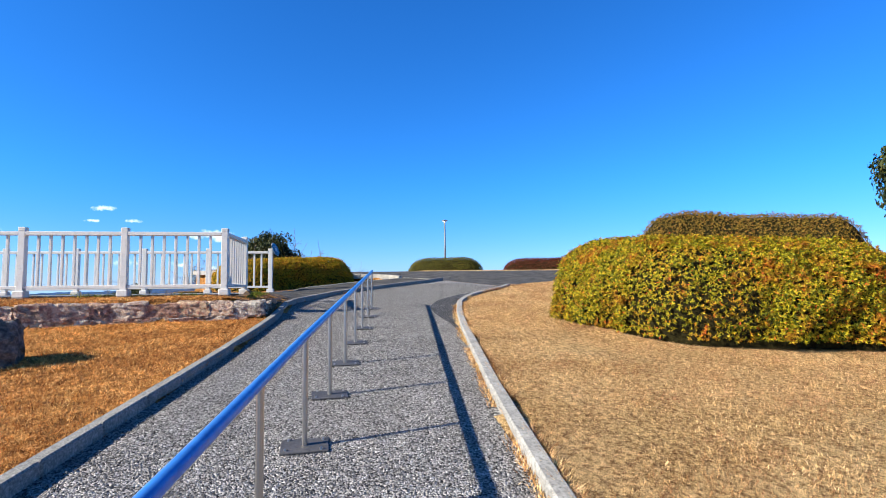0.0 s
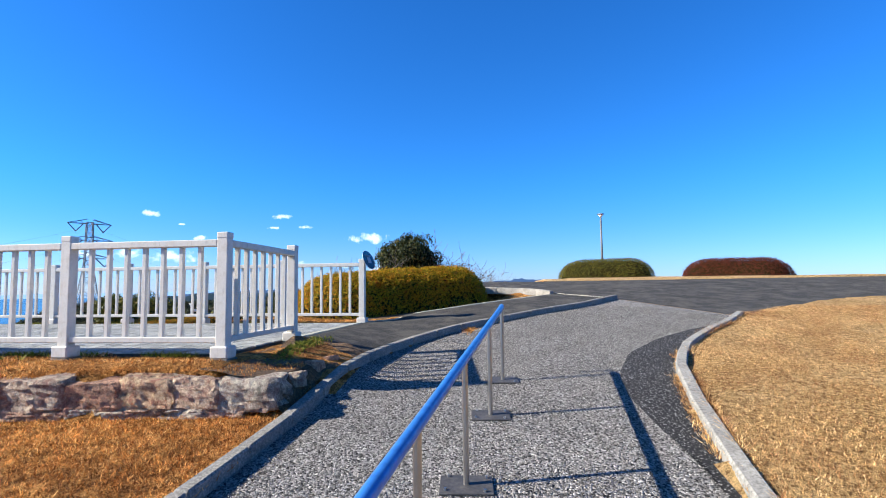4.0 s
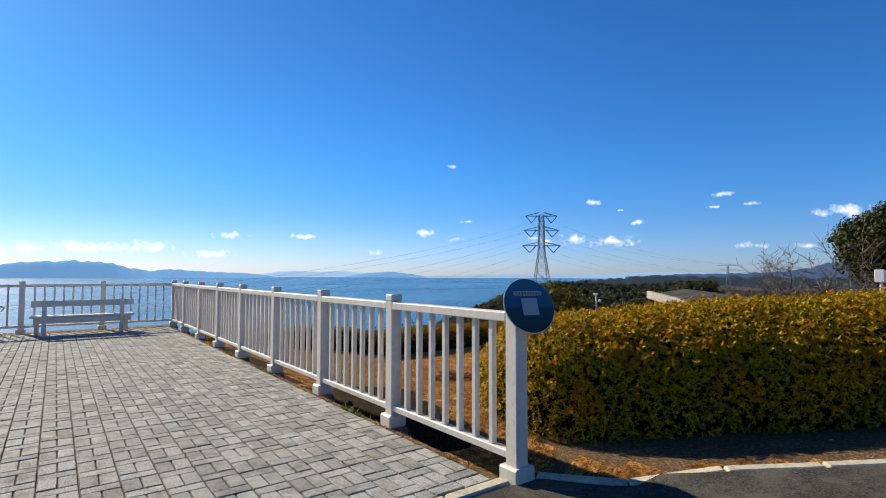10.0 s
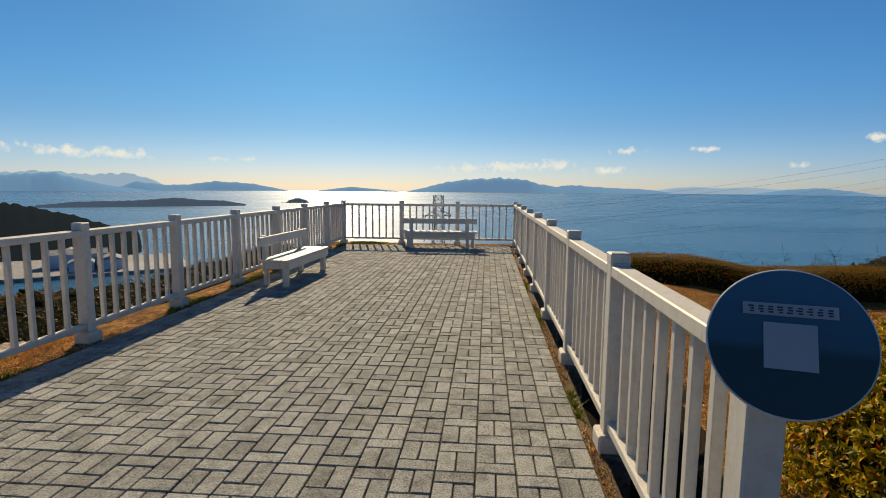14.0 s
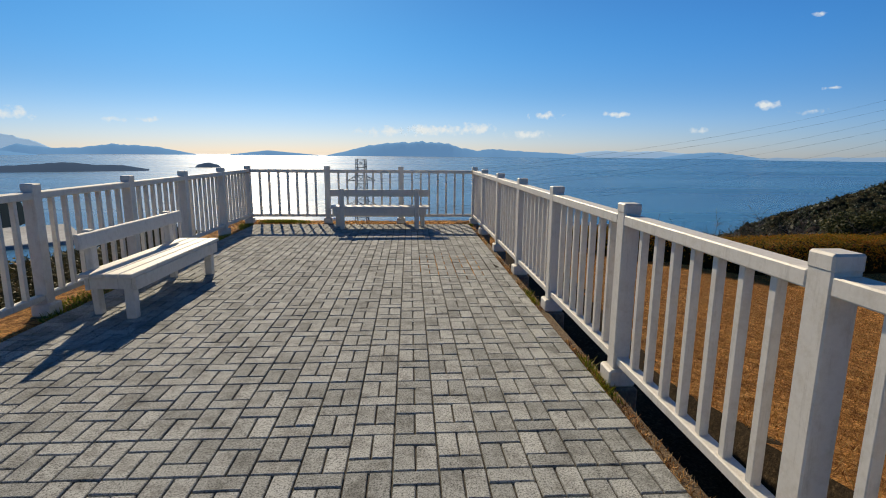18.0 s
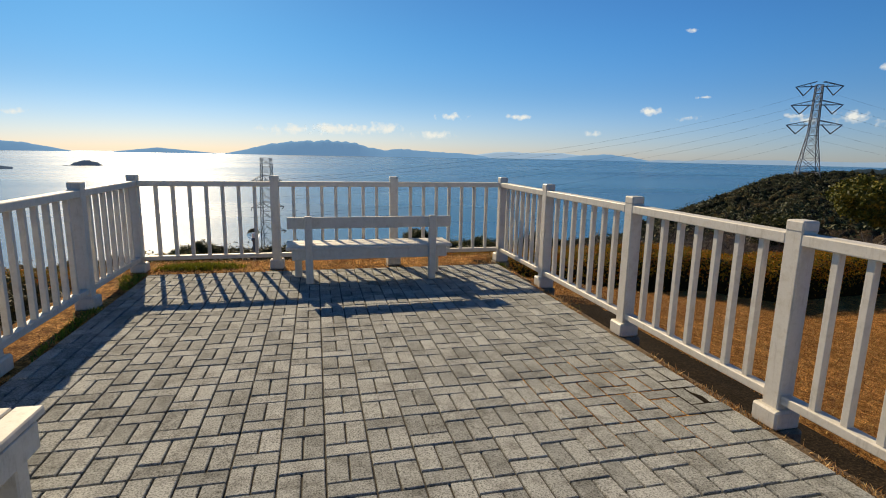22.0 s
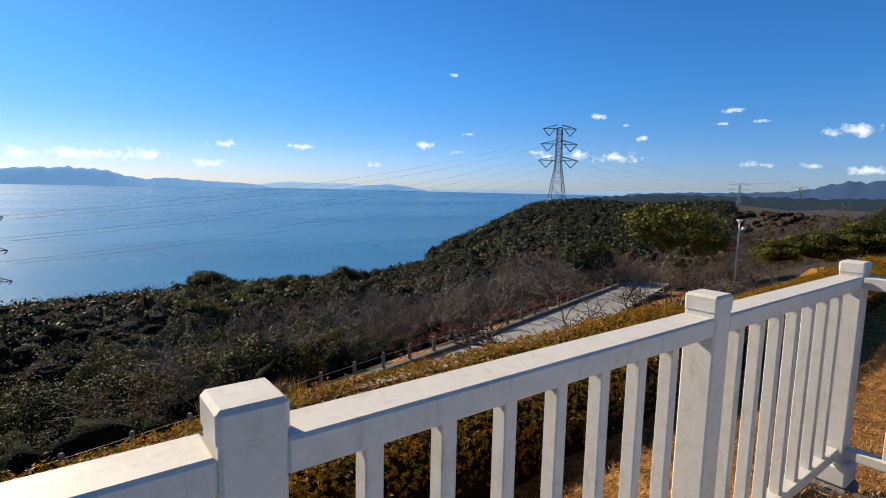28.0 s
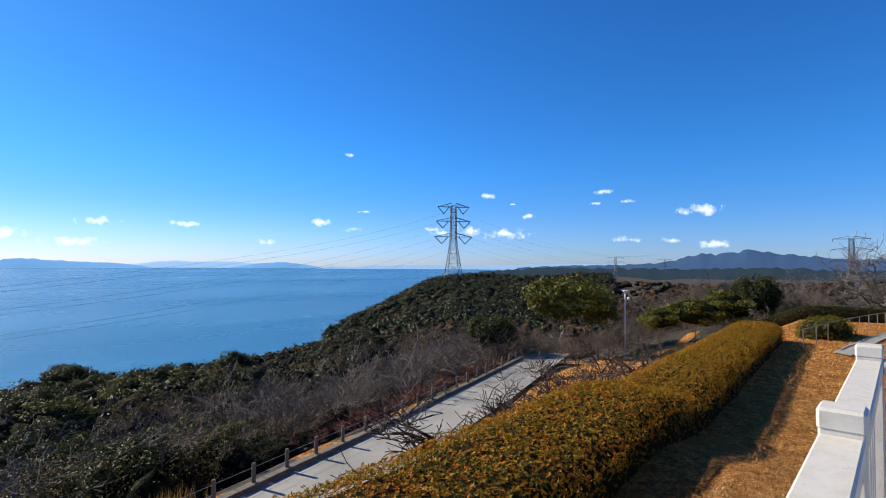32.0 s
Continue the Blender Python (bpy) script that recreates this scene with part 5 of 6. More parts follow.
def pylon(x, y, z, top, arm, label, v_strings=True, material=None, thick=0.0038, arms=(0.62, 0.81, 0.985), body=(0.11, 0.028)):
    """A lattice power pylon with three pairs of arms."""
    t = thing("pylon", pose(x, y, z, 0, 0, -math.degrees(math.atan2(x, y - 6)) + 12), label, "pylon", "power pylons")
    h = top - z
    m = material or M_PYLON
    b0, b1, waist = h * body[0], h * body[1], 0.55

    def half_at(u):
        return (b0 + (b1 * 1.3 - b0) * u / waist) if u < waist else (b1 * 1.3 + (b1 - b1 * 1.3) * (u - waist) / (1 - waist))
    levels = [0, 0.16, 0.3, 0.42, 0.52, 0.6, 0.68, 0.76, 0.84, 0.92, 1.0]
    th = h * thick
    for sx_ in (-1, 1):
        for sy_ in (-1, 1):
            bm = bmesh.new()
            tube(bm, [(sx_ * half_at(u), sy_ * half_at(u), u * h) for u in levels], th * 1.3, 4)
            part("leg", bm, m, t)
    bm = bmesh.new()
    for u0, u1 in zip(levels, levels[1:]):
        a, b = half_at(u0), half_at(u1)
        for q in range(4):
            def at_(s, hw, u):
                c = [(1, s), (-s, 1), (-1, -s), (s, -1)][q]
                return (c[0] * hw, c[1] * hw, u * h)
            tube(bm, [at_(-1, a, u0), at_(1, b, u1)], th * 0.8, 3)
            tube(bm, [at_(1, a, u0), at_(-1, b, u1)], th * 0.8, 3)
            tube(bm, [at_(-1, b, u1), at_(1, b, u1)], th * 0.8, 3)
    part("bracing", bm, m, t)
    for i, u in enumerate(arms):
        w = arm * (1.0, 0.92, 0.84)[i]
        for s in (-1, 1):
            bm = bmesh.new()
            for sy_ in (-1, 1):
                tube(bm, [(s * half_at(u), sy_ * half_at(u), u * h), (s * w, 0, u * h)], th, 4)
                tube(bm, [(s * half_at(u + 0.03), sy_ * half_at(u), (u - 0.0) * h + h * 0.045), (s * w, 0, u * h)], th, 4)
            for f in (0.3, 0.55, 0.8):
                tube(bm, [(s * w * f, 0, u * h), (s * w * (f + 0.1), 0, u * h + h * 0.045 * (1 - f))], th * 0.7, 3)
            part("cross_arm", bm, m, t)
            bm = bmesh.new()
            if v_strings:
                tube(bm, [(s * w * 0.98, 0, u * h), (s * w * 0.62, 0, (u - 0.085) * h)], th * 1.5, 5)
                tube(bm, [(s * w * 0.28, 0, u * h), (s * w * 0.62, 0, (u - 0.085) * h)], th * 1.5, 5)
            else:
                tube(bm, [(s * w * 0.98, -0.3, u * h), (s * w * 0.95, h * 0.05, (u - 0.03) * h)], th * 1.4, 5)
            part("insulator", bm, m, t)
    return t


def polar(az, r):
    return r * math.sin(radians(az)) - 2, 10 + r * math.cos(radians(az))


px1, py1 = polar(49.1, 350)
pylon(px1, py1, -14, 41.5, 13.0, "tall grey lattice power pylon on the wooded ridge")
px2, py2 = -15.6, 157.0
pylon(px2, py2, -31, -0.77, 4.8, "lattice power pylon below, dark against the glittering sea", False, M_PYLON_DARK, 0.0028, (0.325, 0.553, 0.795), (0.062, 0.042))
for az, r, top, arm in ((66.6, 700, 12, 13), (71.4, 900, 12, 13), (86.4, 420, 20, 12)):
    x, y = polar(az, r)
    pylon(x, y, -20, top, arm, "small far lattice power pylon above the woods", False)
wires = thing("power_line", Matrix(), "thin sagging power lines between the pylons", "power line")
for i, u in enumerate((0.62, 0.81, 0.985)):
    for s in (-1, 1):
        for x1, y1, z1, sag in ((px2, py2, -31 + 30 * (u * 0.9 - 0.1), 6), (px1 + 330, py1 - 20, -30 + 45 * u, 12)):
            a = Vector((px1 + s * 6, py1 - s * 6, -14 + 55.5 * (u - 0.085)))
            b = Vector((x1 + s * 5, y1, z1))
            pts = [a.lerp(b, k / 24) - Vector((0, 0, sag * 4 * (k / 24) * (1 - k / 24))) for k in range(25)]
            bm = bmesh.new()
            tube(bm, pts, 0.03, 3)
            part("wire", bm, M_CABLE, wires)



# ---- lamp and box posts ----
def globe_lamp(x, y, z, top, label):
    t = thing("street_lamp", pose(x, y, z), label, "street lamp", "park street lamps")
    h = top - z
    bm = bmesh.new()
    tube(bm, [(0, 0, 0), (0, 0, 0.3), (0, 0, h - 0.25)], [0.075, 0.05, 0.04], 10)
    part("pole", bm, M_PYLON_DARK, t, smooth=True)
    bm = bmesh.new()
    tube(bm, [(0, 0, h - 0.25), (0, 0, h - 0.2), (0, 0, h - 0.12)], [0.07, 0.09, 0.05], 10)
    part("collar", bm, M_PYLON_DARK, t)
    bm = bmesh.new()
    tube(bm, [(0, 0, h - 0.12), (0, 0, h), (0, 0, h + 0.06)], [0.04, 0.055, 0.02], 10)
    part("bulb", bm, M_GLOBE, t, smooth=True)
    bm = bmesh.new()
    bmesh.ops.create_uvsphere(bm, u_segments=24, v_segments=16, radius=0.225, matrix=Matrix.Translation((0, 0, h)))
    part("globe", bm, M_CLEAR, t, "clear round glass globe", smooth=True)


M_CLEAR = mat("clear_acrylic", (0.95, 0.97, 1.0), 0.04)
M_CLEAR.node_tree.nodes["Principled BSDF"].inputs["Transmission Weight"].default_value = 1.0
M_CLEAR.node_tree.nodes["Principled BSDF"].inputs["IOR"].default_value = 1.05
globe_lamp(-4.7, 25.0, -5.95, -1.6, "dark park lamp with a clear round globe beside the lower road")
box_post = thing("marker_post", pose(11.0, 0.67, float(paved(11.0, 0.67)) - 0.1), "small pale metal box on a slim post behind the hedge", "marker post")
bm = bmesh.new()
tube(bm, [(0, 0, 0), (0, 0, 0.5)], 0.025, 8)
part("shaft", bm, M_LAMP, box_post)
part("metal_box", a_box(-0.11, 0.11, -0.08, 0.08, 0.36, 0.62, bevel=0.01), M_LAMP, box_post)
# ---- trees ----
def branches(seed, height, spread_=0.9, depth=5, trunk=0.09, kids=3, lean=0.0, twist=0.35, thin=0.009):
    """A bare tree of tapered tubes, one unit of bmesh."""
    rng = random.Random(seed)
    bm = bmesh.new()

    def grow(p, way, length, radius, level):
        pts, radii = [p], [radius]
        steps = 3 if level < 2 else 2 if level < 4 else 1
        for i in range(steps):
            way = (way + Vector((rng.gauss(0, twist * 0.5), rng.gauss(0, twist * 0.5), rng.gauss(0.04, 0.12)))).normalized()
            p = p + way * length / steps
            pts.append(p)
            radii.append(max(radius * (1 - 0.42 * (i + 1) / steps), thin))
        tube(bm, pts, radii, 6 if level == 0 else 4 if level < 2 else 3, cap=False)
        if level >= depth:
            return
        for i in range(kids + (1 if level == 0 else 0)):
            f = rng.uniform(0.45, 1.0) if i else 1.0
            j = min(int(f * steps), steps)
            q = pts[j]
            side = Vector((rng.gauss(0, 1), rng.gauss(0, 1), rng.gauss(0.25, 0.5))).normalized()
            w = (way * (1.0 if i == 0 else 0.55) + side * spread_ * (0.4 if i == 0 else 1.0)).normalized()
            grow(q, w, length * rng.uniform(0.58, 0.82), radii[j] * 0.72, level + 1)

    grow(Vector((0, 0, -0.1)), Vector((lean, lean * 0.4, 1)).normalized(), height * 0.33, height * trunk * 0.36, 0)
    return bm


def mesh_of(name, bm, material):
    me = bpy.data.meshes.new(name)
    bm.to_mesh(me)
    bm.free()
    me.materials.append(material)
    return me


BARE = [mesh_of("branching_trunk", branches(s, 5.0, sp, 5, tr, 3, le), M_TWIG) for s, sp, tr, le in ((1, 0.9, 0.042, 0.0), (2, 1.1, 0.045, 0.15), (3, 0.8, 0.038, -0.1), (4, 1.2, 0.045, 0.1))]
PLUM = [mesh_of("branching_trunk", branches(s, 2.6, 1.3, 5, 0.10, 3, le, 0.7, 0.008), M_TWIG_DARK) for s, le in ((21, 0.5), (22, -0.4), (23, 0.2))]
RED = [mesh_of("stems", branches(s, 1.4, 0.7, 4, 0.03, 4, 0.0, 0.3), M_TWIG_RED) for s in (31, 32)]


def bare_tree(x, y, scale, mesh, yaw, label="leafless grey-brown tree with spreading branches", name="bare_tree", sink=0.0, wide=1.0, group=""):
    z = float(ground_z(x, y)) - sink
    t = thing(name, Matrix.Translation((x, y, z)) @ Matrix.Rotation(yaw, 4, "Z") @ Matrix.Diagonal((scale * wide, scale * wide, scale, 1)), label, "tree", group)
    part_of("branching_trunk", mesh, None, t)
    return t


def crown_mesh(seed, r, h, n, size, clumps=26, material=None, hollow=0.35, flat=1.0):
    """Leaves in clumps that together make an uneven crown, its middle at the origin."""
    rng = np.random.default_rng(seed)
    c = rng.normal(0, 1, (clumps, 3))
    c /= np.linalg.norm(c, axis=1, keepdims=True)
    c *= rng.uniform(hollow, 0.80, (clumps, 1))
    c *= np.array([r, r, h / 2])
    cr = rng.uniform(0.20, 0.34, clumps) * r
    i = rng.integers(0, clumps, n)
    d = rng.normal(0, 1, (n, 3))
    d /= np.linalg.norm(d, axis=1, keepdims=True)
    at = c[i] + d * (cr[i] * rng.uniform(0.55, 1.0, n))[:, None] * np.array([1, 1, 0.75 * flat])
    at[:, 2] += cr[i] * 0.15
    me = leaves_mesh("crown", at, d + np.array([0, 0, 0.3]), size, rng)
    me.materials.append(material or M_LEAF_DARK)
    return me


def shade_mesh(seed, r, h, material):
    """The inside of a crown, its shade put into the colour, lumpy, so that the sky shows only at its edges."""
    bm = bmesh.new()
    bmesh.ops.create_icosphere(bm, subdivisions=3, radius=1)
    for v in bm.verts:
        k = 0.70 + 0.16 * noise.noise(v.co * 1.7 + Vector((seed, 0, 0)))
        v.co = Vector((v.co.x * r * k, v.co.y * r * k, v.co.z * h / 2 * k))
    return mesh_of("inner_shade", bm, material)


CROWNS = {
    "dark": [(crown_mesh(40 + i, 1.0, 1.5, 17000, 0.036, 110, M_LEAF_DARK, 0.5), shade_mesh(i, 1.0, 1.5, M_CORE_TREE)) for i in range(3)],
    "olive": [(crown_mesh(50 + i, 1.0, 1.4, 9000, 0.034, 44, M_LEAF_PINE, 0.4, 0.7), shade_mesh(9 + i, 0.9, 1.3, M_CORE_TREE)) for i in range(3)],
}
TRUNK = mesh_of("trunk", branches(60, 1.6, 0.8, 2, 0.10, 3), M_BARK)


def leaf_tree(x, y, z_mid, r, h, kind, i, label, z0=None, name="evergreen_tree", group="", core=True):
    foot = float(ground_z(x, y)) if z0 is None else z0
    crown, inner = CROWNS[kind][i % 3]
    t = thing(name, pose(x, y, foot), label, "tree", group)
    k = max(0.3, z_mid - foot)
    o = part_of("trunk", TRUNK, None, t)
    o.matrix_basis = Matrix.Rotation(i * 1.3, 4, "Z") @ Matrix.Diagonal((r * 0.5, r * 0.5, k * 0.8, 1))
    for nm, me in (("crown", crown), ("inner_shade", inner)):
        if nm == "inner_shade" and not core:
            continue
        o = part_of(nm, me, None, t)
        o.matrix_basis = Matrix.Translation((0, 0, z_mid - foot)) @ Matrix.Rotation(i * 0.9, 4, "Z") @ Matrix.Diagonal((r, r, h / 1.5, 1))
    return t


# behind the hedges, seen from the ramp and the entrance
leaf_tree(46.3, 8.2, 3.3, 4.0, 6.6, "dark", 0, "large dark evergreen with a dense rounded crown")
leaf_tree(0.5, -21.5, 3.5, 1.9, 4.4, "dark", 1, "dark pine with ragged foliage beside the lawn", name="pine_tree", core=False)
brng = random.Random(8)
for x, y, s in ((43, 13, 1.4), (40, 16, 0.6), (48, 4.5, 1.75), (50, 1.5, 1.5), (44, 17, 0.7), (52, -0.5, 1.3), (39, 20, 0.6), (46, 11, 1.8), (44.5, 6.6, 1.75), (45.5, 4.8, 1.6), (44, 11.8, 1.6), (44.3, 3.4, 1.7), (44.6, 1.8, 1.55), (43.5, 0.2, 1.3), (47, 6.2, 1.9), (42.3, 12.6, 1.5), (45, 2.5, 1.6)):
    bare_tree(x, y, s, BARE[brng.randrange(4)], brng.uniform(0, 6), wide=1.2, group="leafless trees behind the hedge")
# the slope's growth stays under an even line, so that the sea shows above it
def treeline(x, y):
    az = np.degrees(np.arctan2(x + 3.1, y - 10.5))
    el = np.interp(az, [-60, -14, -7, 3.9, 8.9, 12, 23, 31.7, 37, 45], [-8.6, -9.9, -10.6, -10.4, -10.0, -9.0, -9.3, -8.4, -6.8, -3])
    return 1.42 + np.hypot(x + 3.1, y - 10.5) * np.tan(np.radians(el))


# the lower slope
M_PALE_BARK = speckled("pale_bark", [(0.3, (0.16, 0.14, 0.115)), (0.7, (0.34, 0.31, 0.26))], 14, 1, 0.95, 0.3, 20, 0.01)
FORKED = mesh_of("trunk", branches(63, 5.0, 0.75, 3, 0.055, 3, 0.1, 0.3, 0.03), M_PALE_BARK)
AIRY = crown_mesh(71, 4.1, 4.6, 7000, 0.15, 46, M_LEAF_PINE, 0.6, 0.7)
broad = thing("evergreen_tree", pose(38.5, 34.5, float(ground_z(38.5, 34.5))), "broad airy dark-green tree with a pale forked trunk", "tree")
o = part_of("trunk", FORKED, None, broad, "pale forked trunk")
o.matrix_basis = Matrix.Diagonal((1.35, 1.35, 1.15, 1))
o = part_of("crown", AIRY, None, broad)
o.location.z = -1.5 - float(ground_z(38.5, 34.5))
leaf_tree(41.0, 32.5, -2.6, 2.4, 3.4, "olive", 1, "olive-green tree beside the lower path", core=False)
leaf_tree(33, 38.5, -4.3, 2.6, 3.2, "dark", 2, "dark low evergreen behind the lower road")
for x, y, zm, r, h, i in ((38, 23.5, -1.9, 2.5, 2.9, 0), (40.5, 22, -1.6, 2.7, 3.2, 1), (43, 20.5, -0.9, 2.0, 3.6, 2), (36.5, 25.5, -2.5, 1.9, 2.2, 1)):
    leaf_tree(x, y, zm, r, h, "dark" if i == 2 else "olive", i, "low pine with layered green foliage", name="pine_tree", group="pines below the lawn")
for x, y, s, i in ((6.6, 20.9, 1.55, 0), (8.3, 21.2, 1.9, 2), (9.7, 21.3, 1.75, 0), (10.8, 21.6, 1.3, 1), (12.9, 21.6, 1.8, 0), (14.3, 21.9, 2.0, 2), (16.3, 21.3, 1.25, 1), (17.7, 21.9, 1.8, 0), (20.5, 22.3, 1.3, 1), (24.0, 22.6, 1.9, 2), (27.5, 23.2, 1.8, 0), (31, 24.5, 1.4, 1)):
    bare_tree(x, y, s, PLUM[i], brng.uniform(0, 6), "leafless gnarled plum tree on the bank beside the road", "plum_tree", wide=1.15, group="plum trees on the bank")
for k in range(92):
    f = (k * 0.618) % 1
    x = 1 + 38 * f + brng.uniform(-1, 1)
    y = 31.5 + 6.5 * f + brng.uniform(-0.3, 8.5) * (1 - 0.3 * f)
    room = (float(treeline(x, y)) - 0.3 - float(ground_z(x, y))) / 4.3
    bare_tree(x, y, max(0.5, min(brng.uniform(0.8, 1.25), room)), BARE[k % 4], brng.uniform(0, 6), sink=0.3, wide=1.35, group="leafless trees below the road")
for k in range(34):
    az, r = brng.uniform(64, 112), brng.uniform(52, 95)
    x, y = polar(az, r)
    bare_tree(x, y, brng.uniform(0.75, 1.2), BARE[k % 4], brng.uniform(0, 6), wide=1.25, group="leafless trees at the edge of the woods")
for k in range(16):
    x, y = 44 + (k * 7.3) % 15, 18 + (k * 4.7) % 15
    bare_tree(x, y, brng.uniform(0.7, 1.0), BARE[k % 4], brng.uniform(0, 6), wide=1.3, group="leafless trees behind the lower lamp")
for k in range(44):
    f = k / 43
    x, y = 9 + 28 * f ** 0.8, 30.4 + 6.1 * f ** 0.8 + brng.uniform(0, 1.1)
    bare_tree(x, y, brng.uniform(0.6, 1.0), RED[k % 2], brng.uniform(0, 6), "leafless red-stemmed shrub beside the road fence", "red_shrub", wide=1.4, group="red shrubs beside the road")
for k in range(26):
    az, r = brng.uniform(-8, 24), brng.uniform(23, 36)
    x, y = polar(az, r)
    if y < 31.5:
        continue
    wide, tall = brng.uniform(1.3, 2.2), brng.uniform(2.2, 3.6)
    leaf_tree(x, y, min(float(ground_z(x, y)) + 1.6, float(treeline(x, y)) - tall / 1.5), wide, tall, "olive" if k % 3 == 0 else "dark", k, "shady evergreen shrub on the slope to the sea", name="evergreen_shrub", group="evergreen shrubs on the slope")

# evergreens on the knoll above the sea
KNOLL = [(az, 46 + (k * 37) % 44) for k, az in enumerate(np.linspace(-16, 25, 40))]
for k, (az, d) in enumerate(KNOLL):
    x, y = polar(az + brng.uniform(-0.6, 0.6), d)
    wide = brng.uniform(1.9, 3.3) * (0.75 + d / 260)
    tall = wide * brng.uniform(1.25, 1.7)
    top = float(treeline(x, y)) + brng.uniform(-1.5, 0.5) - (d < 60) * 0.8
    leaf_tree(x, y, top - tall * 0.5, wide, tall, "dark" if k % 5 else "olive", k, "dark rounded evergreen on the knoll above the sea", group="evergreens on the knoll")

# the far woods: crowns beyond counting
def woods(name, places, radii, material, label, seed, squash=0.85, fine=2):
    bm = bmesh.new()
    bmesh.ops.create_icosphere(bm, subdivisions=fine, radius=1)
    v0 = np.array([v.co[:] for v in bm.verts])
    f0 = np.array([[v.index for v in f.verts] for f in bm.faces])
    bm.free()
    rng = np.random.default_rng(seed)
    n = len(places)
    k = 1 + 0.30 * np.sin(v0[None] * 4.1 + rng.uniform(0, 6.28, (n, 1, 3))).sum(2) / 1.7 + rng.normal(0, 0.16, (n, len(v0)))
    v = places[:, None] + v0[None] * k[..., None] * radii[:, None, None] * np.array([1, 1, squash])
    f = (f0[None] + (np.arange(n) * len(v0))[:, None, None]).reshape(-1, 3)
    o = part_of(name, raw_mesh(name, v.reshape(-1, 3), f), material, smooth=True)
    tagged(o, label, "woods", kind="stuff")


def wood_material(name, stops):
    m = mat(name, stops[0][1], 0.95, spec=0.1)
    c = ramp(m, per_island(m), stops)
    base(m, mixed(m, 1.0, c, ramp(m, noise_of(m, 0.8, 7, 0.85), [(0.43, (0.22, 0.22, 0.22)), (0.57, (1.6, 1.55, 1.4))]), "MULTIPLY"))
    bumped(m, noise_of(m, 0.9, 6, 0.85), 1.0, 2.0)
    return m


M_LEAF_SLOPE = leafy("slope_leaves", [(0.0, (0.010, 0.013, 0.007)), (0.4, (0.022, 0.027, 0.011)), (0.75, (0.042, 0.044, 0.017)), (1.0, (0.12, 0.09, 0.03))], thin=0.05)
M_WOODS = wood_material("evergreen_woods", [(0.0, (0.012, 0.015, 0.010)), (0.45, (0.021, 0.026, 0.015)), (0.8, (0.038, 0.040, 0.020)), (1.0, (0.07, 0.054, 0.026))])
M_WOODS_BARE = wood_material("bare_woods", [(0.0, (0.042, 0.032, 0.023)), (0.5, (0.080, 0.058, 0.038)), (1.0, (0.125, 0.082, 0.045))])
wr = np.random.default_rng(4)


def scatter(n, az0, az1, r0, r1, power=1.0):
    az = np.radians(wr.uniform(az0, az1, n))
    r = r0 + (r1 - r0) * wr.uniform(0, 1, n) ** power
    x, y = r * np.sin(az) - 2, 10 + r * np.cos(az)
    z = ground_z(x, y)
    ok = z > SEA - 1
    return np.stack([x, y, z], -1)[ok]


P = scatter(6500, 24, 66, 90, 520, 0.75)
R = wr.uniform(2.0, 4.4, len(P)) * np.clip(np.hypot(P[:, 0], P[:, 1]) / 220, 0.5, 1)
P[:, 2] += R * 0.1
FAR_P, FAR_R = P, R
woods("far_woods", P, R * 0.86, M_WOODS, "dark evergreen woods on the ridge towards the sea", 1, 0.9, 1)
def leafy_woods(name, places, radii, material, label, seed, each=150, size=0.2):
    """Nearer woods: every crown a cloud of leaf sprays over an inside dark as its shade."""
    rng = np.random.default_rng(seed)
    n = len(places)
    i = np.repeat(np.arange(n), each)
    far = np.hypot(places[:, 0] + 3, places[:, 1] - 11)[i]
    size = np.clip(far * 0.0017, 0.035, 1) if size is None else size
    d = rng.normal(0, 1, (n * each, 3))
    d[:, 2] = np.abs(d[:, 2]) * 0.9 - 0.25
    d /= np.linalg.norm(d, axis=1, keepdims=True)
    lump = 1 + 0.28 * np.sin(d * 5 + rng.uniform(0, 6.28, (n, 3))[i]).sum(1) / 1.7
    at = places[i] + d * (radii[i] * lump * rng.uniform(0.72, 1.0, n * each))[:, None]
    o = part_of(name, leaves_mesh(name, at, d, size, rng), material)
    tagged(o, label, "woods", kind="stuff")


def twiggy_woods(name, places, radii, material, label, seed, each=110):
    """Leafless woods: sheaves of thin twigs, thickest low down."""
    rng = np.random.default_rng(seed)
    n = len(places)
    i = np.repeat(np.arange(n), each)
    m = n * each
    f = rng.uniform(0.25, 1, m) ** 0.8
    d = rng.normal(0, 1, (m, 3)) + np.array([0, 0, 0.5])
    d[:, 2] = np.abs(d[:, 2])
    d /= np.linalg.norm(d, axis=1, keepdims=True)
    low = places[i] + d * (radii[i] * f * 0.85)[:, None] - np.array([0, 0, 0.55]) * radii[i][:, None]
    way = d + rng.normal(0, 0.75, (m, 3)) + np.array([0, 0, 0.1])
    way /= np.linalg.norm(way, axis=1, keepdims=True)
    tip = low + way * (radii[i] * rng.uniform(0.15, 0.42, m))[:, None]
    side = np.cross(way, rng.normal(0, 1, (m, 3)))
    side /= np.linalg.norm(side, axis=1, keepdims=True) + 1e-9
    side *= (0.026 * (1.25 - f))[:, None]
    v = np.stack([low - side, low + side, tip], 1).reshape(-1, 3)
    o = part_of(name, raw_mesh(name, v, np.arange(3 * m).reshape(m, 3)), material)
    tagged(o, label, "woods", kind="stuff")


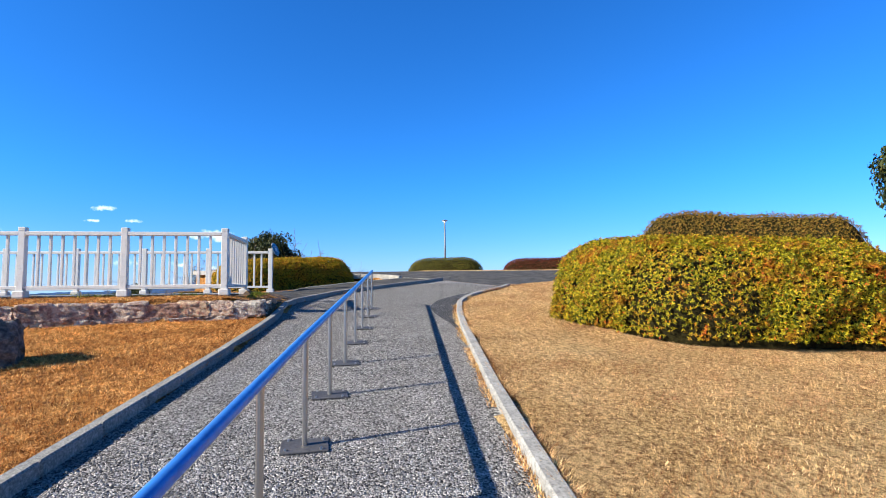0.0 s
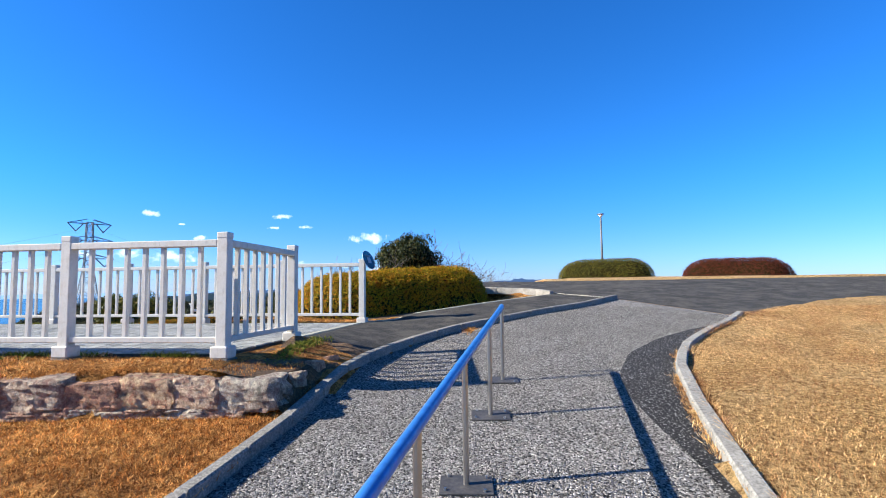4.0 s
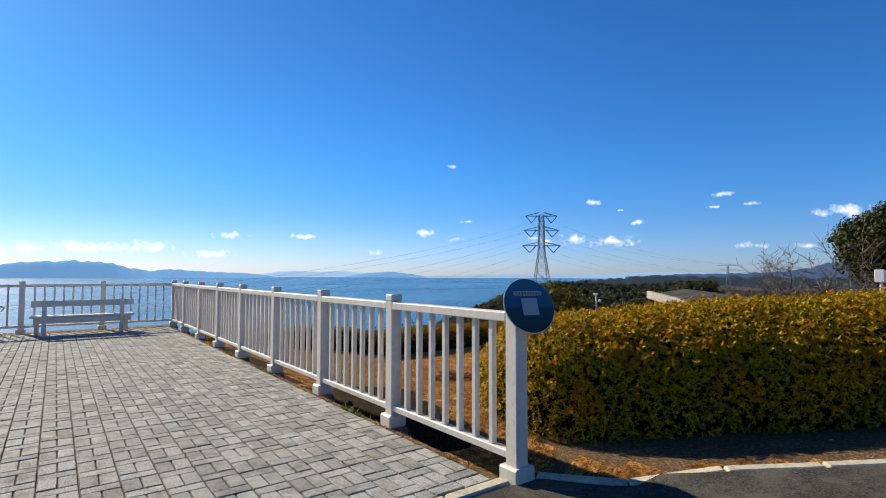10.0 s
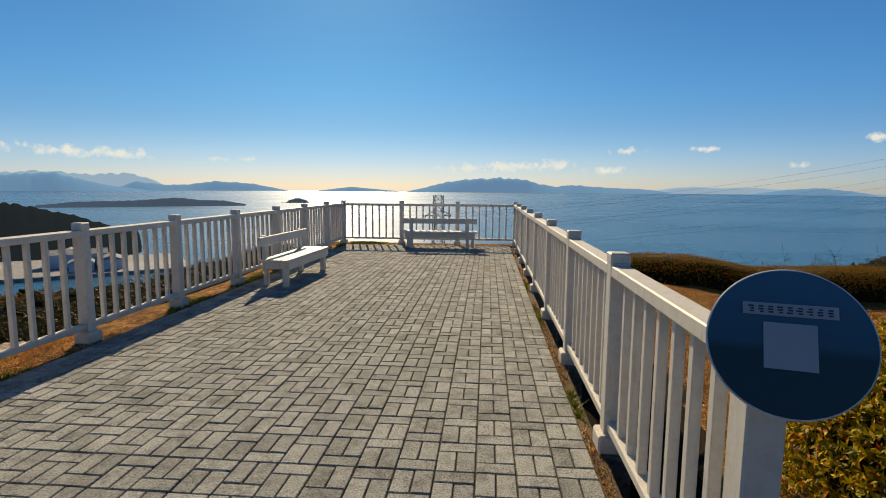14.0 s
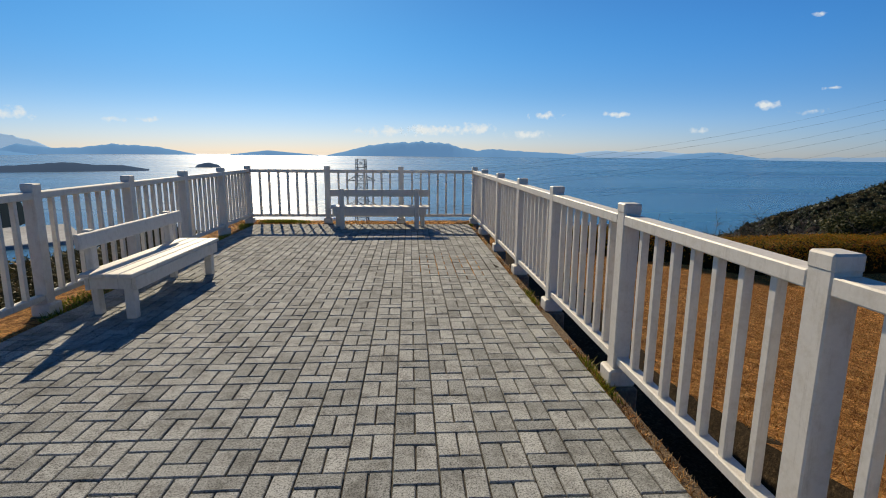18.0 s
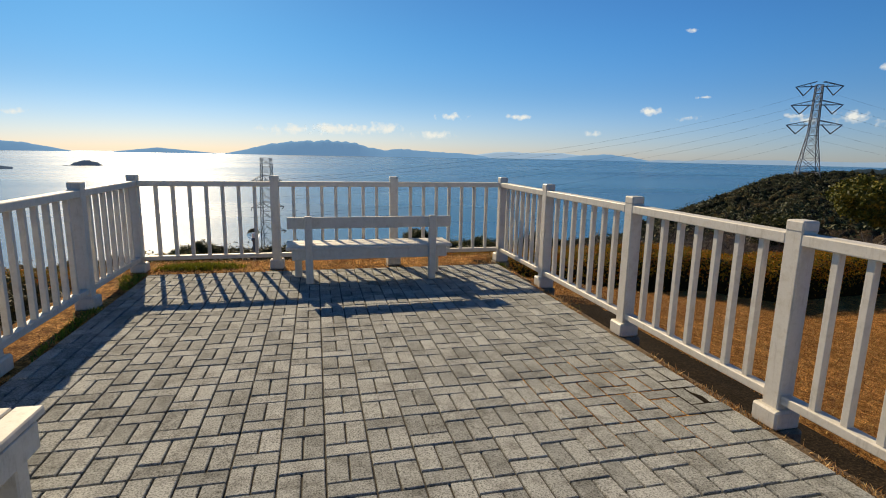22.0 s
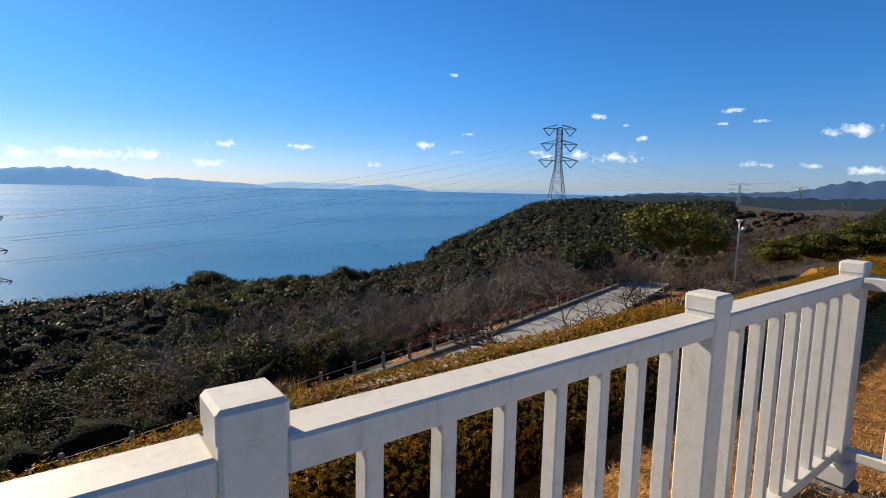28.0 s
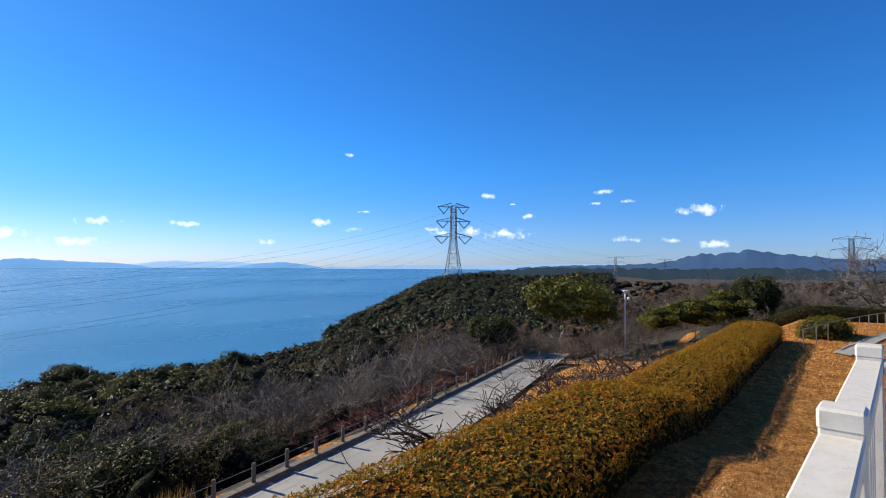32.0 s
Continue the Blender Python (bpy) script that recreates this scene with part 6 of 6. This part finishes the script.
M_TWIGS = leafy("leafless_twigs", [(0.0, (0.042, 0.035, 0.029)), (0.5, (0.115, 0.092, 0.074)), (0.9, (0.21, 0.17, 0.135)), (1.0, (0.26, 0.14, 0.07))], 0.9)
P = np.concatenate([scatter(1500, -12, 40, 36, 130, 0.9), scatter(420, -60, 6, 13, 42, 1.0)])
P = P[(P[:, 1] > 20) & ((P[:, 0] < -4.6) | (P[:, 1] > 29))]
R = wr.uniform(1.2, 2.5, len(P)) * np.clip((np.hypot(P[:, 0], P[:, 1] - 12) - 8) / 50, 0.36, 1)
P[:, 2] = np.minimum(P[:, 2] + R * 0.8, treeline(P[:, 0], P[:, 1]) - R * 1.0)
# dark blobs stand for the shade within the crowns
woods("slope_woods_inside", P, R * 0.8, M_WOODS, "dark inside of the evergreen crowns on the slope, for their shade", 2)
near = np.hypot(P[:, 0] + 3, P[:, 1] - 11) < 44
M_LEAF_RIDGE = leafy("ridge_leaves", [(0.0, (0.018, 0.030, 0.016)), (0.5, (0.038, 0.056, 0.027)), (0.85, (0.062, 0.078, 0.033)), (1.0, (0.11, 0.085, 0.035))], thin=0.03)
leafy_woods("ridge_woods", FAR_P, FAR_R, M_LEAF_RIDGE, "leafy evergreen crowns on the ridge towards the sea", 27, 44, 0.46)
leafy_woods("slope_woods", P[~near], R[~near], M_LEAF_SLOPE, "leafy evergreen crowns on the slope above the sea", 22, 110, 0.19)
leafy_woods("slope_thicket", P[near], R[near], M_LEAF_SLOPE, "small-leaved evergreen crowns on the slope below the terrace", 26, 460, None)
M_LEAF_OCHRE = leafy("ochre_leaves", [(0.0, (0.04, 0.036, 0.020)), (0.55, (0.09, 0.07, 0.032)), (0.88, (0.22, 0.14, 0.04)), (1.0, (0.34, 0.23, 0.06))])
P = scatter(90, -14, 20, 17, 32)
P = P[P[:, 1] > np.interp(P[:, 0], [-4, 2.7, 11.6], [29, 30.0, 32])]
R = wr.uniform(0.9, 1.7, len(P))
P[:, 2] = np.minimum(P[:, 2] + R * 1.1, treeline(P[:, 0], P[:, 1]) - R)
Q = np.stack([wr.uniform(-9, 9, 70), wr.uniform(29.6, 37, 70), np.zeros(70)], -1)
Q = Q[Q[:, 1] > np.interp(Q[:, 0], [-9, 2.7, 11.6], [29.4, 30.2, 32.4])]
Q[:, 2] = ground_z(Q[:, 0], Q[:, 1]) + 0.5
S = wr.uniform(0.8, 1.4, len(Q))
Q[:, 2] = np.minimum(Q[:, 2], treeline(Q[:, 0], Q[:, 1]) - S)
woods("bushes_inside", Q, S * 0.75, M_WOODS, "dark inside of the bushes below the road, for their shade", 35)
leafy_woods("bushes", Q, S, M_LEAF_SLOPE, "dark small-leaved bushes below the road", 28, 600, None)
leafy_woods("ochre_thicket", P, R, M_LEAF_OCHRE, "sparse ochre-leaved thicket below the road", 25, 420, None)
P = np.concatenate([scatter(420, 24, 60, 34, 110, 0.8), scatter(1100, 58, 118, 56, 220, 0.7)])
Q = scatter(420, 12, 58, 21, 62)
Q = Q[Q[:, 1] > np.interp(Q[:, 0], [-4, 2.7, 11.6, 20, 35], [29.5, 31, 33, 35, 39])]
P = np.concatenate([P, Q])
P2 = np.stack([wr.uniform(42, 62, 150), wr.uniform(17, 36, 150), np.zeros(150)], -1)
P2[:, 2] = ground_z(P2[:, 0], P2[:, 1])
P = np.concatenate([P, P2])
R = wr.uniform(1.4, 2.5, len(P))
P[:, 2] = np.minimum(P[:, 2] + R * 0.9, treeline(P[:, 0], P[:, 1]) + 1.0 - R * 0.5)
woods("leafless_woods_inside", Q + np.array([0, 0, 0.2]), wr.uniform(0.8, 1.5, len(Q)), M_WOODS_BARE, "dark brown inside of the leafless thicket", 33)
twiggy_woods("leafless_woods", P, R, M_TWIGS, "grey-brown leafless woods on the hill", 23, 210)
P = np.concatenate([scatter(500, 36, 62, 60, 130, 0.8), scatter(1300, 62, 118, 70, 300, 0.7)])
R = wr.uniform(1.0, 1.8, len(P))
P[:, 2] += R * 0.4
woods("undergrowth", P, R, M_WOODS_BARE, "brown undergrowth of the leafless woods", 3)
P = scatter(700, -75, -12, 34, 130, 0.8)
R = wr.uniform(1.3, 2.4, len(P))
P[:, 2] += R * 0.4
woods("harbour_woods_inside", P, R * 0.8, M_WOODS_BARE, "dark brown woods below the terrace towards the harbour", 4)
leafy_woods("harbour_woods", P, R, M_LEAF_BROWN, "brown-leaved woods below the terrace towards the harbour", 24, 80, 0.22)

# ---- the lower road's fence and the far path ----
def road_post(x, y):
    t = thing("road_post", pose(x, y, -5.9), "short weathered concrete fence post with wires beside the road", "fence post", "posts beside the lower road")
    bm = bmesh.new()
    tube(bm, [(0, 0, -0.1), (0, 0, 0.76), (0, 0, 0.8)], [0.075, 0.07, 0.05], 8)
    part("shaft", bm, M_OLD_CONCRETE, t)
    return t


kerb_low = thing("trim_road_kerb", Matrix(), "low concrete kerb along the lower road", "kerb", kind="structure")
rp = along([(x, y) for x, y in ROAD_FAR], 36)
for a, b in zip(rp, rp[1:]):
    w = math.hypot(*(b - a))
    o = part("kerb_stone", a_box(0.01, w - 0.01, 0, 0.32, -0.3, 0.16, bevel=0.02), M_OLD_CONCRETE, kerb_low)
    o.matrix_basis = Matrix.Translation((a[0], a[1], -5.9)) @ Matrix.Rotation(math.atan2(b[1] - a[1], b[0] - a[0]), 4, "Z")
for k in range(26):
    f = (0.71 + 1.52 * k) / 40.3
    x, y = along(ROAD_FAR, 807)[round(806 * f)]
    road_post(x, y + 0.2)
road_wire = thing("road_fence_wire", Matrix(), "two thin wires between the road's fence posts", "fence wire")
for hgt in (0.35, 0.65):
    bm = bmesh.new()
    tube(bm, [(x, y + 0.2, -5.9 + hgt) for x, y in rp], 0.006, 4)
    part("wire", bm, M_STEEL, road_wire)

_a, _b = along([(21.5, 13.4), (28, 12.6), (42, 10.2)], 20), along([(22.1, 14.0), (28.15, 13.2), (42.3, 10.8)], 20)
_p = np.stack([_a, (_a + _b) / 2, _b], 1)
tagged(part_of("path_far", grid_mesh("path_far", _p[..., 0], _p[..., 1], ground_z(_p[..., 0], _p[..., 1]) + 0.06), M_KERB), "pale concrete path across the far lawn", "path", kind="structure")
far_rail = thing("far_handrail", Matrix(), "slim steel hand-rail beside the far path", "handrail")
fp = along([(22.5, 15.0), (28.3, 14.2), (42.5, 11.8)], 12)
for x, y in fp:
    bm = bmesh.new()
    tube(bm, [(x, y, float(ground_z(x, y))), (x, y, float(ground_z(x, y)) + 0.8)], 0.022, 6)
    part("post", bm, M_STEEL, far_rail)
bm = bmesh.new()
tube(bm, [(x, y, float(ground_z(x, y)) + 0.8) for x, y in fp], 0.025, 6)
part("rail", bm, M_STEEL, far_rail)

# ---- straw blades and weeds ----
def blades(name, x, y, z, tall, rng, material, label, thick=0.004, slant=0.8):
    n = len(x)
    a = rng.uniform(0, 6.28, n)
    h = tall * rng.uniform(0.4, 1.2, n)
    lean = rng.normal(0, slant, (n, 2)) * h[:, None]
    w = np.stack([np.cos(a), np.sin(a)], -1) * thick
    p = np.stack([x, y], -1)
    v = np.stack([np.c_[p - w, z - 0.005], np.c_[p + w, z - 0.005], np.c_[p + lean, z + h]], 1).reshape(-1, 3)
    o = part_of(name, raw_mesh(name, v, np.arange(3 * n).reshape(n, 3)), material)
    return tagged(o, label, "grass", kind="stuff")


M_STRAW = leafy("straw", [(0.0, (0.16, 0.065, 0.025)), (0.35, (0.47, 0.265, 0.10)), (0.7, (0.75, 0.52, 0.215)), (1.0, (0.86, 0.66, 0.35))], 0.8, tips=(0.46, 0.22, 0.11), clump=13)
M_STRAW_RED = leafy("russet_straw", [(0.0, (0.22, 0.08, 0.018)), (0.3, (0.58, 0.25, 0.055)), (0.7, (0.80, 0.43, 0.11)), (1.0, (0.92, 0.64, 0.24))], 0.8, tips=(0.38, 0.20, 0.05), clump=12)
M_WEED = leafy("weed_green", [(0.0, (0.06, 0.09, 0.01)), (0.5, (0.19, 0.21, 0.018)), (1.0, (0.34, 0.30, 0.035))], 0.6)
sr = np.random.default_rng(2)


def lawn_patch(n, x0, x1, y0, y1, power=1.0):
    x, y = sr.uniform(x0, x1, n), sr.uniform(y0, y1, n)
    keep = ~inside(x, y, ALL_PAVED) & ~((x > -4.4) & (x < -0.05) & (y > -0.2) & (y < 11.8))
    return x[keep], y[keep]


x, y = lawn_patch(330000, -15, 1, -9.5, -3.2)
keep = 0.6 * wavy(x, y, 1.1, 4) + 0.5 * wavy(x, y, 3.1, 6) + sr.uniform(-0.5, 0.5, len(x)) > -0.25
x, y = x[keep], y[keep]
blades("dry_grass_ramp_side", x, y, ground_z(x, y), 0.027, sr, M_STRAW, "dense dry straw-coloured grass on the lawn beside the ramp", 0.0028)
x, y = lawn_patch(90000, -13, -4.9, -0.9, 3.0)
blades("dry_grass_wall_side", x, y, ground_z(x, y), 0.035, sr, M_STRAW_RED, "reddish dry grass below the stone wall")
x, y = lawn_patch(26000, -6.0, -2.8, -0.9, 3.5)
on_bank = (x > -4.97) & (x < -3.1) & (y < -0.08)
keep = ~on_bank | (y > -0.58 + 0.12 * wavy(x, y, 3, 1)) & (wavy(x, y, 2.4, 9) > 0.0)
x, y, on_bank = x[keep], y[keep], on_bank[keep]
blades("dry_grass_bed", x, y, np.where(on_bank, bank_z(x, y), ground_z(x, y)), 0.03, sr, M_STRAW_RED, "dry grass on the bed above the stone wall")
x, y = lawn_patch(45000, -5, 4, 11.7, 14.5)
blades("dry_grass_bank", x, y, ground_z(x, y), 0.032, sr, M_STRAW, "dry grass on the bank before the terrace")
x, y = lawn_patch(40000, 14, 38, 1, 17)
blades("dry_grass_far_lawn", x, y, ground_z(x, y), 0.07, sr, M_STRAW_RED, "dry russet grass on the far lawn", 0.016)
x, y = lawn_patch(190000, 0.5, 14, 0.5, 15)
keep = x > ditch_edge(y)
x, y = x[keep], y[keep]
M_STRAW_DULL = leafy("dull_straw", [(0.0, (0.14, 0.055, 0.016)), (0.3, (0.36, 0.165, 0.046)), (0.7, (0.52, 0.285, 0.085)), (1.0, (0.66, 0.44, 0.18))], 0.8)
blades("dry_grass_lawn", x, y, ground_z(x, y), 0.042, sr, M_STRAW_DULL, "dry grass on the lawn beside the terrace")
# loose stone chips on the ramp
M_CHIP = mat("stone_chips", (0.4, 0.4, 0.4), 0.75)
base(M_CHIP, ramp(M_CHIP, per_island(M_CHIP), [(0.0, (0.03, 0.03, 0.028)), (0.45, (0.16, 0.151, 0.14)), (0.88, (0.33, 0.312, 0.288)), (1.0, (0.62, 0.60, 0.56))]))
x, y = sr.uniform(-14, 1.5, 230000), sr.uniform(-6.4, 0.0, 230000)
keep = (y < np.interp(x, [p[0] for p in KERB_L], [p[1] for p in KERB_L]) - 0.01) & (y > np.interp(x, [p[0] for p in KERB_R], [p[1] for p in KERB_R]) + 0.01) & (x - y < 6.5)
keep &= ~inside(x, y, PATCH_A + PATCH_B[::-1]) | (sr.uniform(0, 1, len(x)) < 0.16)
x, y = x[keep], y[keep]
me = leaves_mesh("chips", np.stack([x, y, paved(x, y) + 0.004], -1), np.tile([0.0, 0.0, 1.0], (len(x), 1)), 0.0078, sr, 0.5)
tagged(part_of("gravel_chips", me, M_CHIP), "coarse grey and white stone chips of the ramp's surface", "gravel", kind="stuff")
# straw that creeps over the kerb's foot
kp = along(KERB_R, 9000)
kp = kp[(kp[:, 0] > -14) & (wavy(kp[:, 0] * 2, kp[:, 1], 1.3, 4) > -0.15)]
x, y = kp[:, 0], kp[:, 1] + np.abs(sr.normal(0, 0.03, len(kp)))
blades("kerb_straw", x, y, paved(x, y), 0.05, sr, M_STRAW, "pale dry grass creeping out at the foot of the kerb", 0.004)
x, y = kp[:, 0], kp[:, 1] - 0.115 - np.abs(sr.normal(0, 0.025, len(kp)))
blades("kerb_back_straw", x, y, ground_z(x, y), 0.075, sr, M_STRAW, "dry grass leaning against the back of the kerb", 0.004)
# weeds along the terrace's edges
y = sr.uniform(0.3, 11.8, 9000)
x = np.where(sr.uniform(0, 1, 9000) < 0.4, -0.125 + np.abs(sr.normal(0, 0.03, 9000)), -4.33 - np.abs(sr.normal(0, 0.08, 9000)))
keep = wavy(x * 3, y, 1.6, 2) > -0.1
blades("edge_grass", x[keep], y[keep], np.full(keep.sum(), -0.02), 0.026, sr, M_STRAW, "dry grass tufts along the terrace's edges")
y = sr.uniform(0.3, 11.8, 9000)
x = np.where(sr.uniform(0, 1, 9000) < 0.3, -0.12 + np.abs(sr.normal(0, 0.016, 9000)), -4.36 - np.abs(sr.normal(0, 0.16, 9000)))
keep = wavy(x * 3, y, 1.1, 7) > 0.05
blades("edge_weeds", x[keep], y[keep], np.full(keep.sum(), -0.02), 0.05, sr, M_WEED, "green weeds along the terrace's edges", 0.007)
x, y = sr.normal(-3.5, 0.35, 900), sr.normal(-0.35, 0.06, 900)
blades("entrance_weeds", x, y, np.maximum(bank_z(x, y), ground_z(x, y)), 0.028, sr, M_WEED, "green and brown weeds at the foot of the entrance post", 0.008)
x, y = sr.normal(-1.07, 0.13, 260), sr.normal(-1.98, 0.035, 260)
blades("dry_weed", x, y, paved(x, y), 0.055, sr, M_STRAW_RED, "dry russet weed tuft against the kerb on the ramp", 0.004)
x, y = sr.normal(-3.86, 0.17, 4200), sr.normal(12.13, 0.06, 4200)
blades("bank_weeds", x, y, ground_z(x, y), 0.05, sr, M_WEED, "low green weeds beyond the fence at the sea end", 0.012)
# tall pale grass beside the lower road
x = np.clip(sr.normal(1.8, 0.8, 1500), 0.2, 4.5)
y = np.interp(x, [p[0] for p in ROAD_FAR], [p[1] for p in ROAD_FAR]) + sr.uniform(0.45, 1.2, 1500)
blades("tall_grass", x, y, ground_z(x, y), 0.85, sr, leafy("tall_straw", [(0.0, (0.18, 0.11, 0.03)), (1.0, (0.40, 0.27, 0.09))], 0.8), "tall golden dry grass beside the road fence", 0.02, 0.16)

# ---- pavers of the terrace ----
COL, LONG, GAP = 0.21, 0.207, 0.0095
HALF = LONG / 2
PAIR_ME = shared("paver", a_box(-COL / 4 + GAP / 2, COL / 4 - GAP / 2, -LONG / 2 + GAP / 2, LONG / 2 - GAP / 2, -0.05, 0.0, bevel=0.004), M_PAVER)
CROSS_ME = shared("paver", a_box(-COL / 2 + GAP / 2, COL / 2 - GAP / 2, -HALF / 2 + GAP / 2, HALF / 2 - GAP / 2, -0.05, 0.0, bevel=0.004), M_PAVER)
prng = random.Random(12)
rest_v, rest_f, made = [], [], 0


def lay(me, x, y, near):
    """One paver: a part of its own on the walked stretch, else joined with the rest."""
    global made
    z, tx, ty, tz = prng.uniform(-0.003, 0.002), prng.gauss(0, 0.006), prng.gauss(0, 0.006), prng.gauss(0, 0.008)
    m = Matrix.Translation((x, y, z)) @ Euler((tx, ty, tz)).to_matrix().to_4x4()
    if near and made < 300:
        part_of("paver", me, None, terrace).matrix_basis = m
        made += 1
        return
    k = len(rest_v)
    rest_v.extend((m @ v.co)[:] for v in me.vertices)
    rest_f.extend(tuple(k + i for i in f.vertices) for f in me.polygons)


def lay_cut(me, x, y, wide, tall, near):
    """A paver from y on, cut where it would reach past the terrace's ends."""
    a, b = max(y, DY0 + 0.002), min(y + tall, DY1)
    if b - a > tall - 0.004:
        lay(me, x, (a + b) / 2, near)
    elif b - a > 0.025:
        cut = bpy.data.meshes.new("paver")
        bm = a_box(-wide / 2 + GAP / 2, wide / 2 - GAP / 2, -(b - a) / 2 + GAP / 2, (b - a) / 2 - GAP / 2, -0.05, 0.0, bevel=0.004)
        bm.to_mesh(cut)
        bm.free()
        lay(cut, x, (a + b) / 2, False)
        bpy.data.meshes.remove(cut)


for c in range(20):
    cx = DX0 + COL * (c + 0.5)
    y = 4.553 + (HALF if c % 2 else 0) - 15 * (LONG + HALF)
    while y < DY1:
        near = 6.0 < y < 8.6 and -3.3 < cx < -0.9
        for wide, tall, dx in ((COL / 2, LONG, -COL / 4), (COL / 2, LONG, COL / 4)):
            lay_cut(PAIR_ME, cx + dx, y, wide, tall, near)
        y += LONG
        lay_cut(CROSS_ME, cx, y, COL, HALF, near)
        y += HALF
me = bpy.data.meshes.new("pavers")
me.from_pydata(rest_v, [], rest_f)
o = part_of("pavers", me, M_PAVER, terrace, "grey concrete blocks laid in columns of pairs and cross blocks")
o["kind"] = "stuff"
